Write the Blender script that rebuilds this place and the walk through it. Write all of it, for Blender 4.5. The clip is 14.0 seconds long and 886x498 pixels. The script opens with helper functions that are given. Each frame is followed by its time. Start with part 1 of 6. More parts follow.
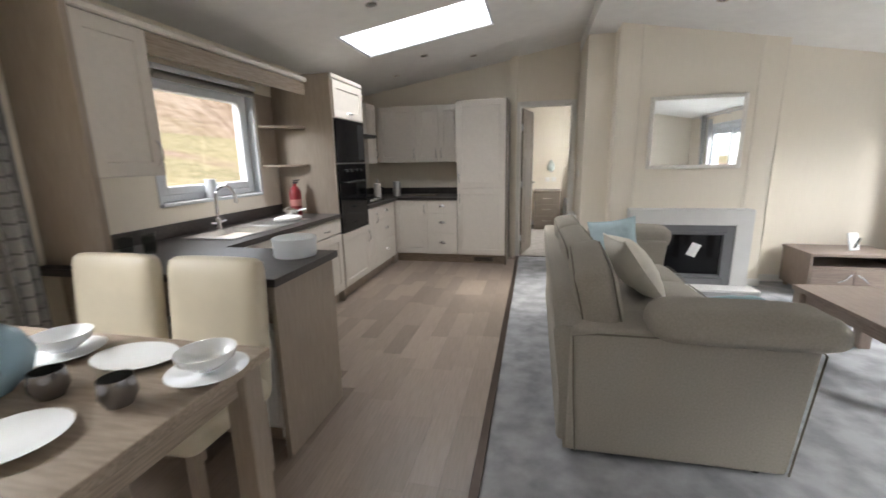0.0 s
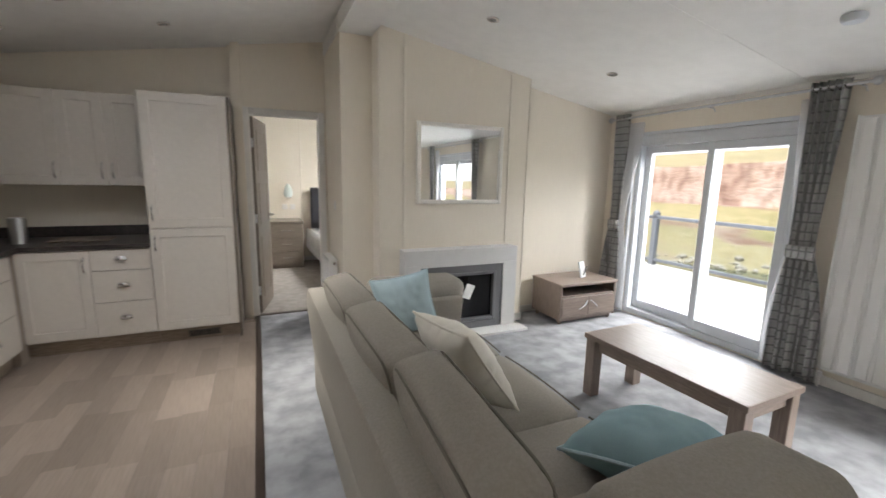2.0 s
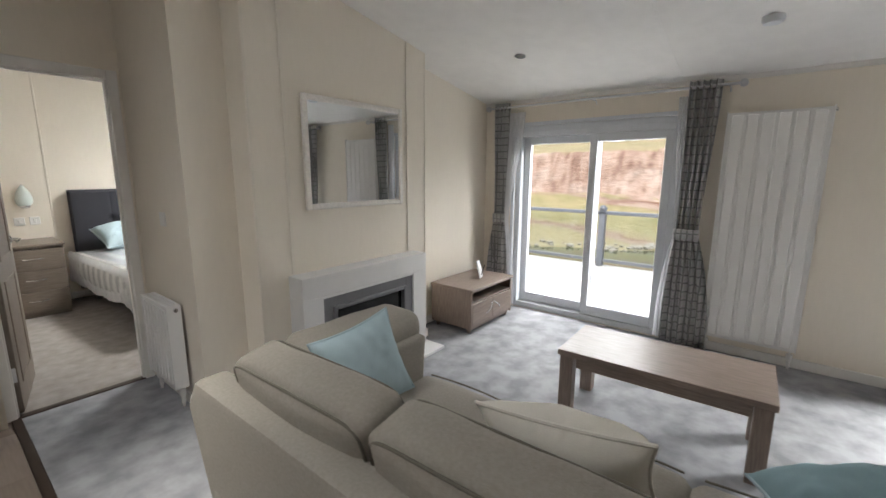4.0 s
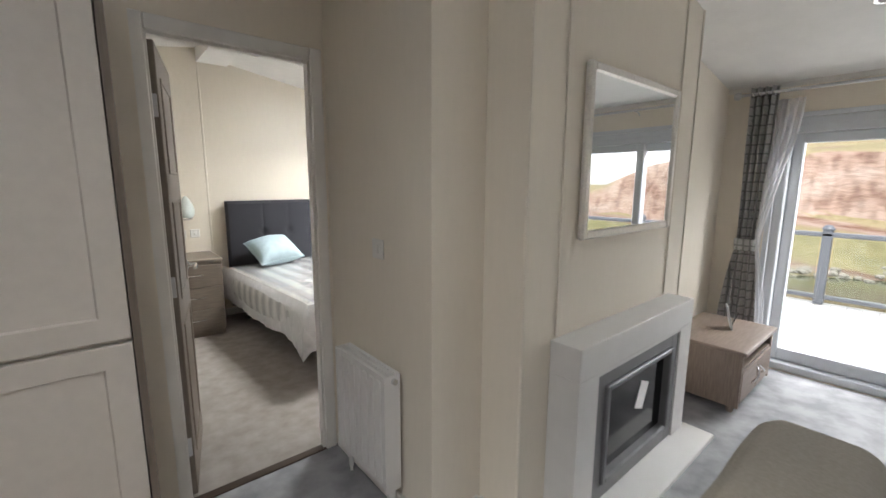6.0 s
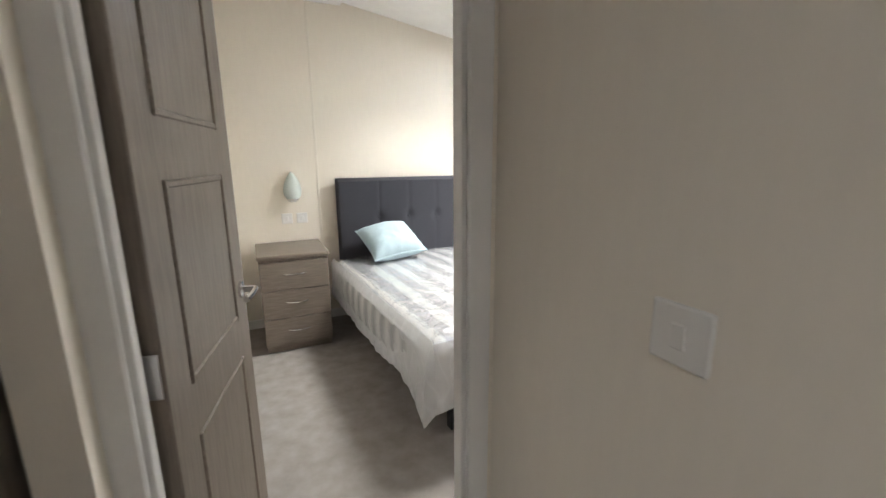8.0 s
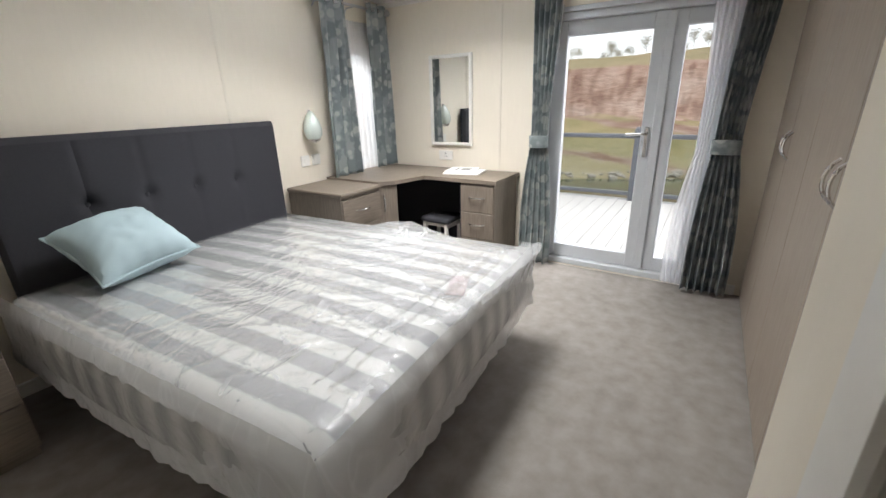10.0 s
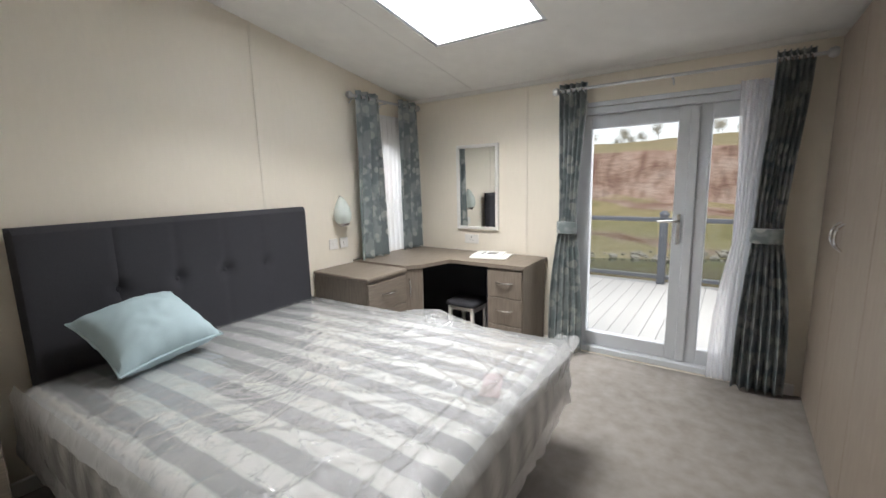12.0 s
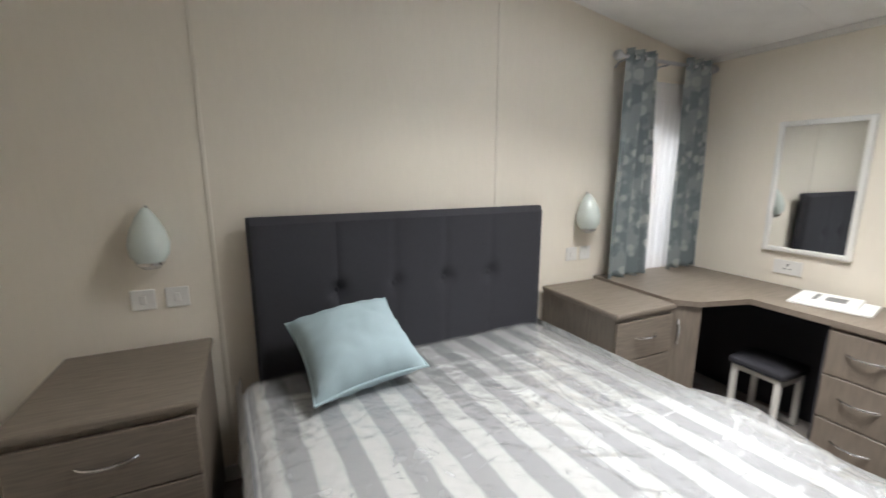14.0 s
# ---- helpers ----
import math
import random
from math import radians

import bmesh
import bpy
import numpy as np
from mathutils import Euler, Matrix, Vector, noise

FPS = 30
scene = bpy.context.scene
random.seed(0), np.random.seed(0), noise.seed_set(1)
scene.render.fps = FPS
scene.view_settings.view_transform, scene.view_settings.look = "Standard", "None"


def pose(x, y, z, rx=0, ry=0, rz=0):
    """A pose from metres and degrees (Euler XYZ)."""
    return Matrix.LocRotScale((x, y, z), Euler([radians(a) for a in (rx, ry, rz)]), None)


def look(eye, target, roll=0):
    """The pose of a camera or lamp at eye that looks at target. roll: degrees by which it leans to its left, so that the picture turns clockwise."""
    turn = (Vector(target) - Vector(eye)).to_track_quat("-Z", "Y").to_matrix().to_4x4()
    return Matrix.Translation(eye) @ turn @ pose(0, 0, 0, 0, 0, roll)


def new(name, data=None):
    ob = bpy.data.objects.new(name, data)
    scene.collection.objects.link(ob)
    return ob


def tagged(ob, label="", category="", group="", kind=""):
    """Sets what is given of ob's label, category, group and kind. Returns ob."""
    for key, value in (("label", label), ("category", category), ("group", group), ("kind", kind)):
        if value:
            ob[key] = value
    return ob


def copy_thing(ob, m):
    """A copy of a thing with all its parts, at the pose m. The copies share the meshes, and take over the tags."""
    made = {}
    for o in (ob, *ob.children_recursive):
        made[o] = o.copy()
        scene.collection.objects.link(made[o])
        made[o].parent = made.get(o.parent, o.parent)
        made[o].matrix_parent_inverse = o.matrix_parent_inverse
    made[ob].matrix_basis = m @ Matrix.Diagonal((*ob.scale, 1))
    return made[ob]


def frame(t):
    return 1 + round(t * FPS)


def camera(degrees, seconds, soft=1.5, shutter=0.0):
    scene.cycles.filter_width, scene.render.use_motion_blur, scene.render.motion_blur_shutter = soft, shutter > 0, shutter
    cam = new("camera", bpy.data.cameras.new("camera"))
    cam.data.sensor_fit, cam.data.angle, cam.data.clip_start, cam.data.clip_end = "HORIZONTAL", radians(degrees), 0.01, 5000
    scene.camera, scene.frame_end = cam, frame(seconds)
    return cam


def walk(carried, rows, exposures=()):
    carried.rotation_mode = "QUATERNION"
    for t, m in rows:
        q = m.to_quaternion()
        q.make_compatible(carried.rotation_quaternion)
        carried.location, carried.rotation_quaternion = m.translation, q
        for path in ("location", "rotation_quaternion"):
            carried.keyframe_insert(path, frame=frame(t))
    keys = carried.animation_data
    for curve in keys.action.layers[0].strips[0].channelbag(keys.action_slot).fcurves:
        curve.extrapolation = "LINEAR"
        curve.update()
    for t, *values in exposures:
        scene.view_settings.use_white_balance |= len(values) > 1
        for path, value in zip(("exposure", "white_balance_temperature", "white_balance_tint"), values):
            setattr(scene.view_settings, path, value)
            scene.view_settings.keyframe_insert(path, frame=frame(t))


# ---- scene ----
cam = camera(93.9, 14.0, soft=1.5, shutter=0.3)
PATH = [
    (0, (0.213, -0.027, 1.355), (-0.213, 1.881, 0.933), -1.2),
    (0.5, (0.083, 0.271, 1.366), (0.083, 2.226, 0.944), 0.1),
    (1, (0.086, 0.576, 1.415), (0.383, 2.516, 1.029), -1.4),
    (1.5, (0.12, 0.965, 1.433), (0.604, 2.876, 1.094), -0.6),
    (2, (0.056, 1.245, 1.435), (0.861, 3.045, 1.102), 1.2),
    (2.2, (0.035, 1.361, 1.441), (0.986, 3.088, 1.106), 1.6),
    (4.3, (-0.248, 2.583, 1.447), (1.307, 3.789, 1.087), 0.1),
    (4.5, (-0.278, 2.71, 1.45), (1.232, 3.972, 1.098), -0.1),
    (5, (-0.28, 3.1, 1.432), (1.039, 4.564, 1.088), -1.2),
    (5.5, (-0.256, 3.439, 1.439), (0.965, 4.993, 1.13), 0.0),
    (6, (-0.202, 3.764, 1.448), (1.073, 5.272, 1.132), 0.2),
    (6.5, (-0.065, 4.058, 1.431), (1.063, 5.683, 1.132), -2.0),
    (7, (0.09, 4.372, 1.423), (0.877, 6.173, 1.052), 1.1),
    (7.2, (0.119, 4.48, 1.425), (0.864, 6.298, 1.05), 0.5),
    (9.3, (0.365, 5.745, 1.328), (1.586, 7.172, 0.639), -1.2),
    (9.5, (0.373, 5.834, 1.373), (1.718, 7.127, 0.654), -0.1),
    (10, (0.448, 5.903, 1.359), (2.032, 6.919, 0.681), -1.6),
    (10.5, (0.476, 5.927, 1.343), (2.073, 6.955, 0.717), -2.7),
    (11, (0.484, 5.923, 1.35), (2.098, 6.968, 0.798), -2.1),
    (11.5, (0.468, 5.929, 1.373), (2.099, 7.008, 0.955), -1.8),
    (12, (0.494, 6.002, 1.405), (2.109, 7.136, 1.084), -1.4),
    (12.5, (0.558, 6.301, 1.385), (2.155, 7.466, 1.08), -2.2),
    (13, (0.714, 6.401, 1.422), (2.227, 7.672, 1.108), -0.8),
    (13.5, (0.821, 6.54, 1.373), (2.062, 8.08, 1.076), 3.3),
    (14, (0.895, 6.651, 1.454), (1.717, 8.434, 1.074), -0.0),
]
walk(cam, [(t, look(eye, aim, roll)) for t, eye, aim, roll in PATH], exposures=[(0, 2.45), (0.5, 2.33), (2, 2.26), (4.5, 1.92), (5.5, 1.98), (6.5, 2.0), (7.2, 2.32), (9.5, 1.25), (10, 1.12), (11, 1.05), (12, 0.9), (13, 0.62), (13.5, 0.62), (14, 0.85)])

# ---- light: an overcast day ----
world = bpy.data.worlds.new("sky")
scene.world = world
world.use_nodes = True
wn = world.node_tree
sky = wn.nodes.new("ShaderNodeTexSky")
sky.sky_type, sky.sun_disc = "NISHITA", False
sky.sun_elevation, sky.sun_rotation = radians(66), radians(285)
sky.air_density, sky.dust_density, sky.ozone_density = 1.0, 1.2, 1.0
pale = wn.nodes.new("ShaderNodeHueSaturation")
pale.inputs["Saturation"].default_value = 0.28
wn.links.new(sky.outputs[0], pale.inputs["Color"])
wn.links.new(pale.outputs[0], wn.nodes["Background"].inputs[0])
wn.nodes["Background"].inputs[1].default_value = 0.15
sun = new("sun", bpy.data.lights.new("sun", "SUN"))
sun.data.energy, sun.data.angle, sun.data.color = 1.25, radians(25), (1.0, 0.96, 0.9)
sun.matrix_world = pose(0, 0, 30, 24, 0, -75)


# sky light over the roof lights and above the door heads
for x, y, z, a, b, power, tilt in ((-0.84, 3.94, 3.05, 1.2, 0.8, 10, 0), (2.4, 7.36, 2.98, 1.05, 0.75, 60, 0),
                                   (6.0, 3.9, 3.3, 2.2, 3.6, 165, 74), (6.0, 6.6, 3.3, 2.2, 3.2, 60, 74), (4.75, -0.5, 3.05, 1.6, 2.2, 500, 74), (-3.2, 0.3, 2.75, 1.4, 1.6, 60, -50), (-3.2, 2.8, 2.85, 1.2, 1.0, 20, -50)):
    la = new("sky_light", bpy.data.lights.new("sky_light", "AREA"))
    la.data.shape, la.data.size, la.data.size_y, la.data.energy, la.data.color = "RECTANGLE", a, b, power, (0.968, 0.97, 0.967)
    la.matrix_world = pose(x, y, z, 0, tilt, 0)
la = new("sky_light", bpy.data.lights.new("sky_light", "AREA"))
la.data.shape, la.data.size, la.data.size_y, la.data.energy, la.data.color = "RECTANGLE", 1.2, 1.0, 38, (0.968, 0.97, 0.967)
la.matrix_world = pose(3.4, 9.75, 2.6, -55, 0, 0)


# ---- small helpers ----
def thing(name, label, category, at=(0, 0, 0), turn=0, group="", kind=""):
    ob = new(name)
    ob.empty_display_size = 0.1
    ob.matrix_world = pose(*at, 0, 0, turn)
    return tagged(ob, label, category, group, kind)


def finish(bm, smooth):
    bmesh.ops.recalc_face_normals(bm, faces=bm.faces)
    if smooth:
        for f in bm.faces:
            f.smooth = True
        limit = math.cos(radians(40))
        for e in bm.edges:
            if len(e.link_faces) == 2 and e.link_faces[0].normal.dot(e.link_faces[1].normal) < limit:
                e.smooth = False


def mesh_of(name, bm, material, smooth=False):
    bm.normal_update()
    finish(bm, smooth)
    me = bpy.data.meshes.new(name)
    bm.to_mesh(me)
    bm.free()
    me.materials.append(material)
    return me


def part(name, bm, material, parent=None, label="", smooth=False):
    ob = new(name, mesh_of(name, bm, material, smooth))
    if parent is not None:
        ob.parent = parent
    if label:
        tagged(ob, label)
    return ob


def structure(name, bm, material, label, category, smooth=False, kind="structure"):
    return tagged(part(name, bm, material, None, "", smooth), label, category, "", kind)


def add_box(bm, x0, x1, y0, y1, z0, z1, bevel=0.0, seg=1):
    b = bmesh.new() if bevel else bm
    v = [b.verts.new(p) for p in ((x0, y0, z0), (x1, y0, z0), (x1, y1, z0), (x0, y1, z0), (x0, y0, z1), (x1, y0, z1), (x1, y1, z1), (x0, y1, z1))]
    for f in ((3, 2, 1, 0), (4, 5, 6, 7), (0, 1, 5, 4), (1, 2, 6, 5), (2, 3, 7, 6), (3, 0, 4, 7)):
        b.faces.new([v[i] for i in f])
    if bevel:
        bmesh.ops.bevel(b, geom=b.edges[:], offset=bevel, segments=seg, profile=0.5, affect="EDGES")
        append(bm, b)
    return bm


def append(bm, other, m=None):
    if m is not None:
        bmesh.ops.transform(other, matrix=m, verts=other.verts)
    vm = {v: bm.verts.new(v.co) for v in other.verts}
    for f in other.faces:
        try:
            g = bm.faces.new([vm[v] for v in f.verts])
            g.smooth = f.smooth
        except ValueError:
            pass
    other.free()
    return bm


def box(x0, x1, y0, y1, z0, z1, bevel=0.0, seg=1):
    return add_box(bmesh.new(), x0, x1, y0, y1, z0, z1, bevel, seg)


def boxes(*rows):
    bm = bmesh.new()
    for r in rows:
        add_box(bm, *r)
    return bm


def lathe(profile, seg=24, m=None):
    """A turned shape from (radius, height) rows."""
    bm = bmesh.new()
    rings = []
    for r, z in profile:
        rings.append([bm.verts.new((max(r, 1e-4) * math.cos(2 * math.pi * i / seg), max(r, 1e-4) * math.sin(2 * math.pi * i / seg), z)) for i in range(seg)])
    for a, b in zip(rings, rings[1:]):
        for i in range(seg):
            bm.faces.new((a[i], a[(i + 1) % seg], b[(i + 1) % seg], b[i]))
    bm.faces.new(rings[0][::-1])
    bm.faces.new(rings[-1])
    if m is not None:
        bmesh.ops.transform(bm, matrix=m, verts=bm.verts)
    return bm


def tube(points, r, seg=8, flat=1.0):
    """A bar bent along points."""
    bm = bmesh.new()
    pts = [Vector(p) for p in points]
    rings = []
    for i, p in enumerate(pts):
        d = (pts[min(i + 1, len(pts) - 1)] - pts[max(i - 1, 0)]).normalized()
        up = Vector((0, 0, 1)) if abs(d.z) < 0.9 else Vector((1, 0, 0))
        a = d.cross(up).normalized()
        b = a.cross(d)
        rings.append([bm.verts.new(p + (a * math.cos(t) + b * math.sin(t) * flat) * r) for t in (2 * math.pi * k / seg for k in range(seg))])
    for a, b in zip(rings, rings[1:]):
        for i in range(seg):
            bm.faces.new((a[i], a[(i + 1) % seg], b[(i + 1) % seg], b[i]))
    bm.faces.new(rings[0][::-1])
    bm.faces.new(rings[-1])
    return bm


def soft_box(w, d, h, r, puff=0.0, n=10, crease=0.0, seed=0):
    """An upholstered block round the origin: rounded edges and swelling faces."""
    bm = bmesh.new()
    bmesh.ops.create_cube(bm, size=2)
    bmesh.ops.subdivide_edges(bm, edges=bm.edges[:], cuts=n, use_grid_fill=True)
    half = Vector((w / 2, d / 2, h / 2))
    for v in bm.verts:
        p = v.co.copy()
        q = Vector([math.copysign(abs(c) ** 0.7, c) * e for c, e in zip(p, half)])
        core = Vector([max(-(e - r), min(e - r, c)) for c, e in zip(q, half)])
        off = Vector([math.copysign(max(0.0, (abs(c) - (e - r)) / r), c) for c, e in zip(q, half)])
        if off.length > 0:
            off.normalize()
        s = [(1 - c * c) for c in p]
        k = max(range(3), key=lambda i: abs(p[i]))
        o = [i for i in range(3) if i != k]
        swell = puff * s[o[0]] * s[o[1]]
        v.co = core + off * r
        v.co[k] += math.copysign(swell, p[k])
        if crease:
            nv = noise.noise_vector(v.co * 5 + Vector((seed, seed * 2, 0)))
            v.co += nv * crease
    return bm


def pillow(w, h, t, n=24, seed=0):
    """A scatter cushion lying flat round the origin."""
    bm = bmesh.new()
    g = {}
    for side in (1, -1):
        for i in range(n + 1):
            for j in range(n + 1):
                u, v = 2 * i / n - 1, 2 * j / n - 1
                edge = i in (0, n) or j in (0, n)
                if edge and (1, i, j) in g:
                    g[side, i, j] = g[1, i, j]
                    continue
                x = u * (1 - 0.10 * (1 - v * v)) * w / 2
                y = v * (1 - 0.10 * (1 - u * u)) * h / 2
                z = side * t / 2 * max(0.0, (1 - u ** 2) * (1 - v ** 2)) ** 0.42
                z += (0.014 * noise.noise(Vector((u * 2 + seed, v * 2, side))) + 0.007 * noise.noise(Vector((u * 5, v * 5 + seed, side)))) * (1 - u ** 4) * (1 - v ** 4)
                # tucks running in from the seams
                z *= 1 - 0.10 * max(abs(u), abs(v)) ** 6 * (1 + math.sin((u if abs(v) > abs(u) else v) * 17 + seed))
                g[side, i, j] = bm.verts.new((x, y, z))
    for side in (1, -1):
        for i in range(n):
            for j in range(n):
                q = [g[side, i, j], g[side, i + 1, j], g[side, i + 1, j + 1], g[side, i, j + 1]]
                bm.faces.new(q if side > 0 else q[::-1])
    return bm


def pillow_piping(w, h, r=0.006, n=14):
    pts = []
    for k in range(4 * n + 1):
        s, f = divmod(k % (4 * n), n)
        c = 2 * f / n - 1
        u, v = ((c, -1), (1, c), (-c, 1), (-1, -c))[s]
        pts.append((u * (1 - 0.10 * (1 - v * v)) * w / 2, v * (1 - 0.10 * (1 - u * u)) * h / 2, 0))
    return tube(pts, r, 6)


# ---- materials ----
def material(name, colour, rough=0.6, metal=0.0, vary=0.06, scale=8.0, bump=0.0, bump_scale=200.0, stretch=(1, 1, 1), colour2=None, ramp=(0.35, 0.65), island=0.0, coord="Object", spec=0.5, detail=4.0):
    m = bpy.data.materials.new(name)
    m.use_nodes = True
    nt = m.node_tree
    b = nt.nodes["Principled BSDF"]
    tc = nt.nodes.new("ShaderNodeTexCoord")
    mp = nt.nodes.new("ShaderNodeMapping")
    mp.inputs["Scale"].default_value = stretch
    nt.links.new(tc.outputs[coord], mp.inputs[0])
    n1 = nt.nodes.new("ShaderNodeTexNoise")
    n1.inputs["Scale"].default_value, n1.inputs["Detail"].default_value = scale, detail
    nt.links.new(mp.outputs[0], n1.inputs[0])
    rp = nt.nodes.new("ShaderNodeValToRGB")
    c2 = colour2 or tuple(c * (1 - vary * 2) for c in colour)
    rp.color_ramp.elements[0].position, rp.color_ramp.elements[1].position = ramp
    rp.color_ramp.elements[0].color, rp.color_ramp.elements[1].color = (*c2, 1), (*colour, 1)
    nt.links.new(n1.outputs[0], rp.inputs[0])
    out = rp.outputs[0]
    # a slow second variation
    n2 = nt.nodes.new("ShaderNodeTexNoise")
    n2.inputs["Scale"].default_value = 1.3
    nt.links.new(tc.outputs[coord], n2.inputs[0])
    mr = nt.nodes.new("ShaderNodeMapRange")
    mr.inputs["To Min"].default_value, mr.inputs["To Max"].default_value = 1 - vary, 1 + vary
    nt.links.new(n2.outputs[0], mr.inputs[0])
    hs = nt.nodes.new("ShaderNodeHueSaturation")
    nt.links.new(mr.outputs[0], hs.inputs["Value"])
    nt.links.new(out, hs.inputs["Color"])
    out = hs.outputs[0]
    if island:
        oi = nt.nodes.new("ShaderNodeObjectInfo")
        mi = nt.nodes.new("ShaderNodeMapRange")
        mi.inputs["To Min"].default_value, mi.inputs["To Max"].default_value = 1 - island, 1 + island
        nt.links.new(oi.outputs["Random"], mi.inputs[0])
        h2 = nt.nodes.new("ShaderNodeHueSaturation")
        nt.links.new(mi.outputs[0], h2.inputs["Value"])
        nt.links.new(out, h2.inputs["Color"])
        out = h2.outputs[0]
    nt.links.new(out, b.inputs["Base Color"])
    b.inputs["Roughness"].default_value, b.inputs["Metallic"].default_value = rough, metal
    b.inputs["Specular IOR Level"].default_value = spec
    if bump:
        n3 = nt.nodes.new("ShaderNodeTexNoise")
        n3.inputs["Scale"].default_value, n3.inputs["Detail"].default_value = bump_scale, 3.0
        nt.links.new(mp.outputs[0], n3.inputs[0])
        bp = nt.nodes.new("ShaderNodeBump")
        bp.inputs["Strength"].default_value, bp.inputs["Distance"].default_value = bump, 0.004
        nt.links.new(n3.outputs[0], bp.inputs["Height"])
        nt.links.new(bp.outputs[0], b.inputs["Normal"])
    return m


def glass_material(name, tint=(1, 1, 1), clear=0.92):
    m = bpy.data.materials.new(name)
    m.use_nodes = True
    nt = m.node_tree
    nt.nodes.remove(nt.nodes["Principled BSDF"])
    out = nt.nodes["Material Output"]
    tr, gl, mx, lw, pw, ml = (nt.nodes.new(k) for k in ("ShaderNodeBsdfTransparent", "ShaderNodeBsdfGlossy", "ShaderNodeMixShader", "ShaderNodeLayerWeight", "ShaderNodeMath", "ShaderNodeMath"))
    tr.inputs[0].default_value = (*[c * clear for c in tint], 1)
    gl.inputs["Roughness"].default_value = 0.0
    pw.operation, ml.operation = "POWER", "MULTIPLY_ADD"
    pw.inputs[1].default_value, ml.inputs[1].default_value, ml.inputs[2].default_value = 5.0, 0.9, 0.025
    nt.links.new(lw.outputs["Facing"], pw.inputs[0])
    nt.links.new(pw.outputs[0], ml.inputs[0])
    nt.links.new(ml.outputs[0], mx.inputs[0])
    nt.links.new(tr.outputs[0], mx.inputs[1])
    nt.links.new(gl.outputs[0], mx.inputs[2])
    nt.links.new(mx.outputs[0], out.inputs[0])
    return m


def sheer_material(name, colour, clear):
    m = bpy.data.materials.new(name)
    m.use_nodes = True
    nt = m.node_tree
    nt.nodes.remove(nt.nodes["Principled BSDF"])
    out = nt.nodes["Material Output"]
    tr, df, tl, m1, m2 = (nt.nodes.new(k) for k in ("ShaderNodeBsdfTransparent", "ShaderNodeBsdfDiffuse", "ShaderNodeBsdfTranslucent", "ShaderNodeMixShader", "ShaderNodeMixShader"))
    df.inputs[0].default_value = tl.inputs[0].default_value = (*colour, 1)
    m1.inputs[0].default_value, m2.inputs[0].default_value = 0.6, 1 - clear
    nt.links.new(df.outputs[0], m1.inputs[1])
    nt.links.new(tl.outputs[0], m1.inputs[2])
    nt.links.new(tr.outputs[0], m2.inputs[1])
    nt.links.new(m1.outputs[0], m2.inputs[2])
    nt.links.new(m2.outputs[0], out.inputs[0])
    return m


WALL = material("cream_wallboard", (0.80, 0.737, 0.634), 0.7, vary=0.009, scale=40, bump=0.06, bump_scale=350, stretch=(1, 1, 0.2))
BATTEN = material("cream_batten", (0.78, 0.72, 0.62), 0.5, vary=0.02)
CEIL = material("white_ceiling_board", (0.83, 0.82, 0.795), 0.75, vary=0.02, bump=0.05)
WHITE = material("white_plastic", (0.66, 0.685, 0.72), 0.35, vary=0.02)
WHITE_TRIM = material("white_painted_trim", (0.78, 0.76, 0.72), 0.4, vary=0.03)
CABINET = material("off_white_cabinet_paint", (0.66, 0.61, 0.55), 0.45, vary=0.02, scale=30)
WOODX = material("grey_oak_along_x", (0.36, 0.29, 0.225), 0.5, vary=0.06, scale=9, stretch=(1.2, 14, 14), colour2=(0.24, 0.19, 0.145), bump=0.06, bump_scale=20)
WOODY = material("grey_oak_along_y", (0.36, 0.29, 0.225), 0.5, vary=0.06, scale=9, stretch=(14, 1.2, 14), colour2=(0.24, 0.19, 0.145), bump=0.06, bump_scale=20)
WOODZ = material("grey_oak_along_z", (0.345, 0.286, 0.23), 0.5, vary=0.05, scale=9, stretch=(14, 14, 0.8), colour2=(0.285, 0.234, 0.186), bump=0.06, bump_scale=20)
TABX, TABY, TABZ = (material("brown_grey_oak_along_" + k, (0.275, 0.215, 0.18), 0.38, vary=0.06, scale=9, stretch=st, colour2=(0.205, 0.158, 0.13), bump=0.04, bump_scale=20) for k, st in (("x", (1.2, 14, 14)), ("y", (14, 1.2, 14)), ("z", (14, 14, 1.0))))
DARKZ = material("dark_grey_oak_along_z", (0.215, 0.178, 0.143), 0.5, vary=0.06, scale=9, stretch=(14, 14, 1.0), colour2=(0.165, 0.135, 0.108), bump=0.06, bump_scale=20)
DARKX = material("dark_grey_oak_along_x", (0.215, 0.178, 0.143), 0.5, vary=0.06, scale=9, stretch=(1.2, 14, 14), colour2=(0.165, 0.135, 0.108), bump=0.06, bump_scale=20)
WORKTOP = material("dark_slate_worktop", (0.065, 0.055, 0.052), 0.35, vary=0.1, scale=60, colour2=(0.035, 0.03, 0.03))
VINYL = material("grey_brown_vinyl_plank", (0.285, 0.228, 0.188), 0.38, vary=0.06, scale=6, stretch=(14, 1.2, 1), colour2=(0.25, 0.199, 0.163), bump=0.03, bump_scale=30, island=0.2)
VINYL_JOINT = material("vinyl_joint", (0.22, 0.172, 0.14), 0.6)
CARPET = material("silver_grey_velvet_carpet", (0.34, 0.34, 0.354), 0.95, vary=0.14, scale=6.5, colour2=(0.225, 0.228, 0.238), ramp=(0.36, 0.62), bump=0.5, bump_scale=260, spec=0.1, detail=8)
CARPET_B = material("taupe_velvet_carpet", (0.325, 0.296, 0.272), 0.95, vary=0.10, scale=11.0, colour2=(0.25, 0.226, 0.207), ramp=(0.32, 0.68), bump=0.5, bump_scale=260, spec=0.1, detail=8)
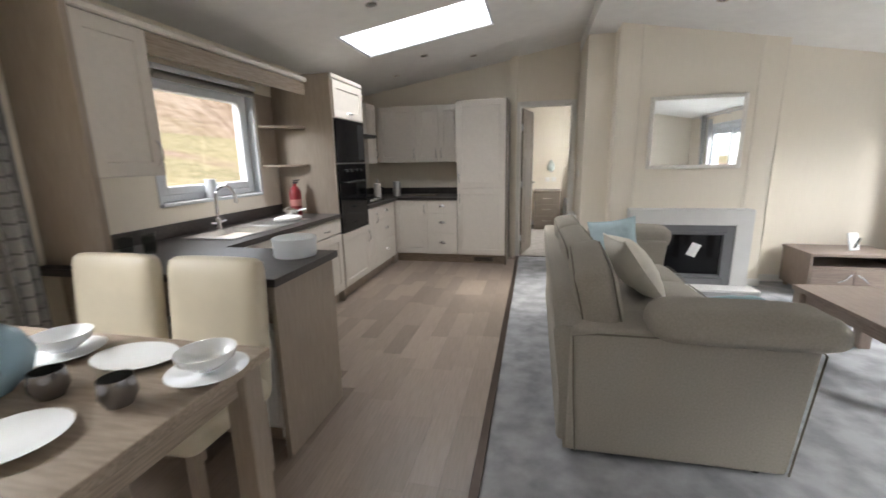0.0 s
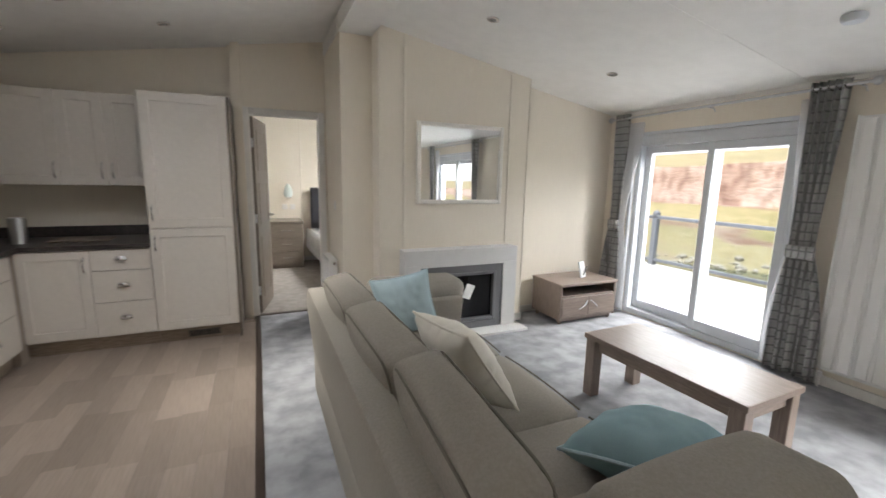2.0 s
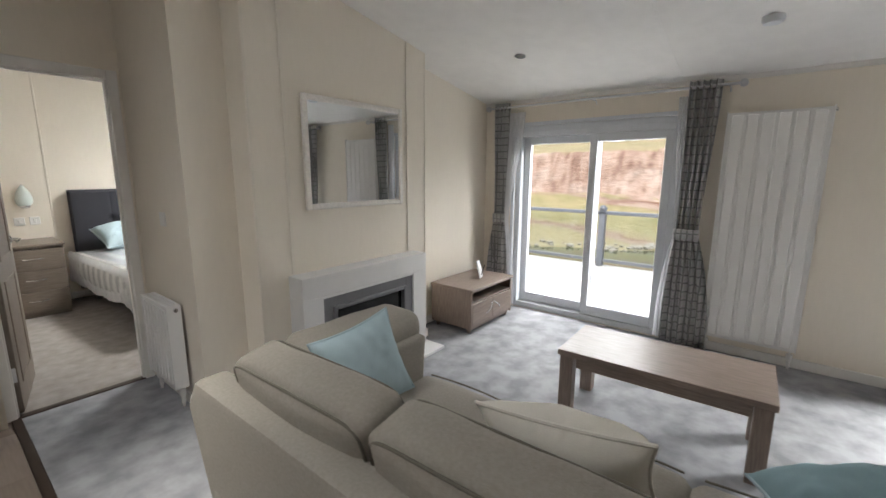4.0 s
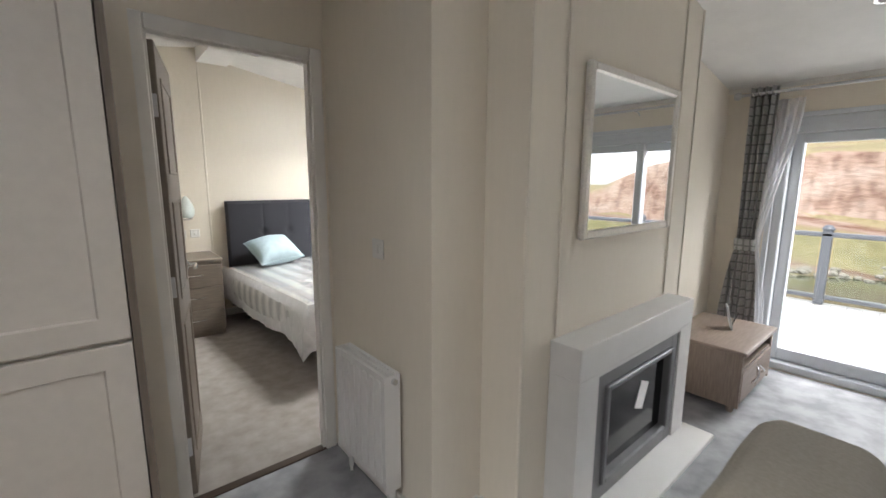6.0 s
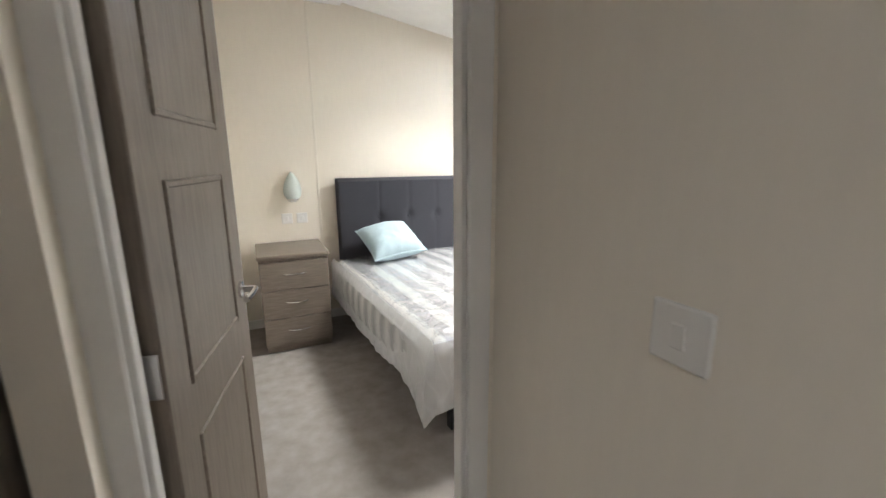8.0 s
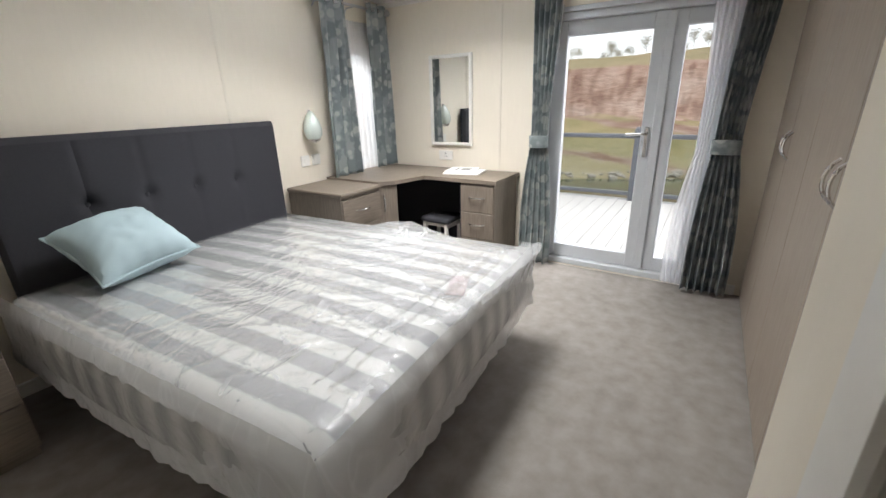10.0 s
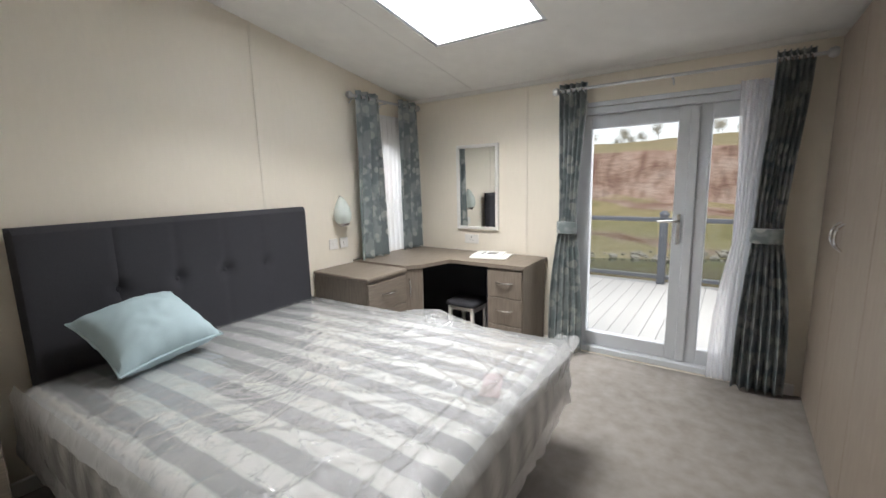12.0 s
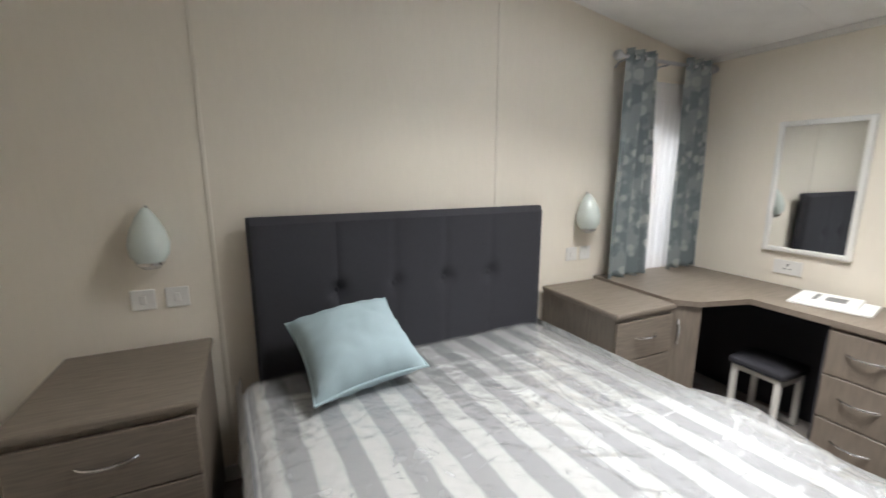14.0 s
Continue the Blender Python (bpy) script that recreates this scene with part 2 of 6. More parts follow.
STRIP = material("dark_bronze_strip", (0.07, 0.05, 0.04), 0.4, 0.6)
SOFA = material("taupe_sofa_weave", (0.325, 0.298, 0.259), 0.9, vary=0.10, scale=110, colour2=(0.265, 0.242, 0.208), ramp=(0.25, 0.75), bump=0.5, bump_scale=300, detail=8, spec=0.2)
PIPING = material("dark_taupe_piping", (0.15, 0.135, 0.11), 0.9)
BLUE = material("duck_egg_blue_cotton", (0.41, 0.52, 0.56), 0.9, vary=0.04, scale=400, bump=0.25, bump_scale=600, spec=0.2)
TEAL = material("teal_cotton", (0.26, 0.38, 0.41), 0.9, vary=0.04, scale=400, bump=0.25, bump_scale=600, spec=0.2)
CREAM_F = material("cream_cotton", (0.74, 0.70, 0.62), 0.9, vary=0.04, scale=400, bump=0.25, bump_scale=600, spec=0.2)
CREAM_L = material("cream_faux_leather", (0.62, 0.555, 0.43), 0.45, vary=0.03, bump=0.1, bump_scale=400)
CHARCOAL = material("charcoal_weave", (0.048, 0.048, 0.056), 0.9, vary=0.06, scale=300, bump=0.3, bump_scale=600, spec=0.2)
CHROME = material("brushed_chrome", (0.75, 0.75, 0.76), 0.18, 1.0, vary=0.02)
STEEL = material("brushed_steel", (0.62, 0.62, 0.63), 0.3, 1.0, vary=0.03)
BLACKG = material("black_glass", (0.005, 0.005, 0.006), 0.08, vary=0.02, spec=0.22)
BLACK = material("black_metal", (0.018, 0.018, 0.019), 0.45, vary=0.05)
FIREGREY = material("fire_surround_grey", (0.16, 0.16, 0.165), 0.45, vary=0.03)
MANTEL = material("pale_grey_mantel", (0.66, 0.65, 0.635), 0.5, vary=0.02)
MIRROR = material("silvered_mirror", (0.86, 0.88, 0.88), 0.01, 1.0, vary=0.0)
SILVERFRAME = material("champagne_silver_frame", (0.80, 0.77, 0.72), 0.3, 0.35, vary=0.05, scale=60)
CHINA = material("white_china", (0.85, 0.86, 0.87), 0.12, vary=0.01)
RED = material("extinguisher_red", (0.20, 0.013, 0.018), 0.3, vary=0.02)
PAPER = material("white_paper", (0.82, 0.82, 0.80), 0.7, vary=0.02)
SMOKED = material("smoked_glass_goblet", (0.24, 0.23, 0.23), 0.08, 0.75, vary=0.02)
RAIL = material("grey_powder_coat", (0.085, 0.095, 0.115), 0.4, vary=0.04)
DECK = material("pale_deck_board", (0.52, 0.515, 0.50), 0.6, vary=0.08, scale=9, stretch=(1.2, 14, 14), island=0.05)
GLASS = glass_material("window_glass")
RAILGLASS = glass_material("rail_glass", (0.94, 0.98, 0.96))
VOILE = sheer_material("white_voile", (0.9, 0.9, 0.92), 0.35)

# ---- the plan ----
XW, XE = -2.2, 3.78            # side walls, inner faces
YS, YK, YD, YF, YN = -1.7, 5.84, 5.77, 4.93, 8.65   # south, kitchen end, bedroom door, alcove, bedroom head
WARD = 5.57                    # wardrobe fronts
T = 0.1
TD = 0.045                     # the thin partition with the bedroom door


def ceil_l(x):
    return 2.6 + 0.167 * (x + 0.2)


def ceil_r(x):
    return 2.653 - 0.169 * (x - 0.965)


def cells(us, vs, holes):
    """The cells of a grid that lie in no hole."""
    for a, b in zip(us, us[1:]):
        for c, d in zip(vs, vs[1:]):
            m, n = (a + b) / 2, (c + d) / 2
            if not any(h[0] < m < h[1] and h[2] < n < h[3] for h in holes):
                yield a, b, c, d


def wall_y(name, x0, x1, ya, yb, top, holes, label):
    """A wall that runs along y, with openings (y0, y1, z0, z1)."""
    us = sorted({ya, yb, *[h[0] for h in holes], *[h[1] for h in holes]})
    vs = sorted({-0.1, top, *[max(h[2], -0.1) for h in holes], *[h[3] for h in holes]})
    bm = bmesh.new()
    for a, b, c, d in cells(us, vs, holes):
        add_box(bm, x0, x1, a, b, c, d)
    bmesh.ops.remove_doubles(bm, verts=bm.verts, dist=1e-5)
    return structure(name, bm, WALL, label, "wall")


def wall_x(name, y0, y1, xa, xb, top, holes, label):
    us = sorted({xa, xb, *[h[0] for h in holes], *[h[1] for h in holes]})
    vs = sorted({-0.1, top, *[max(h[2], -0.1) for h in holes], *[h[3] for h in holes]})
    bm = bmesh.new()
    for a, b, c, d in cells(us, vs, holes):
        add_box(bm, a, b, y0, y1, c, d)
    bmesh.ops.remove_doubles(bm, verts=bm.verts, dist=1e-5)
    return structure(name, bm, WALL, label, "wall")


# openings: lounge patio door, second lounge window, bedroom french door; kitchen and dining windows; bedroom head window
PATIO = (3.03, 4.57, 0.0, 1.93)
LOUNGE2 = (-0.55, 1.25, 0.0, 1.93)
FRENCH = (5.84, 7.09, 0.0, 1.93)
KWIN = (2.26, 3.30, 1.10, 1.96)
DWIN = (-0.7, 1.05, 0.7, 1.95)
BWIN = (3.16, 3.66, 0.8, 1.82)
WT = 0.17
wall_y("wall_east", XE, XE + WT, YS - T, YN + WT, 2.3, [PATIO, LOUNGE2, FRENCH], "cream wallboard side wall with glazed door openings")
wall_y("wall_west", XW - WT, XW, YS - T, YK + T, 2.45, [KWIN, DWIN], "cream wallboard kitchen side wall with a window opening")
wall_x("wall_south", YS - T, YS, XW, XE, 2.9, [], "plain cream wallboard end wall")
wall_x("wall_kitchen_end", YK, YK + T, XW, -0.14, 2.9, [], "cream wallboard wall behind the kitchen units")
wall_x("wall_bedroom_door", YD, YD + TD, -0.14, 0.729, 2.9, [(0.0, 0.66, -0.2, 2.035)], "cream wall with the bedroom doorway")
wall_x("wall_bedroom_head", YN, YN + WT, -0.15, XE, 2.9, [BWIN], "cream wallboard wall behind the headboard")
wall_y("wall_bedroom_west", -0.15, -0.05, YD + TD, YN, 2.9, [], "cream bedroom side wall with a radiator")
wall_y("wall_behind_tall_unit", -0.112, -0.04, 5.69, YD, 2.9, [], "narrow cream wall end beside the tall unit")
wall_y("wall_hall", 0.73, 0.87, YF, YD + TD, 2.9, [], "cream hall wall with a radiator and a switch")
wall_x("wall_alcove", YF, YF + 0.06, 0.87, XE, 2.9, [], "cream wallboard wall beside the fireplace")
structure("chimney_breast", box(1.0, 2.50, 4.72, YF, -0.05, 2.9, 0.004), WALL, "cream panelled chimney breast above the electric fire", "wall")


def slab(bm, x0, x1, y0, y1, f, t=0.12):
    v = [bm.verts.new(p) for p in ((x0, y0, f(x0)), (x1, y0, f(x1)), (x1, y1, f(x1)), (x0, y1, f(x0)))]
    w = [bm.verts.new((p.co.x, p.co.y, p.co.z + t)) for p in v]
    bm.faces.new(v[::-1])
    bm.faces.new(w)
    for i in range(4):
        j = (i + 1) % 4
        bm.faces.new((v[i], v[j], w[j], w[i]))


SKY_K = (-1.48, -0.2, 3.52, 4.27)
SKY_B = (1.85, 2.97, 6.96, 7.75)
for side, x0, x1, f, h in (("west", XW - 0.3, 0.75, ceil_l, SKY_K), ("east", 0.85, XE + 0.3, ceil_r, SKY_B)):
    bm = bmesh.new()
    for a, b, c, d in cells([x0, h[0], h[1], x1], [YS - 0.3, h[2], h[3], YN + 0.3], [h]):
        slab(bm, a, b, c, d, f)
    structure("ceiling_" + side, bm, CEIL, "white sloping ceiling board with a skylight", "ceiling")
    # skylight well and pane
    well = bmesh.new()
    for a, b, c, d in ((h[0] + 0.003, h[0] + 0.025, h[2] + 0.003, h[3] - 0.003), (h[1] - 0.025, h[1] - 0.003, h[2] + 0.003, h[3] - 0.003), (h[0] + 0.025, h[1] - 0.025, h[2] + 0.003, h[2] + 0.025), (h[0] + 0.025, h[1] - 0.025, h[3] - 0.025, h[3] - 0.003)):
        v = [well.verts.new(p) for p in ((a, c, f(a) + 0.004), (b, c, f(b) + 0.004), (b, d, f(b) + 0.004), (a, d, f(a) + 0.004))]
        w = [well.verts.new((p.co.x, p.co.y, p.co.z + 0.34)) for p in v]
        well.faces.new(v[::-1])
        well.faces.new(w)
        for i in range(4):
            well.faces.new((v[i], v[(i + 1) % 4], w[(i + 1) % 4], w[i]))
    sk = thing("skylight_" + side, "white-lined roof skylight with a clear pane", "skylight", kind="structure")
    part("well", well, WHITE, sk)
    pane = bmesh.new()
    slab(pane, h[0] - 0.02, h[1] + 0.02, h[2] - 0.02, h[3] + 0.02, lambda x: f(x) + 0.36, 0.008)
    p = part("pane", pane, GLASS, sk)
    p.visible_shadow = False
structure("ridge_beam", boxes((0.72, 1.0, YS, YF, 2.61, 2.95), (0.72, 1.0, YF + 0.06, YN, 2.62, 2.95)), CEIL, "boxed white ridge beam along the ceiling", "beam")
# the ridge is closed above
structure("ceiling_ridge", box(0.6, 1.0, YS - 0.3, YN + 0.3, 2.8, 2.96), CEIL, "white closing board over the ridge", "ceiling")

# cornice where ceiling meets walls
trim = bmesh.new()
for y0, y1 in ((YS, YF), (5.54, YN)):
    add_box(trim, XE - 0.025, XE - 0.002, y0, y1, ceil_r(XE) - 0.03, ceil_r(XE) + 0.02)
structure("trim", trim, WHITE_TRIM, "slim white cornice strip under the ceiling", "trim")

# ---- floors ----
structure("floor_vinyl", box(XW, -0.02, YS, YK, -0.06, -0.004), VINYL_JOINT, "grey-brown wood-look vinyl plank kitchen floor", "floor")
structure("floor_lounge", box(0.02, XE, YS, YF, -0.06, 0.0), CARPET, "silver-grey velvet pile lounge carpet", "carpet")
structure("floor_hall", box(0.02, 0.73, YF, YD, -0.06, 0.0), CARPET, "silver-grey carpet before the bedroom door", "carpet")
structure("floor_bedroom", boxes((-0.05, XE, YD + TD, YN, -0.06, 0.0), (0.75, XE, 5.3, YD + TD, -0.06, 0.0), (0.0, 0.7, YD + 0.0, YD + TD, -0.06, -0.001)), CARPET_B, "taupe velvet pile bedroom carpet", "carpet")
structure("threshold_strip", boxes((-0.022, 0.022, YS, YD - 0.01, -0.05, 0.007, 0.003), (0.0, 0.67, YD - 0.012, YD + 0.04, -0.05, 0.006, 0.003)), STRIP, "dark bronze joint strip between vinyl and carpet", "trim")

# skirting boards
sk = bmesh.new()
h = 0.075
for r in ((0.712, 0.729, YF - 0.016, YD - 0.02), (0.712, 0.983, YF - 0.017, YF - 0.001), (0.983, 0.999, 4.703, YF - 0.017), (0.983, 1.18, 4.703, 4.719),
          (2.36, 2.518, 4.703, 4.719), (2.501, 2.518, 4.72, YF - 0.017), (2.518, XE - 0.02, YF - 0.017, YF - 0.001),
          (XE - 0.018, XE - 0.001, 4.62, YF - 0.02), (XE - 0.018, XE - 0.001, 1.27, 3.0), (XE - 0.018, XE - 0.001, YS, -0.57), (XW, XE, YS + 0.001, YS + 0.017),
          (-0.049, XE - 0.02, YN - 0.018, YN - 0.001), (-0.049, -0.032, YD + TD, YN - 0.02), (XE - 0.018, XE - 0.001, 7.13, YN - 0.02), (XE - 0.018, XE - 0.001, 5.6, 5.8)):
    add_box(sk, *r, 0.0, h, 0.004)
structure("baseboard", sk, WHITE_TRIM, "low cream-white skirting board along the walls", "baseboard")

# vertical board joints on the walls
bt = bmesh.new()
for x in (1.225, 2.28):
    add_box(bt, x - 0.012, x + 0.012, 4.711, 4.719, 0.82, ceil_r(x), 0.003)
for x, w in ((1.007, 0.007), (2.493, 0.007)):
    add_box(bt, x - w, x + w, 4.713, 4.719, 0.08, ceil_r(x), 0.002)
for x in (0.73, 2.14):
    add_box(bt, x - 0.009, x + 0.009, YN - 0.006, YN - 0.001, 0.08, 2.62, 0.002)
for y in (7.435,):
    add_box(bt, XE - 0.006, XE - 0.001, y - 0.009, y + 0.009, 0.08, 2.2, 0.002)
structure("wall_joint_strip", bt, BATTEN, "slim cream joint strips on the wallboards", "trim")
cj = bmesh.new()
for y0, x0, x1 in ((3.06, 1.0, XE), (7.93, 1.0, XE)):
    v = [cj.verts.new(p) for p in ((x0, y0 - 0.006, ceil_r(x0) - 0.003), (x1, y0 - 0.006, ceil_r(x1) - 0.003), (x1, y0 + 0.006, ceil_r(x1) - 0.003), (x0, y0 + 0.006, ceil_r(x0) - 0.003))]
    w = [cj.verts.new((p.co.x, p.co.y, p.co.z + 0.01)) for p in v]
    cj.faces.new(v[::-1])
    cj.faces.new(w)
    for i in range(4):
        cj.faces.new((v[i], v[(i + 1) % 4], w[(i + 1) % 4], w[i]))
structure("ceiling_joint_strip", cj, CEIL, "slim white joint strips on the ceiling", "trim")


# ---- windows and doors ----
def frame_y(bm, x0, x1, y0, y1, z0, z1, w, bevel=0.006, bottom=None):
    """A rectangular frame in a plane of constant x."""
    b = w if bottom is None else bottom
    add_box(bm, x0, x1, y0, y0 + w, z0, z1, bevel)
    add_box(bm, x0, x1, y1 - w, y1, z0, z1, bevel)
    add_box(bm, x0 + 0.001, x1 - 0.001, y0 + w - 0.004, y1 - w + 0.004, z0 + 0.001, z0 + b, bevel)
    add_box(bm, x0 + 0.001, x1 - 0.001, y0 + w - 0.004, y1 - w + 0.004, z1 - w, z1 - 0.001, bevel)
    return bm


def frame_x(bm, y0, y1, x0, x1, z0, z1, w, bevel=0.006):
    add_box(bm, x0, x0 + w, y0, y1, z0, z1, bevel)
    add_box(bm, x1 - w, x1, y0, y1, z0, z1, bevel)
    add_box(bm, x0 + w - 0.004, x1 - w + 0.004, y0 + 0.001, y1 - 0.001, z0 + 0.001, z0 + w, bevel)
    add_box(bm, x0 + w - 0.004, x1 - w + 0.004, y0 + 0.001, y1 - 0.001, z1 - w, z1 - 0.001, bevel)
    return bm


def pane_part(bm, parent, mat=None):
    p = part("pane", bm, mat or GLASS, parent)
    p.visible_shadow = False
    return p


def patio_door(name, y0, y1, z1, label, mid):
    d = thing(name, label, "patio door", kind="structure")
    part("door_frame", append(frame_y(bmesh.new(), XE + 0.02, XE + 0.16, y0 + 0.002, y1 - 0.002, 0.0, z1 - 0.002, 0.06), box(XE + 0.025, XE + 0.155, y0 + 0.06, y1 - 0.06, z1 - 0.11, z1 - 0.055, 0.004)), WHITE, d)
    part("liner", boxes((XE - 0.012, XE + 0.015, y0 - 0.03, y0 + 0.004, 0.0, z1 + 0.03, 0.003), (XE - 0.012, XE + 0.015, y1 - 0.004, y1 + 0.03, 0.0, z1 + 0.03, 0.003), (XE - 0.011, XE + 0.014, y0 + 0.005, y1 - 0.005, z1 - 0.004, z1 + 0.029, 0.003)), WHITE, d)
    for a, b, x in ((y0 + 0.062, mid + 0.04, XE + 0.03), (mid - 0.04, y1 - 0.062, XE + 0.09)):
        s = part("sash", frame_y(bmesh.new(), x, x + 0.055, a, b, 0.06, z1 - 0.112, 0.07, bottom=0.10), WHITE, d)
        pane_part(box(x + 0.02, x + 0.032, a + 0.07, b - 0.07, 0.15, z1 - 0.175), s)
    return d


patio_door("door_1", PATIO[0], PATIO[1], 1.93, "white plastic sliding patio door to the deck", 3.76)
patio_door("door_2", LOUNGE2[0], LOUNGE2[1], 1.93, "white plastic sliding patio door in the dining end", 0.35)

# bedroom french door: a wide leaf and a narrow one
fd = thing("door_3", "white plastic french door to the deck, closed", "french door", kind="structure")
part("door_frame", frame_y(bmesh.new(), XE + 0.02, XE + 0.16, 5.842, 7.088, 0.0, 1.928, 0.05, bottom=0.05), WHITE, fd)
part("liner", boxes((XE - 0.012, XE + 0.015, 5.81, 5.844, 0.0, 1.96, 0.003), (XE - 0.012, XE + 0.015, 7.086, 7.12, 0.0, 1.96, 0.003), (XE - 0.011, XE + 0.014, 5.845, 7.085, 1.926, 1.959, 0.003)), WHITE, fd)
for a, b in ((6.25, 7.03), (5.89, 6.247)):
    s = part("leaf", frame_y(bmesh.new(), XE + 0.07, XE + 0.135, a, b, 0.05, 1.878, 0.10, bottom=0.11), WHITE, fd)
    pane_part(box(XE + 0.095, XE + 0.107, a + 0.095, b - 0.095, 0.15, 1.79), s)
part("cover_strip", box(XE + 0.05, XE + 0.07, 6.218, 6.278, 0.055, 1.87, 0.008, 2), WHITE, fd)
hb = part("door_handle", boxes((XE + 0.055, XE + 0.069, 6.295, 6.325, 0.92, 1.14, 0.005)), CHROME, fd, "chrome lever handle and lock")
part("lever", append(tube([(XE + 0.06, 6.31, 1.09), (XE + 0.02, 6.31, 1.09), (XE + 0.012, 6.34, 1.09), (XE + 0.012, 6.44, 1.085)], 0.009), lathe([(0.012, 0), (0.012, 0.02)], 12, pose(XE + 0.058, 6.31, 0.98, 0, -90, 0))), CHROME, hb, smooth=True)


def window_west(name, o, label):
    y0, y1, z0, z1 = o
    w = thing(name, label, "window", kind="structure")
    part("window_frame", frame_y(bmesh.new(), XW - 0.13, XW - 0.06, y0 + 0.002, y1 - 0.002, z0 + 0.002, z1 - 0.002, 0.055), WHITE, w)
    part("sash", frame_y(bmesh.new(), XW - 0.115, XW - 0.045, y0 + 0.05, y1 - 0.05, z0 + 0.05, z1 - 0.05, 0.06), WHITE, w)
    part("reveal", boxes((XW - 0.06, XW + 0.008, y0 - 0.02, y0 + 0.004, z0 - 0.02, z1 + 0.02, 0.002), (XW - 0.06, XW + 0.008, y1 - 0.004, y1 + 0.02, z0 - 0.02, z1 + 0.02, 0.002), (XW - 0.06, XW + 0.007, y0 + 0.005, y1 - 0.005, z1 - 0.004, z1 + 0.02, 0.002)), WHITE, w)
    part("window_sill", box(XW - 0.06, XW + 0.02, y0 - 0.01, y1 + 0.01, z0 - 0.02, z0 + 0.004, 0.004), WHITE, w)
    pane_part(box(XW - 0.085, XW - 0.073, y0 + 0.10, y1 - 0.10, z0 + 0.10, z1 - 0.10), w)
    part("window_handle", append(box(XW - 0.045, XW - 0.03, y0 + 0.07, y0 + 0.095, z0 + 0.3, z0 + 0.36, 0.003), box(XW - 0.036, XW - 0.022, y0 + 0.072, y0 + 0.092, z0 + 0.34, z0 + 0.46, 0.005)), WHITE, w)
    return w


window_west("window_1", KWIN, "white plastic kitchen window above the sink")
window_west("window_2", DWIN, "white plastic window in the dining end")
bw = thing("window_3", "white plastic window behind the bedroom corner curtains", "window", kind="structure")
part("window_frame", frame_x(bmesh.new(), YN + 0.05, YN + 0.13, BWIN[0] + 0.002, BWIN[1] - 0.002, BWIN[2] + 0.002, BWIN[3] - 0.002, 0.06), WHITE, bw)
pane_part(box(BWIN[0] + 0.05, BWIN[1] - 0.05, YN + 0.085, YN + 0.095, BWIN[2] + 0.05, BWIN[3] - 0.05), bw)

# bedroom door: lining, architrave and an open leaf
dl = thing("door_4", "white-lined doorway with an open dark panelled door", "door", kind="structure")
part("lining", boxes((0.002, 0.018, YD + 0.002, YD + TD - 0.002, 0.0, 2.02, 0.002), (0.642, 0.658, YD + 0.002, YD + TD - 0.002, 0.0, 2.02, 0.002), (0.018, 0.642, YD + 0.003, YD + TD - 0.003, 2.005, 2.02, 0.002)), WHITE_TRIM, dl)
for y0, y1 in ((YD - 0.018, YD - 0.001), (YD + TD + 0.001, YD + TD + 0.013)):
    part("architrave", boxes((-0.05, 0.008, y0, y1, 0.0, 2.075, 0.004), (0.652, 0.71, y0, y1, 0.0, 2.075, 0.004), (0.009, 0.651, y0 + 0.001, y1 - 0.001, 2.015, 2.074, 0.004)), WHITE_TRIM, dl)
leaf = part("leaf", box(0.0, 0.036, 0.0, 0.61, 0.008, 2.0, 0.003), DARKZ, dl, "dark grey oak-effect panelled door leaf, open")
for side, x0, x1 in ((1, 0.036, 0.0375), (-1, -0.0015, 0.0)):
    mo = bmesh.new()
    for z0, z1 in ((0.16, 0.80), (0.92, 1.36), (1.48, 1.88)):
        frame_y(mo, min(x0, x1) - 0.004, max(x0, x1) + 0.004, 0.11, 0.50, z0, z1, 0.018, 0.004)
    part("moulding", mo, DARKX, leaf)
    hx = 0.036 if side > 0 else 0.0
    part("door_handle", append(lathe([(0.026, 0), (0.026, 0.008), (0.011, 0.012), (0.010, 0.045)], 16, pose(hx, 0.555, 1.0, 0, 90 * side, 0)), tube([(hx + side * 0.045, 0.56, 1.0), (hx + side * 0.047, 0.50, 1.0), (hx + side * 0.045, 0.44, 1.0)], 0.009)), CHROME, leaf, "chrome lever handle", True)
for z in (0.25, 1.0, 1.75):
    part("hinge", box(-0.002, 0.03, -0.004, 0.001, z - 0.045, z + 0.045, 0.001), STEEL, leaf)
leaf.matrix_basis = pose(0.01, YD + TD + 0.016, 0, 0, 0, -12)

# ---- outside ----
structure("deck_base", box(XE + WT, 7.09, YS - 6, YN + 6, -0.3, -0.14), VINYL_JOINT, "dark substructure below the deck boards", "deck")


def ground_z(x, y):
    """The quarry: a pond, a grass bank, a rock face and a slope above it."""
    n = noise.noise(Vector((x * 0.07, y * 0.07, 0)))
    n2 = noise.noise(Vector((x * 0.35, y * 0.35, 3)))
    if x > 0:
        e = x + 1.1 * n + max(-4.0, 0.5 * (min(y, 17) - 12))
        face = 30 + 2.5 * n + 1.2 * n2
        k = min(1.0, max(0.0, (y + 16) / 10))
        k = k * k * (3 - 2 * k)
        z = -2.6 + min(max(0, e - 18.4) * 0.235, 2.6)
        if x > face:
            z = k * min((x - face) * 4.0, 3.0 + 0.7 * n + 0.25 * n2)
            z += k * max(0, min(x - face - 1.0, 42)) * 0.095
        return z + 0.12 * n2
    e = -x
    z = -0.7 + max(0, min(e - 4.0, 9.5)) * 0.36
    if e > 13 + n:
        z += min((e - 13 - n) * 0.95, 3.6 + n)
    return z + 0.1 * n2 + max(0, e - 18) * 0.05


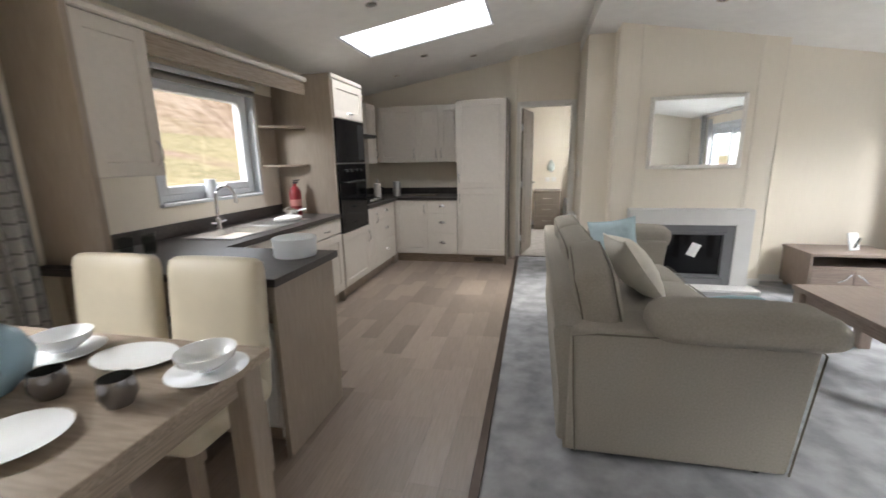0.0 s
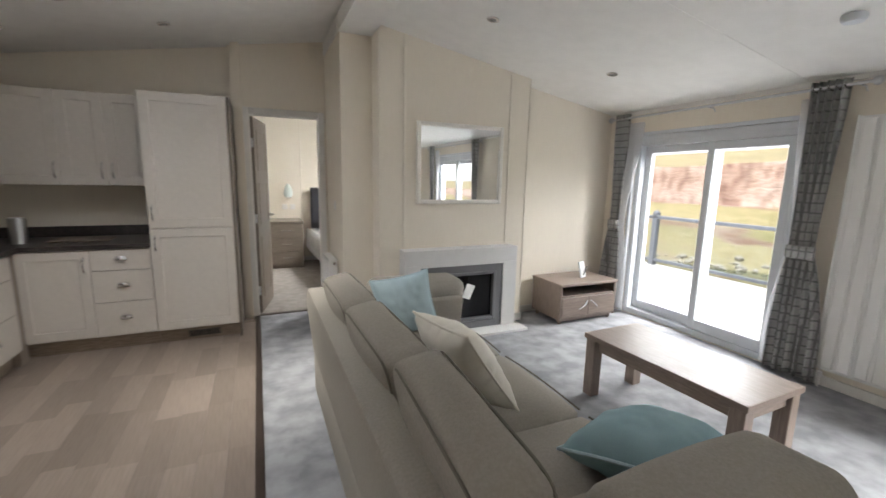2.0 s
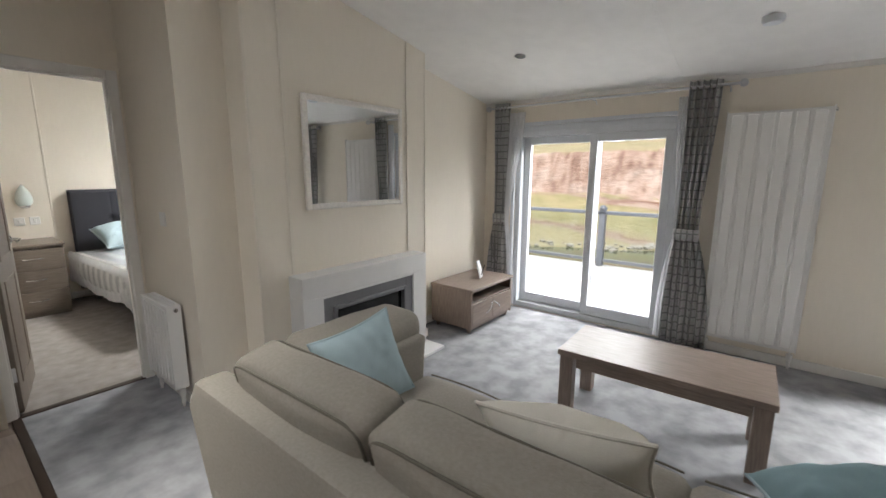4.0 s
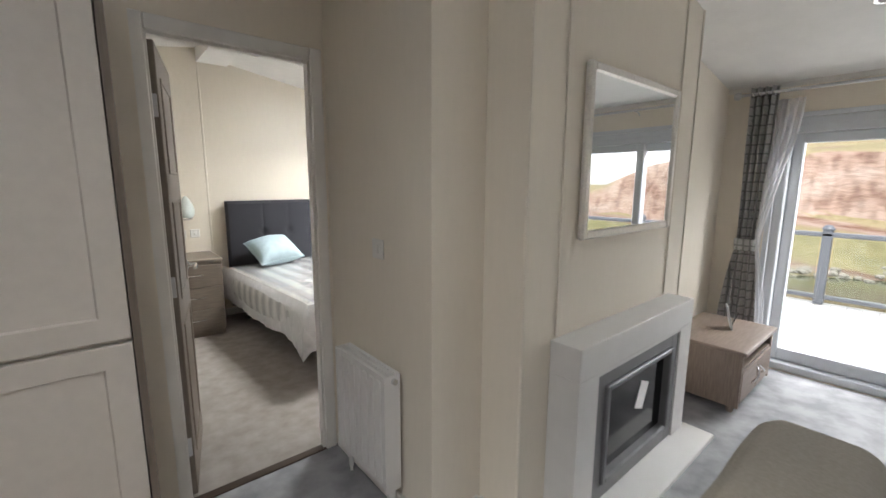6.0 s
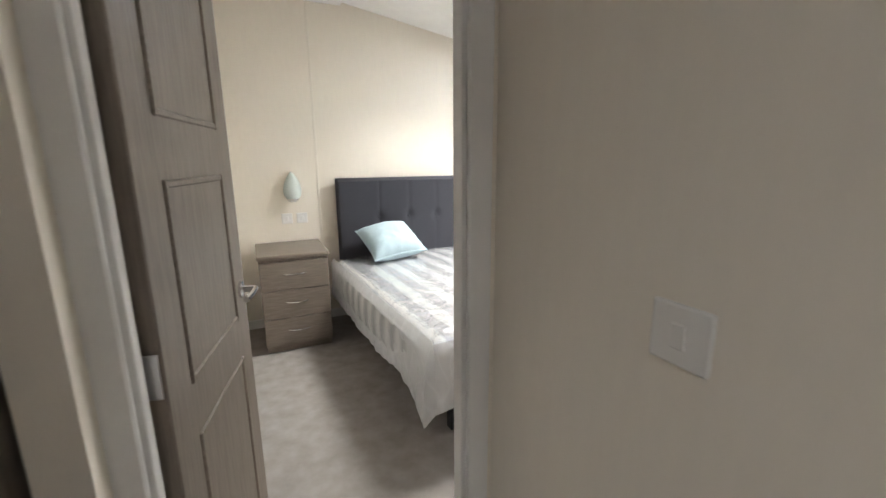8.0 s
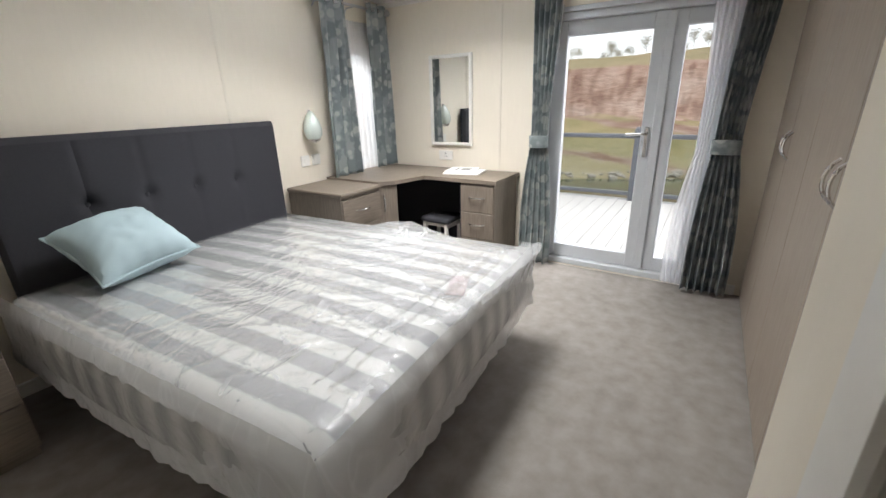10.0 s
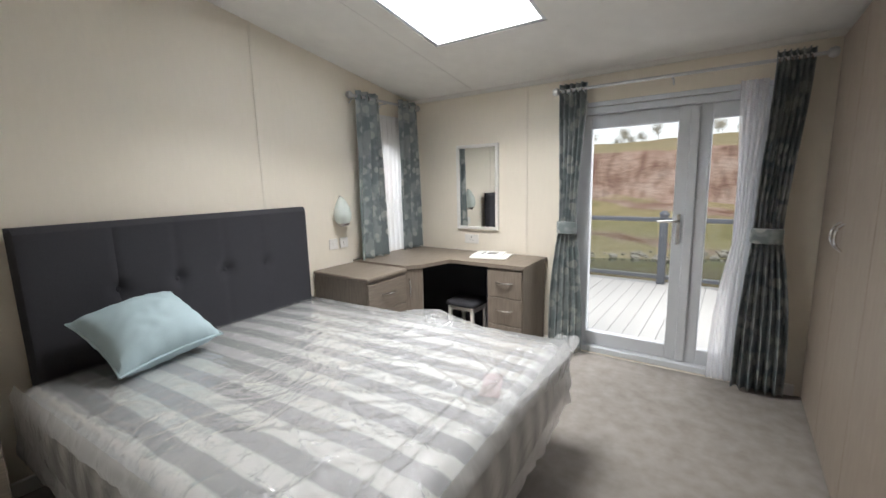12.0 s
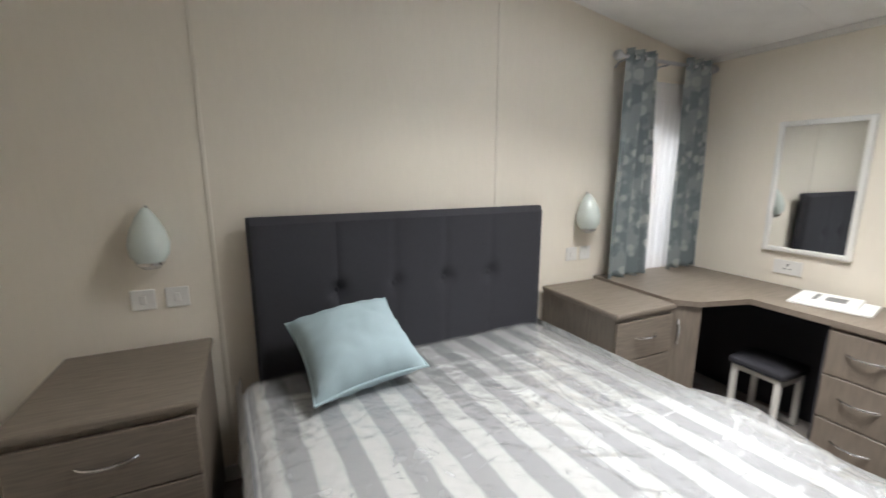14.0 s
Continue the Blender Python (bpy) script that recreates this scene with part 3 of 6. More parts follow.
bm = bmesh.new()
xs = [-300, -150, -80, -45] + [-30 + 0.75 * i for i in range(0, 40)] + [0.5 + 0.8 * i for i in range(36)] + [29 + 0.28 * i for i in range(40)] + [40.5 + 1.5 * i for i in range(24)] + [80, 95, 120, 160, 240, 400]
ys = [-300, -150, -90, -60] + [-40 + 0.8 * i for i in range(110)] + [50, 62, 80, 110, 160, 300]
g = [[bm.verts.new((x, y, ground_z(x, y))) for y in ys] for x in xs]
for i in range(len(xs) - 1):
    for j in range(len(ys) - 1):
        bm.faces.new((g[i][j], g[i + 1][j], g[i + 1][j + 1], g[i][j + 1]))


def ground_material():
    m = bpy.data.materials.new("quarry_ground")
    m.use_nodes = True
    nt = m.node_tree
    b = nt.nodes["Principled BSDF"]
    b.inputs["Roughness"].default_value = 0.95
    b.inputs["Specular IOR Level"].default_value = 0.1
    geo = nt.nodes.new("ShaderNodeNewGeometry")
    sep, sepp = nt.nodes.new("ShaderNodeSeparateXYZ"), nt.nodes.new("ShaderNodeSeparateXYZ")
    nt.links.new(geo.outputs["True Normal"], sep.inputs[0])
    nt.links.new(geo.outputs["Position"], sepp.inputs[0])

    def noise_tex(scale, stretch, detail=6):
        mp, n = nt.nodes.new("ShaderNodeMapping"), nt.nodes.new("ShaderNodeTexNoise")
        mp.inputs["Scale"].default_value = stretch
        nt.links.new(geo.outputs["Position"], mp.inputs[0])
        nt.links.new(mp.outputs[0], n.inputs[0])
        n.inputs["Scale"].default_value, n.inputs["Detail"].default_value = scale, detail
        return n.outputs[0]

    def ramp(src, *stops):
        r = nt.nodes.new("ShaderNodeValToRGB")
        e = r.color_ramp.elements
        while len(e) < len(stops):
            e.new(0.5)
        for k, (p, c) in zip(e, stops):
            k.position, k.color = p, (*c, 1)
        nt.links.new(src, r.inputs[0])
        return r.outputs[0]

    def mix(f, a, c):
        x = nt.nodes.new("ShaderNodeMix")
        x.data_type = "RGBA"
        nt.links.new(f, x.inputs[0])
        nt.links.new(a, x.inputs[6])
        nt.links.new(c, x.inputs[7])
        return x.outputs[2]

    grass = ramp(noise_tex(0.3, (1, 0.5, 1)), (0.35, (0.31, 0.25, 0.15)), (0.5, (0.26, 0.218, 0.125)), (0.68, (0.19, 0.167, 0.095)))
    speck = ramp(noise_tex(4.5, (1, 1, 1), 9), (0.36, (0.12, 0.105, 0.05)), (0.64, (0.36, 0.30, 0.19)))
    half = nt.nodes.new("ShaderNodeValue")
    half.outputs[0].default_value = 0.4
    grass = mix(half.outputs[0], grass, speck)
    rock = ramp(noise_tex(0.55, (0.8, 0.8, 1.5), 10), (0.34, (0.23, 0.14, 0.105)), (0.5, (0.34, 0.24, 0.19)), (0.66, (0.44, 0.355, 0.30)))
    fine = ramp(noise_tex(1.3, (1.5, 1.5, 0.6), 10), (0.40, (0.12, 0.075, 0.06)), (0.5, (0.33, 0.24, 0.195)), (0.62, (0.42, 0.335, 0.28)))
    rock = mix(half.outputs[0], rock, fine)
    steep = ramp(sep.outputs["Z"], (0.62, (1, 1, 1)), (0.86, (0, 0, 0)))
    mud = ramp(noise_tex(0.25, (1, 0.6, 1)), (0.62, (0, 0, 0)), (0.7, (1, 1, 1)))
    mudc = ramp(noise_tex(2.0, (1, 1, 1)), (0.3, (0.17, 0.11, 0.08)), (0.7, (0.28, 0.21, 0.16)))
    # wet mud at the water's edge and greener grass below the face
    wav = nt.nodes.new("ShaderNodeMath")
    wav.operation = "MULTIPLY_ADD"
    wav.inputs[1].default_value = 5.0
    nt.links.new(noise_tex(0.2, (1, 1, 1)), wav.inputs[0])
    nt.links.new(sepp.outputs["X"], wav.inputs[2])
    def band(lo, hi):
        r = nt.nodes.new("ShaderNodeMapRange")
        r.inputs["From Min"].default_value, r.inputs["From Max"].default_value = 0.0, 60.0
        nt.links.new(wav.outputs[0], r.inputs[0])
        k = (hi - lo) * 0.12
        return ramp(r.outputs[0], ((lo - k) / 60, (0, 0, 0)), ((lo + k) / 60, (1, 1, 1)), ((hi - k) / 60, (1, 1, 1)), ((hi + k) / 60, (0, 0, 0)))
    lush = ramp(noise_tex(1.2, (1, 1, 1)), (0.35, (0.20, 0.178, 0.09)), (0.65, (0.28, 0.235, 0.13)))
    soil = ramp(noise_tex(1.5, (1, 0.4, 1)), (0.35, (0.16, 0.09, 0.065)), (0.65, (0.31, 0.24, 0.20)))
    land = mix(band(26.8, 30.8), mix(band(31.0, 32.2), mix(band(25.7, 26.6), mix(mud, grass, mudc), soil), soil), lush)
    nt.links.new(mix(steep, land, rock), b.inputs["Base Color"])
    bp = nt.nodes.new("ShaderNodeBump")
    bp.inputs["Distance"].default_value = 0.12
    nt.links.new(noise_tex(2.2, (1, 1, 2.2), 8), bp.inputs["Height"])
    nt.links.new(bp.outputs[0], b.inputs["Normal"])
    return m


structure("ground", bm, ground_material(), "rough grass, mud and a sandstone quarry face", "ground", True)
WATER = material("green_pond_water", (0.075, 0.085, 0.04), 0.1, vary=0.05, bump=0.15, bump_scale=2.5, detail=2)
structure("water", box(7.6, 24.5, -60, 70, -3.4, -2.35), WATER, "still green quarry pond below the deck", "water")
# stones along the water's edge
rnd = random.Random(12)
sb = bmesh.new()
for i in range(420):
    y = rnd.uniform(-14, 34)
    x = 14.0
    while ground_z(x, y) < -2.36 and x < 24:
        x += 0.08
    x += rnd.gauss(0.25, 0.35)
    k = rnd.uniform(0.07, 0.24)
    st = bmesh.new()
    bmesh.ops.create_icosphere(st, subdivisions=1, radius=k)
    for v in st.verts:
        v.co *= rnd.uniform(0.75, 1.2)
        v.co.z *= 0.6
    append(sb, st, pose(x, y, max(-2.36, ground_z(x, y)) + 0.25 * k, 0, 0, rnd.uniform(0, 360)))
structure("shore_stones", sb, material("pale_shore_stone", (0.36, 0.32, 0.275), 0.9, vary=0.12, scale=5, island=0.25), "pale stones scattered along the pond's edge", "stones", kind="stuff")
rail = thing("balustrade", "grey metal balustrade with glass panels on the deck edge", "railing")
for i in range(-3, 6):
    y = 4.60 + 2.17 * i
    p = part("post", append(box(6.90, 7.0, y - 0.05, y + 0.05, -0.1, 0.87, 0.006), lathe([(0.066, 0), (0.066, 0.02), (0.035, 0.06), (0.0, 0.07)], 12, pose(6.95, y, 0.87))), RAIL, rail)
    if i < 5:
        pane_part(box(6.945, 6.957, y + 0.07, y + 2.10, 0.0, 0.77), rail, RAILGLASS)
part("handrail", box(6.90, 7.0, -1.75, 15.2, 0.78, 0.84, 0.015, 2), RAIL, rail)
part("bottom_rail", box(6.92, 6.98, -1.75, 15.2, -0.03, 0.025, 0.008), RAIL, rail)


def tree(x, y, h, seed):
    rnd = random.Random(seed)
    z0 = ground_z(x, y) - 0.2
    t = thing("tree", "bare early-spring tree on the slope above the quarry", "tree", (x, y, z0), group="trees above the quarry")
    bm = bmesh.new()
    tips = []

    def limb(p, d, length, r, depth):
        pts = [p]
        q, dd = p.copy(), d.copy()
        for _ in range(4):
            dd = (dd + Vector((rnd.uniform(-.18, .18), rnd.uniform(-.18, .18), rnd.uniform(-.02, .1)))).normalized()
            q = q + dd * length / 4
            pts.append(q.copy())
        rings = []
        for i, c in enumerate(pts):
            rr = r * (1 - 0.16 * i)
            rings.append([bm.verts.new(c + Vector((math.cos(a), math.sin(a), 0)) * rr) for a in (0, 1.257, 2.513, 3.77, 5.03)])
        for a, b in zip(rings, rings[1:]):
            for i in range(5):
                bm.faces.new((a[i], a[(i + 1) % 5], b[(i + 1) % 5], b[i]))
        if depth:
            for k in range(4):
                o = pts[rnd.choice((2, 3, 4))]
                limb(o, (dd + Vector((rnd.uniform(-1, 1), rnd.uniform(-1, 1), rnd.uniform(0.0, .6)))).normalized(), length * 0.62, r * 0.45, depth - 1)
        else:
            tips.extend(pts[1:])

    limb(Vector((0, 0, 0)), Vector((0, 0, 1)), h * 0.5, h * 0.018, 3)
    part("trunk", bm, BARK, t)
    lv = bmesh.new()
    for p in tips:
        for _ in range(2):
            c = p + Vector((rnd.gauss(0, .34), rnd.gauss(0, .34), rnd.gauss(0, .28)))
            a = Vector((rnd.uniform(-1, 1), rnd.uniform(-1, 1), rnd.uniform(-1, 1))).normalized() * 0.075
            b = a.orthogonal().normalized() * 0.045
            lv.faces.new([lv.verts.new(c + a), lv.verts.new(c + b), lv.verts.new(c - a), lv.verts.new(c - b)])
    part("crown", lv, LEAF, t)
    return t


# bark and leaf colours are lightened to stand in for distance haze
BARK = material("hazy_grey_bark", (0.34, 0.31, 0.28), 0.9, vary=0.1, scale=6)
LEAF = material("hazy_young_leaf", (0.40, 0.375, 0.29), 0.7, vary=0.2, scale=2)
first = [tree(74, 8, 2.3, 3), tree(79, 22, 2.8, 5), tree(76, 31, 1.9, 9)]
rnd = random.Random(4)
for i in range(44):
    x, y = rnd.uniform(72, 88), -24 + i * 2.1 + rnd.uniform(-1.6, 1.6)
    copy_thing(first[i % 3], pose(x, y, ground_z(x, y) - 0.2, 0, 0, rnd.uniform(0, 360)))


# ---- kitchen ----
def shaker(u0, u1, z0, z1, t=0.02, rail=0.07):
    """A framed cabinet front, facing -y at y = 0."""
    g = 0.002
    u0, u1, z0, z1 = u0 + g, u1 - g, z0 + g, z1 - g
    bm = bmesh.new()
    if z1 - z0 < 0.24 or u1 - u0 < 0.2:
        return add_box(bm, u0, u1, -t, 0, z0, z1, 0.003)
    loops = []
    for k, y in ((0.0, 0.0), (0.0, -t + 0.002), (0.002, -t), (rail - 0.003, -t), (rail, -t + 0.003), (rail + 0.002, -t + 0.009)):
        loops.append([bm.verts.new(p) for p in ((u0 + k, y, z0 + k), (u1 - k, y, z0 + k), (u1 - k, y, z1 - k), (u0 + k, y, z1 - k))])
    for a, b in zip(loops, loops[1:]):
        for i in range(4):
            bm.faces.new((a[i], a[(i + 1) % 4], b[(i + 1) % 4], b[i]))
    bm.faces.new(loops[-1])
    bm.faces.new(loops[0][::-1])
    return bm


def bow_handle(u, z, y, vertical=True, length=0.13):
    pts = []
    for i in range(9):
        a = i / 8
        off = -0.03 * math.sin(math.pi * a) ** 0.6
        pts.append((u, y + off, z + (a - 0.5) * length) if vertical else (u + (a - 0.5) * length, y + off, z))
    return tube(pts, 0.006, 8)


def cup_handle(u, z, y):
    bm = bmesh.new()
    n = 10
    rows = []
    for i in range(5):
        ph = math.pi / 2 * i / 4
        rows.append([bm.verts.new((u + 0.045 * math.cos(math.pi * k / n) * (0.55 + 0.45 * math.cos(ph * 0.9)), y - 0.024 * math.sin(math.pi * k / n) ** 0.7 * math.cos(ph * 0.6) - 0.001, z - 0.012 + 0.03 * i / 4)) for k in range(n + 1)])
    for a, b in zip(rows, rows[1:]):
        for k in range(n):
            bm.faces.new((a[k], a[k + 1], b[k + 1], b[k]))
    return bm


def unit(name, label, at, turn, w, d, z0, z1, fronts, body=None, group="", front=None, plinth=True, cat="cabinet"):
    """A fitted cabinet: body, plinth, and fronts (u0, u1, z0, z1, handle)."""
    c = thing(name, label, cat, at, turn, group)
    part("body", box(0.001, w - 0.001, 0.001, d, z0, z1), body or CABINET, c)
    if plinth:
        part("plinth", box(0.0, w, 0.05, 0.065, 0.0, z0 - 0.002), WOODX, c, "grey oak plinth")
    for f in fronts:
        u0, u1, a, b, hnd = f
        door = part("drawer_front" if hnd == "cup" else "door", (box(u0 + 0.0015, u1 - 0.0015, -0.02, -0.001, a, b - 0.003, 0.002) if hnd == "cup" else shaker(u0, u1, a, b)), front or CABINET, c)
        if hnd == "cup":
            part("handle", cup_handle((u0 + u1) / 2, (a + b) / 2 + 0.01, -0.02), CHROME, door, "chrome cup handle", True)
        elif hnd == "bar":
            part("handle", bow_handle((u0 + u1) / 2, a + 0.05, -0.02, False, 0.11), CHROME, door, "chrome bow handle", True)
        elif hnd in ("l_up", "r_up", "l_dn", "r_dn"):
            part("handle", bow_handle(u0 + 0.035 if hnd[0] == "l" else u1 - 0.035, b - 0.12 if hnd[2] == "u" else a + 0.12, -0.02), CHROME, door, "chrome bow handle", True)
    return c


KX, KY = -1.60, 5.25     # cabinet front planes
WTOP = 0.875
# along the side wall (turned to face +x)
unit("base_unit", "off-white shaker base cabinet under the sink", (KX, 2.08, 0), 90, 0.92, 0.58, 0.12, 0.838, [(0, 0.46, 0.13, 0.835, "r_up"), (0.46, 0.92, 0.13, 0.835, "l_up")], group="kitchen base cabinets")
unit("base_unit", "off-white shaker base cabinet beside the oven housing", (KX, 3.0, 0), 90, 0.57, 0.58, 0.12, 0.838, [(0, 0.57, 0.70, 0.835, "bar"), (0, 0.57, 0.13, 0.69, "l_up")], group="kitchen base cabinets")
ov = unit("oven_housing", "tall off-white cabinet with built-in black oven and microwave", (KX, 3.6, 0), 90, 0.65, 0.59, 0.12, 2.09, [(0, 0.65, 0.13, 0.67, "r_up"), (0, 0.65, 1.755, 2.085, "bar")])
part("side_panel", box(-0.02, -0.001, 0.0, 0.59, 0.0, 2.13), WOODZ, ov, "grey oak end panel")
part("cornice", box(-0.02, 0.66, -0.025, 0.02, 2.092, 2.13, 0.006), CABINET, ov)
mw = part("microwave", box(0.005, 0.645, -0.022, 0.002, 1.345, 1.748, 0.004), BLACKG, ov, "black glass built-in microwave")
part("control_panel", box(0.48, 0.63, -0.0235, -0.021, 1.37, 1.72), BLACK, mw)
part("window", box(0.05, 0.44, -0.0235, -0.021, 1.42, 1.69), BLACKG, mw)
oven = part("oven", box(0.005, 0.645, -0.022, 0.002, 0.675, 1.332, 0.004), BLACKG, ov, "black glass built-in oven")
part("trim_strip", box(0.005, 0.645, -0.0245, -0.0205, 1.333, 1.342), STEEL, oven)
part("door_glass", box(0.06, 0.59, -0.0245, -0.021, 0.74, 1.10), BLACKG, oven)
part("handle", append(tube([(0.09, -0.055, 1.16), (0.56, -0.055, 1.16)], 0.009), append(tube([(0.11, -0.055, 1.16), (0.11, -0.02, 1.16)], 0.007), tube([(0.54, -0.055, 1.16), (0.54, -0.02, 1.16)], 0.007))), BLACK, oven, "black bar handle")
for u in (0.16, 0.26, 0.39, 0.49):
    part("knob", lathe([(0.018, 0), (0.016, 0.018), (0.0, 0.019)], 14, pose(u, -0.022, 1.265, 90, 0, 0)), BLACK, oven, smooth=True)
unit("base_unit", "off-white narrow pull-out cabinet beside the hob drawers", (KX, 4.26, 0), 90, 0.24, 0.58, 0.12, 0.838, [(0, 0.24, 0.13, 0.835, "r_up")], group="kitchen base cabinets")
unit("drawer_unit", "off-white three-drawer pan cabinet under the hob", (KX, 4.5, 0), 90, 0.62, 0.58, 0.12, 0.838, [(0, 0.62, 0.67, 0.835, "cup"), (0, 0.62, 0.41, 0.668, "cup"), (0, 0.62, 0.13, 0.408, "cup")], group="kitchen drawer units")
part_post = thing("corner_post", "grey oak corner filler between the kitchen runs", "filler panel", (KX, 5.125, 0))
part("filler", box(-0.10, -0.002, 0.0, 0.12, 0.0, 0.838), WOODZ, part_post)
# along the end wall
unit("base_unit", "off-white shaker corner base cabinet", (-1.62, KY, 0), 0, 0.455, 0.56, 0.12, 0.838, [(0, 0.455, 0.13, 0.835, "r_up")], group="kitchen base cabinets")
unit("drawer_unit", "off-white three-drawer cabinet with chrome cup handles", (-1.165, KY, 0), 0, 0.40, 0.56, 0.12, 0.838, [(0, 0.40, 0.67, 0.835, "cup"), (0, 0.40, 0.41, 0.668, "cup"), (0, 0.40, 0.13, 0.408, "cup")], group="kitchen drawer units")
fr = unit("fridge_housing", "tall off-white shaker fridge-freezer cabinet", (-0.76, KY - 0.005, 0), 0, 0.61, 0.58, 0.12, 2.065, [(0, 0.61, 0.13, 0.988, "l_up"), (0, 0.61, 0.998, 2.06, "l_dn")])
part("side_panel", box(0.612, 0.632, -0.012, 0.58, 0.0, 2.065), DARKZ, fr, "grey oak end panel")
vent = part("vent", box(0.2, 0.46, 0.042, 0.052, 0.025, 0.085, 0.002), DARKX, fr, "slotted plinth vent")
for i in range(5):
    part("slat", box(0.215, 0.445, 0.038, 0.044, 0.033 + i * 0.010, 0.038 + i * 0.010), BLACK, vent)
# wall cupboards
for u0, u1, hd in ((-1.90, -1.36, "r_dn"), (-1.36, -1.055, "r_dn"), (-1.055, -0.765, "l_dn")):
    unit("wall_unit", "off-white shaker wall cupboard on the end wall", (u0, 5.53, 0), 0, u1 - u0, 0.305, 1.325, 2.06, [(0, u1 - u0, 1.327, 2.058, hd)], group="kitchen wall cupboards", plinth=False)
unit("wall_unit", "narrow off-white wall cupboard beside the cooker hood", (-1.87, 5.01, 0), 90, 0.30, 0.32, 1.325, 2.06, [(0, 0.30, 1.327, 2.058, "r_dn")], group="kitchen wall cupboards", plinth=False)
unit("wall_unit", "off-white wall cupboard above the peninsula end", (-1.85, 1.57, 0), 90, 0.40, 0.34, 1.30, 2.06, [(0, 0.40, 1.302, 2.058, "r_dn")], group="kitchen wall cupboards", plinth=False)
ep = thing("end_panel", "grey oak panel at the end of the worktop", "panel", (XW, 1.53, WTOP))
part("panel", box(0.0, 0.40, 0.0, 0.035, 0.001, 1.25), WOODZ, ep)
pm = thing("pelmet", "grey oak bridging pelmet over the kitchen window", "pelmet", (XW, 1.97, 0))
part("fascia", box(0.34, 0.36, 0.0, 1.61, 1.95, 2.06, 0.002), WOODY, pm)
part("top", box(0.0, 0.34, 0.0, 1.61, 2.04, 2.06), WOODY, pm)
part("cornice", box(0.335, 0.385, -0.40, 1.61, 2.062, 2.10, 0.008), CABINET, pm)
sh = thing("open_shelf_unit", "grey oak open end shelves beside the window", "shelf", (XW, 3.34, 0))
part("back_panel", box(0.001, 0.014, 0.0, 0.235, 1.32, 1.948), WOODZ, sh)
for z in (1.32, 1.66):
    b = bmesh.new()
    pts = [(0.014, 0.236), (0.014, 0.0)] + [(0.014 + 0.32 * math.sin(a), 0.236 * (1 - math.cos(a))) for a in (0.5, 0.8, 1.1, 1.35, 1.5708)]
    lo = [b.verts.new((x, y, z)) for x, y in pts]
    hi = [b.verts.new((x, y, z + 0.02)) for x, y in pts]
    b.faces.new(lo[::-1])
    b.faces.new(hi)
    for i in range(len(pts)):
        b.faces.new((lo[i], lo[(i + 1) % len(pts)], hi[(i + 1) % len(pts)], hi[i]))
    part("shelf", b, WOODX, sh)
# cooker hood
hd = thing("cooker_hood", "black sloping cooker hood below a grey oak cover", "cooker hood", (XW, 4.42, 0))
part("canopy", box(0.0, 0.48, 0.0, 0.58, 1.63, 1.665, 0.006), BLACK, hd)
part("cover", box(0.0, 0.27, 0.0, 0.58, 1.666, 2.09), WOODZ, hd, "grey oak chimney cover")
bp_ = thing("splash_panel", "grey oak panel behind the hob", "panel", (XW, 4.27, 0))
part("panel", box(0.001, 0.012, 0.0, 0.73, 1.33, 1.628), WOODZ, bp_)

# worktop with the peninsula, in one piece
wt = thing("worktop", "dark slate-effect laminate worktop with upstand", "worktop", (0, 0, 0))
SX0, SX1, SY0, SY1 = -2.06, -1.70, 2.30, 2.72
wb = bmesh.new()
WU, WV = [XW, SX0, SX1, KX + 0.03, -0.85, -0.765], [1.46, 2.04, SY0, SY1, 3.575, 4.255, KY - 0.03, YK]
for a, b_, c, d in cells(WU, WV, [(SX0, SX1, SY0, SY1), (KX + 0.03, 0, 2.04, KY - 0.03), (-0.85, 0, 1.4, 2.04), (XW, 0, 3.575, 4.255)]):
    add_box(wb, a, b_, c, d, WTOP - 0.036, WTOP)
bmesh.ops.remove_doubles(wb, verts=wb.verts, dist=1e-5)
part("top", wb, WORKTOP, wt)
part("upstand", boxes((XW, XW + 0.015, 1.57, 3.575, WTOP, WTOP + 0.09), (XW, XW + 0.015, 4.255, YK - 0.015, WTOP, WTOP + 0.09), (XW, -0.77, YK - 0.015, YK, WTOP, WTOP + 0.09)), WORKTOP, wt)
pen = thing("peninsula", "grey oak peninsula base under the worktop", "cabinet", (0, 0, 0))
part("end_panel", box(-0.89, -0.865, 1.47, 2.0, 0.0, WTOP - 0.037), WOODZ, pen)
part("back_panel", box(XW + 0.002, -0.892, 1.58, 1.60, 0.0, WTOP - 0.037), WOODX, pen)
part("body", box(XW + 0.02, -0.895, 1.605, 2.0, 0.0, WTOP - 0.037), CABINET, pen)

# sink
si = thing("sink", "stainless steel inset sink with drainer", "sink", (0, 0, 0))
sb = bmesh.new()
add_box(sb, SX0 - 0.02, SX1 + 0.02, 2.24, SY0, WTOP + 0.001, WTOP + 0.006)
add_box(sb, SX0 - 0.02, SX1 + 0.02, SY1, 3.2, WTOP + 0.001, WTOP + 0.006)
add_box(sb, SX0 - 0.02, SX0, SY0, SY1, WTOP + 0.001, WTOP + 0.006)
add_box(sb, SX1, SX1 + 0.02, SY0, SY1, WTOP + 0.001, WTOP + 0.006)
part("rim", sb, STEEL, si)
bb = bmesh.new()
for r in ((SX0, SX0 + 0.004, SY0, SY1, 0.72, WTOP), (SX1 - 0.004, SX1, SY0, SY1, 0.72, WTOP), (SX0, SX1, SY0, SY0 + 0.004, 0.72, WTOP), (SX0, SX1, SY1 - 0.004, SY1, 0.72, WTOP), (SX0, SX1, SY0, SY1, 0.715, 0.72)):
    add_box(bb, *r)
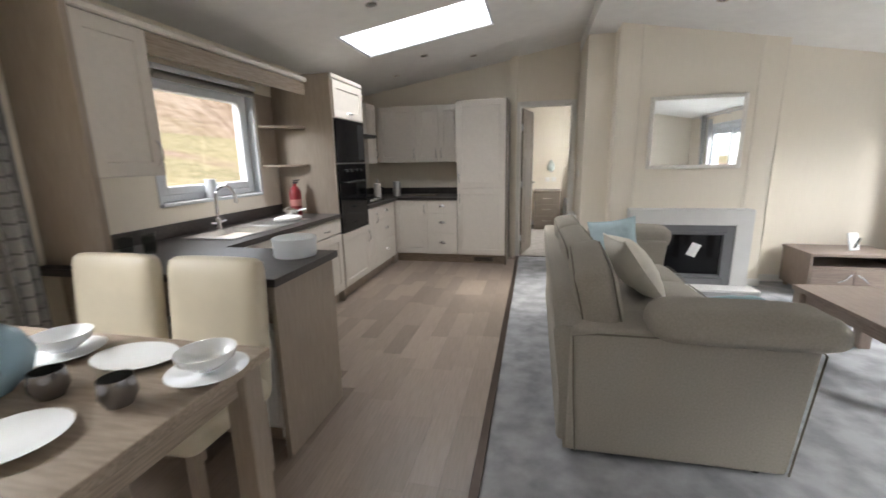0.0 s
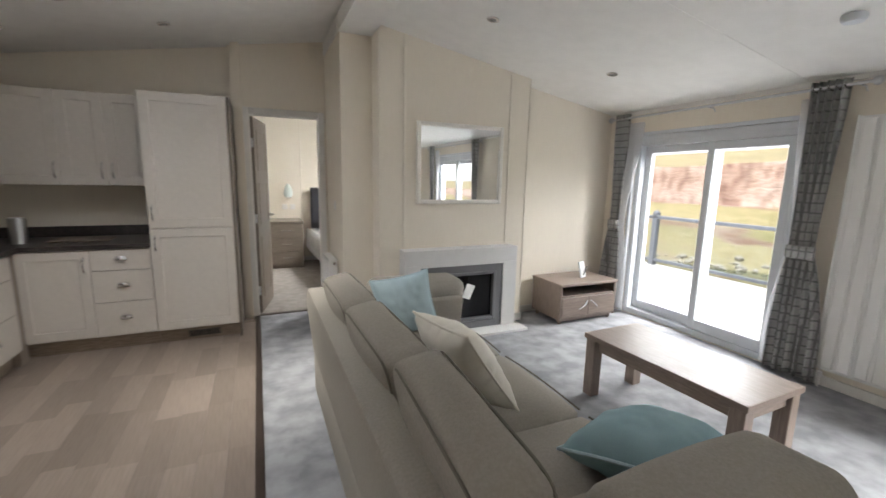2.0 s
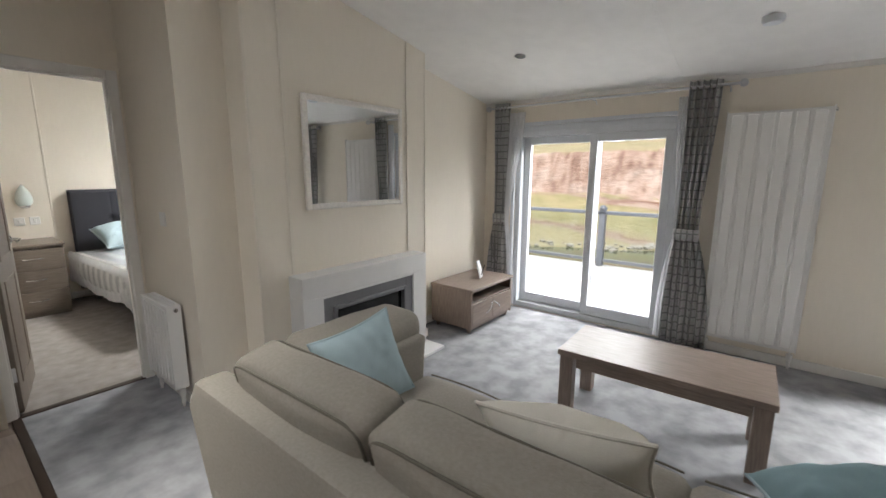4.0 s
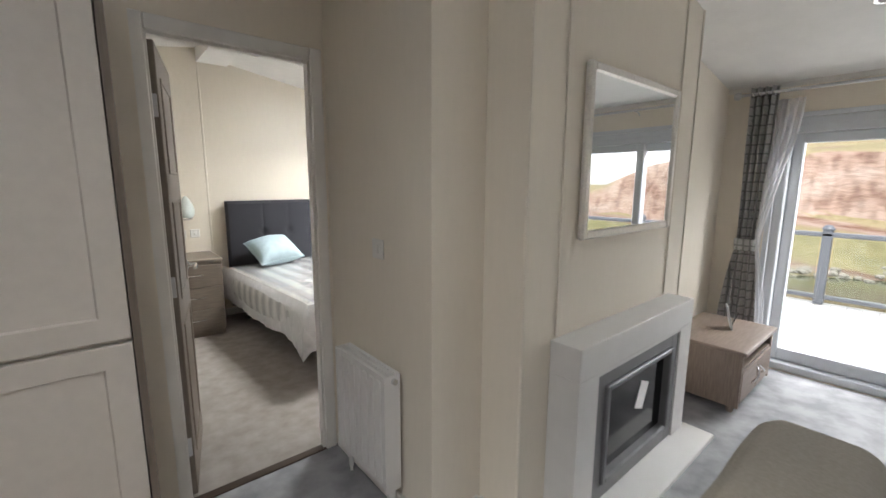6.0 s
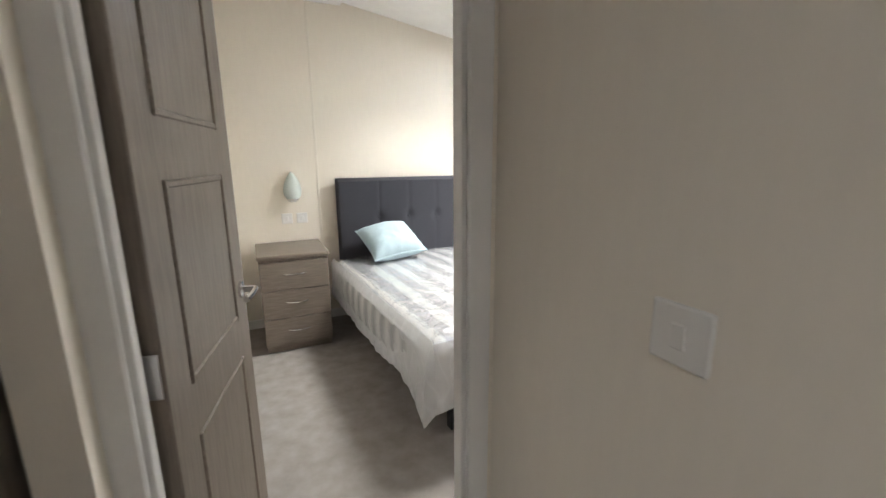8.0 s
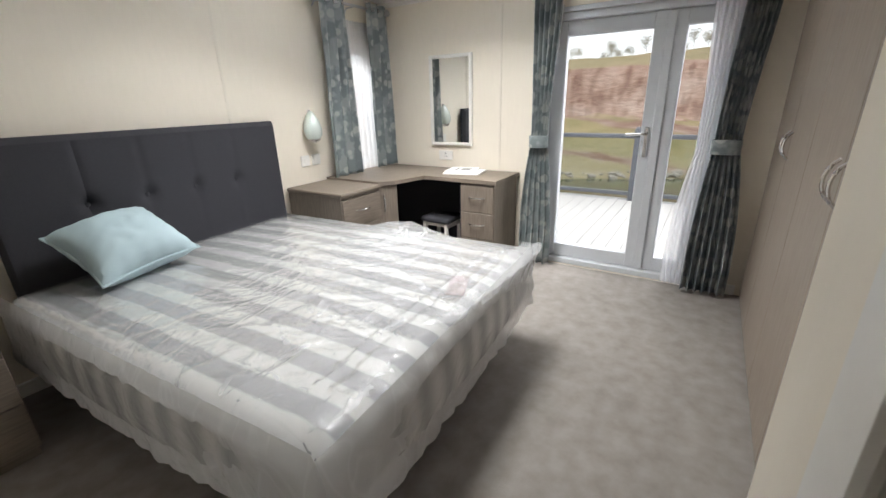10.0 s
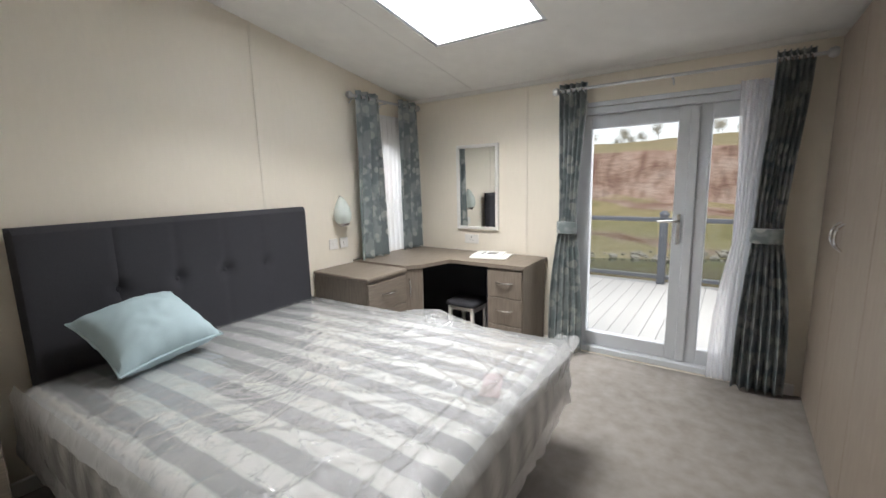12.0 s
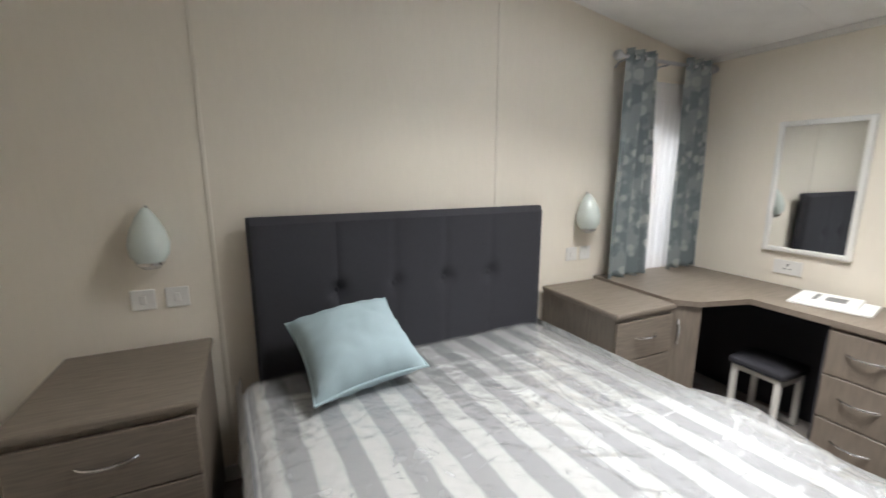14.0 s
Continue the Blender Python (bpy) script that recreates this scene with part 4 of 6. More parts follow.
part("bowl", bb, STEEL, si)
for i in range(9):
    part("drainer_rib", box(SX0 + 0.03 + i * 0.036, SX0 + 0.042 + i * 0.036, 2.80, 3.14, WTOP + 0.006, WTOP + 0.010, 0.002), STEEL, si)
tp = thing("tap", "chrome swan-neck mixer tap behind the sink", "tap", (-2.1, 2.62, WTOP))
part("base", lathe([(0.028, 0), (0.026, 0.02), (0.02, 0.03), (0.02, 0.08), (0.013, 0.09)], 18), CHROME, tp, smooth=True)
part("spout", tube([(0, 0, 0.08), (0, 0, 0.24)] + [(0.085 - 0.085 * math.cos(a), 0, 0.24 + 0.085 * math.sin(a)) for a in (0.4, 0.8, 1.2, 1.57, 1.95, 2.35, 2.75, 3.1)] + [(0.17, 0, 0.2)], 0.012, 12), CHROME, tp, smooth=True)
for s in (-1, 1):
    part("lever", tube([(0, 0.02 * s, 0.05), (0, 0.075 * s, 0.06)], 0.008), CHROME, tp, smooth=True)
# hob
hb_ = thing("hob", "black gas hob with pan supports", "hob", (-1.9, 4.72, WTOP))
part("plate", box(-0.25, 0.25, -0.28, 0.28, 0.001, 0.012, 0.004), BLACKG, hb_)
for x in (-0.11, 0.11):
    for y in (-0.14, 0.14):
        part("burner", lathe([(0.045, 0.012), (0.045, 0.022), (0.03, 0.026), (0.03, 0.034), (0, 0.035)], 18, pose(x, y, 0)), BLACK, hb_)
        part("pan_support", boxes(*[(x - 0.09, x + 0.09, y - 0.004, y + 0.004, 0.036, 0.046), (x - 0.004, x + 0.004, y - 0.09, y - 0.005, 0.036, 0.046), (x - 0.004, x + 0.004, y + 0.005, y + 0.09, 0.036, 0.046), (x - 0.09, x - 0.082, y - 0.09, y + 0.09, 0.012, 0.035), (x + 0.082, x + 0.09, y - 0.09, y + 0.09, 0.012, 0.035)]), BLACK, hb_)
for i in range(4):
    part("knob", lathe([(0.016, 0.012), (0.014, 0.034), (0, 0.035)], 14, pose(0.215, -0.12 + i * 0.075, 0)), CHROME, hb_, "chrome control knob", True)


# ---- lounge ----
def cushion(name, label, w, h, t, m, mat, piping=None, seed=0):
    c = thing(name, label, "cushion")
    part("cover", pillow(w, h, t, seed=seed), mat, c, smooth=True)
    part("piping", pillow_piping(w, h), piping or mat, c, smooth=True)
    c.matrix_world = m
    return c


so = thing("sofa", "taupe woven fabric three-cushion sofa with roll-top arms", "sofa", (0.32, 1.71, 0))
L = 2.24      # length along y
part("base", append(box(0.05, 0.93, 0.06, L - 0.06, 0.05, 0.30, 0.03, 3), box(0.02, 0.10, 0.05, L - 0.05, 0.05, 0.32, 0.02, 2)), SOFA, so, smooth=True)
# raked back panel, sloping down to the arms at both ends
bk = bmesh.new()
n = 40
rings = []
for i in range(n + 1):
    y = 0.02 + (L - 0.04) * i / n
    e = min(1.0, y / 0.30, (L - y) / 0.06)
    top = 0.64 + 0.105 * (e * e * (3 - 2 * e))
    prof = [(0.05, 0.04), (0.012, 0.40), (-0.012, top - 0.03), (-0.006, top - 0.008), (0.012, top), (0.09, top), (0.108, top - 0.008), (0.115, top - 0.03), (0.16, 0.30), (0.16, 0.04)]
    rings.append([bk.verts.new((x, y, z)) for x, z in prof])
for r0, r1 in zip(rings, rings[1:]):
    for k in range(len(r0)):
        bk.faces.new((r0[k], r0[(k + 1) % len(r0)], r1[(k + 1) % len(r0)], r1[k]))
bk.faces.new(rings[0])
bk.faces.new(rings[-1][::-1])
part("backrest", bk, SOFA, so, smooth=True)
for y0, y1 in ((0.0, 0.26), (L - 0.26, L)):
    arm = box(0.06, 0.94, y0, y1, 0.04, 0.645, 0.022, 3)
    for v in arm.verts:
        v.co.x += (0.06 if v.co.x > 0.5 else 0.0) * v.co.z / 0.66
    a = part("arm", arm, SOFA, so, smooth=True)
    near = y0 == 0
    pad = soft_box(0.67, 0.30, 0.175, 0.08, 0.006, 14, 0.007, seed=y0)
    for v in pad.verts:
        out_side = -v.co.y if near else v.co.y
        if v.co.z < 0 and out_side > 0:
            v.co.z *= 1 - 0.5 * min(1.0, out_side / 0.12)
        if v.co.z < 0 and out_side < 0:
            v.co.z *= 1 + 0.45 * min(1.0, -out_side / 0.15)
    bmesh.ops.transform(pad, matrix=pose(0.715, 0.06 if near else L - 0.06, 0.667), verts=pad.verts)
    part("arm_pad", pad, SOFA, a, smooth=True)
    ys = y0 - 0.004 if near else y1 + 0.004
    part("piping", tube([(0.10, ys, 0.05), (0.08, ys, 0.35), (0.07, ys, 0.605)] + [(0.07 + 0.1 * i, ys, 0.62) for i in range(1, 10)] + [(1.0, ys, 0.59), (0.975, ys, 0.35), (0.945, ys, 0.05)], 0.004, 6), PIPING, a)
for i, (y, w) in enumerate(((0.27, 0.52), (0.79, 0.66), (1.45, 0.52))):
    s = soft_box(0.76, w - 0.005, 0.17, 0.045, 0.028, 12, 0.006, seed=i + 4)
    bmesh.ops.transform(s, matrix=pose(0.60, y + w / 2, 0.375), verts=s.verts)
    part("seat_cushion", s, SOFA, so, smooth=True)
    part("seat_piping", tube([(0.985, y + 0.03 + (w - 0.06) * k / 10, 0.445 + 0.012 * math.sin(math.pi * k / 10)) for k in range(11)], 0.004, 6), PIPING, so)
for i in range(3):
    w = 0.655
    s = soft_box(0.17, w - 0.012, 0.46, 0.032, 0.024, 14, 0.008, seed=i + 8)
    m = pose((0.215, 0.205, 0.195)[i], 0.085 + w * (i + 0.5), (0.645, 0.635, 0.63)[i], (2, 0, -1)[i], -13, (-3, 1, 0.5)[i])
    bmesh.ops.transform(s, matrix=m, verts=s.verts)
    bc = part("back_cushion", s, SOFA, so, smooth=True)
    hw, hh = w / 2 - 0.02, 0.218
    for sx in (-0.074, 0.074):
        loop = []
        for k in range(49):
            q0 = 2 * math.pi * k / 48
            c, q = math.cos(q0), math.sin(q0)
            loop.append(m @ Vector((sx * 1.06, math.copysign(abs(c) ** 0.2, c) * (hw + 0.010), math.copysign(abs(q) ** 0.2, q) * (hh + 0.008))))
        part("piping", tube(loop, 0.0045, 6), PIPING, bc)
for x in (0.10, 0.86):
    for y in (0.08, L - 0.08):
        part("foot", lathe([(0.022, 0.0), (0.028, 0.05)], 12, pose(x, y, 0)), BLACK, so)
cushion("scatter_cushion", "pale blue cotton cushion against the far sofa arm", 0.38, 0.38, 0.17, pose(0.88, 3.66, 0.645, 72, 0, -10) @ pose(0, 0, 0, 0, 0, 10), BLUE, seed=2)
cushion("scatter_cushion", "cream cotton cushion leaning on the sofa back", 0.44, 0.44, 0.21, pose(0.84, 2.76, 0.665, 55, 4, 97), CREAM_F, CREAM_F, seed=3)
cushion("scatter_cushion", "teal cotton cushion lying on the sofa seat", 0.44, 0.40, 0.22, pose(1.20, 2.11, 0.575, -12, 8, 20), TEAL, BLUE, seed=5)

# coffee table
ct = thing("coffee_table", "grey oak coffee table with square legs", "coffee table", (2.36, 2.77, 0), 1.5)
part("tabletop", box(-0.31, 0.19, -0.495, 0.53, 0.397, 0.432, 0.004, 2), TABY, ct)
for x in (-0.262, 0.142):
    part("apron", box(x - 0.01, x + 0.01, -0.40, 0.43, 0.325, 0.396), TABY, ct)
    for y in (-0.445, 0.48):
        part("leg", box(x - 0.038, x + 0.038, y - 0.038, y + 0.038, 0.0, 0.396, 0.004), TABZ, ct)
for y in (-0.45, 0.485):
    part("apron", box(-0.223, 0.103, y - 0.01, y + 0.01, 0.325, 0.396), TABX, ct)

# television unit
tv = thing("television_unit", "grey oak low television unit with open shelf and two doors", "television unit", (2.77, 4.41, 0))
tv.scale = (1, 1, 0.93)
part("top", box(-0.01, 0.74, -0.02, 0.47, 0.425, 0.455, 0.008, 2), TABX, tv)
part("side_panel", box(0.0, 0.02, 0.0, 0.46, 0.05, 0.424), TABZ, tv)
part("side_panel", box(0.71, 0.73, 0.0, 0.46, 0.05, 0.424), TABZ, tv)
part("back_panel", box(0.02, 0.71, 0.445, 0.46, 0.05, 0.424), DARKX, tv)
part("shelf", box(0.02, 0.71, 0.01, 0.445, 0.30, 0.318), TABX, tv)
part("bottom", box(0.02, 0.71, 0.01, 0.445, 0.06, 0.078), TABX, tv)
part("plinth", box(0.03, 0.70, 0.03, 0.045, 0.025, 0.06), TABX, tv)
for u0, u1, s in ((0.022, 0.363, 1), (0.367, 0.708, -1)):
    d = part("door", box(u0, u1, -0.004, 0.012, 0.082, 0.297, 0.003), TABX, tv)
    uc = u1 - 0.07 if s > 0 else u0 + 0.07
    part("handle", tube([(uc - s * 0.05 + s * 0.1 * i / 8, -0.006 - 0.022 * math.sin(math.pi * i / 8), 0.16 + 0.09 * i / 8) for i in range(9)], 0.007, 8), CHROME, d, "chrome bow handle", True)
for x in (0.04, 0.69):
    for y in (0.05, 0.41):
        part("foot", lathe([(0.018, 0), (0.025, 0.03), (0.025, 0.052)], 10, pose(x, y, 0)), TABZ, tv)
ph = thing("picture_frame", "small white frame on an easel back", "photo frame", (3.22, 4.60, 0.4235), 20)
part("frame", box(-0.055, 0.055, -0.006, 0.006, 0.0, 0.17, 0.002), WHITE, ph)
part("print", box(-0.042, 0.042, -0.0075, -0.0055, 0.015, 0.155), PAPER, ph)
part("strut", box(-0.015, 0.015, 0.004, 0.008, 0.0, 0.13), BLACK, ph)
for c in ph.children:
    c.matrix_basis = pose(0, 0.0, 0.0, -14 if c.name.split(".")[0] != "strut" else 16, 0, 0)

# fireplace
fp = thing("fireplace", "pale grey fire surround with a black electric fire", "fireplace", (1.187, 4.72, 0))
fp.scale = (1, 1, 0.932)
W = 1.15
part("mantel", box(-0.001, W + 0.001, -0.147, -0.002, 0.72, 0.87, 0.003), MANTEL, fp)
for a, b in ((0.0, 0.15), (W - 0.15, W)):
    part("upright", box(a, b, -0.1455, -0.002, 0.03, 0.7195, 0.001), MANTEL, fp)
part("header", box(0.151, W - 0.151, -0.1445, -0.002, 0.70, 0.7195), MANTEL, fp)
part("hearth", box(-0.06, W + 0.06, -0.30, -0.002, 0.0, 0.029, 0.004), MANTEL, fp, "pale grey hearth slab")
part("surround_panel", frame_x(bmesh.new(), -0.135, -0.02, 0.152, W - 0.152, 0.03, 0.699, 0.075, 0.003), FIREGREY, fp, "dark grey inner surround")
fi = part("fire", box(0.225, W - 0.225, -0.09, -0.03, 0.105, 0.63), BLACK, fp, "black electric fire insert")
part("trim", frame_x(bmesh.new(), -0.15, -0.10, 0.228, W - 0.228, 0.115, 0.625, 0.03, 0.006), material("mid_grey_metal", (0.17, 0.17, 0.178), 0.45, 0.4), fi, "grey metal trim")
part("front_glass", box(0.26, W - 0.26, -0.112, -0.104, 0.15, 0.595), BLACKG, fi)
part("fuel_bed", box(0.28, W - 0.28, -0.10, -0.092, 0.15, 0.20), BLACK, fi)
part("label", box(-0.045, 0.045, -0.0015, 0.0015, -0.075, 0.075), PAPER, fi, "white paper tag stuck on the glass").matrix_basis = pose(W * 0.56, -0.1145, 0.42, 0, 22, 0)

# wall mirror
mi = thing("wall_mirror", "rectangular mirror in a champagne silver frame", "mirror", (1.33, 4.715, 1.212))
part("frame", frame_x(bmesh.new(), -0.03, -0.001, 0.0, 0.87, 0.0, 0.714, 0.04, 0.008), SILVERFRAME, mi)
part("glass", box(0.035, 0.835, -0.020, -0.006, 0.035, 0.679), MIRROR, mi)


ENAMEL = material("white_radiator_enamel", (0.82, 0.81, 0.79), 0.35, vary=0.01)


def radiator(name, label, at, turn, w, h, z0, pitch=0.05, grille=True):
    """A panel radiator that faces -y, its back at y = 0."""
    r = thing(name, label, "radiator", at, turn)
    t = 0.1 if grille else 0.07
    body = bmesh.new()
    add_box(body, 0, w, -t + 0.008, -t + 0.014, z0 + 0.01, z0 + h - 0.012)
    n = int((w - 0.04) / pitch)
    for i in range(n):
        u = 0.02 + (w - 0.04) * (i + 0.5) / n
        part("fin", box(u - pitch * (0.36 if grille else 0.42), u + pitch * (0.36 if grille else 0.42), -t, -t + (0.0079 if grille else 0.012), z0 + 0.03, z0 + h - 0.03, 0.006), ENAMEL, r)
    if not grille:
        bmesh.ops.translate(body, verts=body.verts, vec=(0, 0.006, 0))
    part("front_panel", body, ENAMEL, r)
    part("back_panel", box(0.01, w - 0.01, -0.04, -0.03, z0 + 0.01, z0 + h - 0.01), ENAMEL, r)
    part("side_cover", box(-0.004, 0.0, -t + 0.002, -0.02, z0, z0 + h - 0.003), ENAMEL, r)
    part("side_cover", box(w, w + 0.004, -t + 0.002, -0.02, z0, z0 + h - 0.003), ENAMEL, r)
    if grille:
        gr = bmesh.new()
        for a, b in ((-t + 0.002, -t + 0.016), (-0.036, -0.02)):
            add_box(gr, 0, w, a, b, z0 + h - 0.010, z0 + h - 0.001)
        k = int(w / 0.022)
        for i in range(k + 1):
            u = (w - 0.007) * i / k
            add_box(gr, u, u + 0.007, -t + 0.016, -0.036, z0 + h - 0.009, z0 + h - 0.002)
        add_box(gr, 0.0, w, -t + 0.036, -t + 0.044, z0 + h - 0.009, z0 + h - 0.002)
        part("top_grille", gr, ENAMEL, r)
        # a black sheet added under the grille stands in for shade in the slots
        part("inside", box(0.002, w - 0.002, -t + 0.02, -0.041, z0 + h - 0.06, z0 + h - 0.05), BLACK, r)
    for u in (0.03, w - 0.03):
        part("valve", append(lathe([(0.012, 0), (0.012, 0.05), (0.02, 0.055), (0.02, 0.1), (0.0, 0.102)], 14, pose(u, -0.05, max(z0 - 0.11, 0.0))), tube([(u, -0.05, 0.0), (u, -0.05, z0 + 0.01)], 0.008)), ENAMEL, r, smooth=True)
    part("bleed_cap", lathe([(0.014, 0), (0.012, 0.012), (0, 0.013)], 12, pose(w + 0.004, -t / 2, z0 + h - 0.03, 0, 90, 0)), CHROME, r)
    part("bracket", boxes((0.1, 0.13, -0.03, -0.001, z0 + 0.1, z0 + h - 0.1), (w - 0.13, w - 0.1, -0.03, -0.001, z0 + 0.1, z0 + h - 0.1)), ENAMEL, r)
    return r


radiator("radiator", "white panel radiator with top grille in the hall", (0.728, 5.55, 0), -90, 0.43, 0.53, 0.137)
radiator("radiator", "white panel radiator on the bedroom side wall", (-0.048, 6.78, 0), 90, 0.70, 0.56, 0.12)
radiator("radiator", "white panel radiator behind the dining chairs", (-1.55, 1.579, 0), 0, 0.66, 0.50, 0.13)
radiator("vertical_radiator", "tall white ribbed radiator beside the patio door", (XE - 0.002, 2.735, 0), -90, 0.60, 1.79, 0.125, 0.086, False)


def plate(name, label, at, turn, w=0.086, h=0.086, rockers=1):
    s = thing(name, label, "switch" if rockers else "socket", at, turn)
    part("plate", box(-w / 2, w / 2, -0.010, -0.001, -h / 2, h / 2, 0.004, 2), WHITE_TRIM, s)
    for i in range(rockers):
        u = (i - (rockers - 1) / 2) * 0.03
        part("rocker", box(u - 0.011, u + 0.011, -0.014, -0.009, -0.018, 0.018, 0.002), WHITE_TRIM, s)
    if not rockers:
        part("pin_hole", boxes((-0.004, 0.004, -0.0105, -0.0095, 0.008, 0.022), (-0.018, -0.008, -0.0105, -0.0095, -0.012, -0.006), (0.008, 0.018, -0.0105, -0.0095, -0.012, -0.006)), BLACK, s)
    return s


plate("light_switch", "white single light switch on the hall wall", (0.73, 5.295, 1.165), -90)

# spotlights set into the sloping ceilings
SPOT = material("spot_lamp_glass", (0.35, 0.34, 0.32), 0.2, vary=0.02)


def spot(x, y, f, slope):
    s = thing("ceiling_spotlight", "small round chrome recessed spotlight, unlit", "spotlight", (x, y, f(x)), group="ceiling spotlights")
    part("ring", lathe([(0.026, 0.0), (0.026, -0.006), (0.042, -0.006), (0.044, -0.001), (0.044, 0.002)], 24), CHROME, s, smooth=True)
    part("lamp", lathe([(0.0, -0.003), (0.024, -0.003), (0.0255, -0.001)], 20), SPOT, s)
    s.matrix_world = pose(x, y, f(x) - 0.001, 0, slope, 0)


for x, y in ((-1.0, 4.67), (-0.53, 5.17), (-1.5, 5.19), (-0.98, 3.1)):
    spot(x, y, ceil_l, -math.degrees(math.atan(0.167)))
for x, y in ((1.617, 3.96), (2.832, 4.04), (1.1, 8.05)):
    spot(x, y, ceil_r, math.degrees(math.atan(0.169)))
sd = thing("smoke_alarm", "round white smoke alarm on the ceiling", "smoke alarm", (2.94, 2.51, ceil_r(2.94)))
part("body", lathe([(0.055, 0.004), (0.055, -0.02), (0.045, -0.034), (0.0, -0.036)], 24), WHITE, sd, smooth=True)


# curtains: printed cloth, gathered by a tie-back, hung from a pole
def print_material(name, base, motif, light, scale):
    m = bpy.data.materials.new(name)
    m.use_nodes = True
    nt = m.node_tree
    b = nt.nodes["Principled BSDF"]
    b.inputs["Roughness"].default_value = 0.85
    b.inputs["Specular IOR Level"].default_value = 0.2
    tc = nt.nodes.new("ShaderNodeTexCoord")
    wv = nt.nodes.new("ShaderNodeTexNoise")
    wv.inputs["Scale"].default_value, wv.inputs["Detail"].default_value = scale, 2.0
    vo = nt.nodes.new("ShaderNodeTexVoronoi")
    vo.inputs["Scale"].default_value = scale * 1.2
    vo.feature = "SMOOTH_F1"
    vo.inputs["Smoothness"].default_value = 0.3
    for n in (wv, vo):
        nt.links.new(tc.outputs["Object"], n.inputs["Vector"])
    r1, r2 = nt.nodes.new("ShaderNodeValToRGB"), nt.nodes.new("ShaderNodeValToRGB")
    for r, (p, q), (c, d) in ((r1, (0.46, 0.54), (base, motif)), (r2, (0.30, 0.40), ((1, 1, 1), (0, 0, 0)))):
        r.color_ramp.elements[0].position, r.color_ramp.elements[1].position = p, q
        r.color_ramp.elements[0].color, r.color_ramp.elements[1].color = (*c, 1), (*d, 1)
    nt.links.new(wv.outputs[0], r1.inputs[0])
    nt.links.new(vo.outputs["Distance"], r2.inputs[0])
    mx = nt.nodes.new("ShaderNodeMix")
    mx.data_type = "RGBA"
    nt.links.new(r2.outputs[0], mx.inputs[0])
    nt.links.new(r1.outputs[0], mx.inputs[6])
    mx.inputs[7].default_value = (*light, 1)
    nt.links.new(mx.outputs[2], b.inputs["Base Color"])
    return m


def block_print_material():
    m = bpy.data.materials.new("grey_block_print_cloth")
    m.use_nodes = True
    nt = m.node_tree
    b = nt.nodes["Principled BSDF"]
    b.inputs["Roughness"].default_value = 0.85
    b.inputs["Specular IOR Level"].default_value = 0.2
    tc, sp, cb, nz, br, mx = (nt.nodes.new(k) for k in ("ShaderNodeTexCoord", "ShaderNodeSeparateXYZ", "ShaderNodeCombineXYZ", "ShaderNodeTexNoise", "ShaderNodeTexBrick", "ShaderNodeMix"))
    nz.inputs["Scale"].default_value = 14.0
    ad = nt.nodes.new("ShaderNodeVectorMath")
    ad.operation = "MULTIPLY_ADD"
    ad.inputs[1].default_value = (0.018, 0.018, 0.018)
    nt.links.new(tc.outputs["Object"], nz.inputs["Vector"])
    nt.links.new(nz.outputs["Color"], ad.inputs[0])
    nt.links.new(tc.outputs["Object"], ad.inputs[2])
    nt.links.new(ad.outputs[0], sp.inputs[0])
    nt.links.new(sp.outputs["X"], cb.inputs["X"])
    nt.links.new(sp.outputs["Z"], cb.inputs["Y"])
    nt.links.new(cb.outputs[0], br.inputs["Vector"])
    br.offset, br.inputs["Scale"].default_value = 0.0, 1.0
    br.inputs["Brick Width"].default_value, br.inputs["Row Height"].default_value = 0.042, 0.07
    br.inputs["Mortar Size"].default_value, br.inputs["Mortar Smooth"].default_value = 0.008, 0.5
    br.inputs["Color1"].default_value, br.inputs["Color2"].default_value = (0.43, 0.42, 0.39, 1), (0.36, 0.355, 0.33, 1)
    br.inputs["Mortar"].default_value = (0.205, 0.205, 0.198, 1)
    weave = nt.nodes.new("ShaderNodeTexNoise")
    weave.inputs["Scale"].default_value, weave.inputs["Detail"].default_value = 60.0, 3.0
    mx.data_type, mx.blend_type = "RGBA", "MULTIPLY"
    mx.inputs[0].default_value = 0.45
    nt.links.new(tc.outputs["Object"], weave.inputs["Vector"])
    nt.links.new(br.outputs["Color"], mx.inputs[6])
    nt.links.new(weave.outputs["Color"], mx.inputs[7])
    hs = nt.nodes.new("ShaderNodeHueSaturation")
    hs.inputs["Saturation"].default_value, hs.inputs["Value"].default_value = 0.35, 1.25
    nt.links.new(mx.outputs[2], hs.inputs["Color"])
    nt.links.new(hs.outputs[0], b.inputs["Base Color"])
    return m


CURT_L = block_print_material()
CURT_B = print_material("blue_grey_leaf_print_cloth", (0.185, 0.215, 0.222), (0.27, 0.30, 0.302), (0.40, 0.415, 0.405), 9)


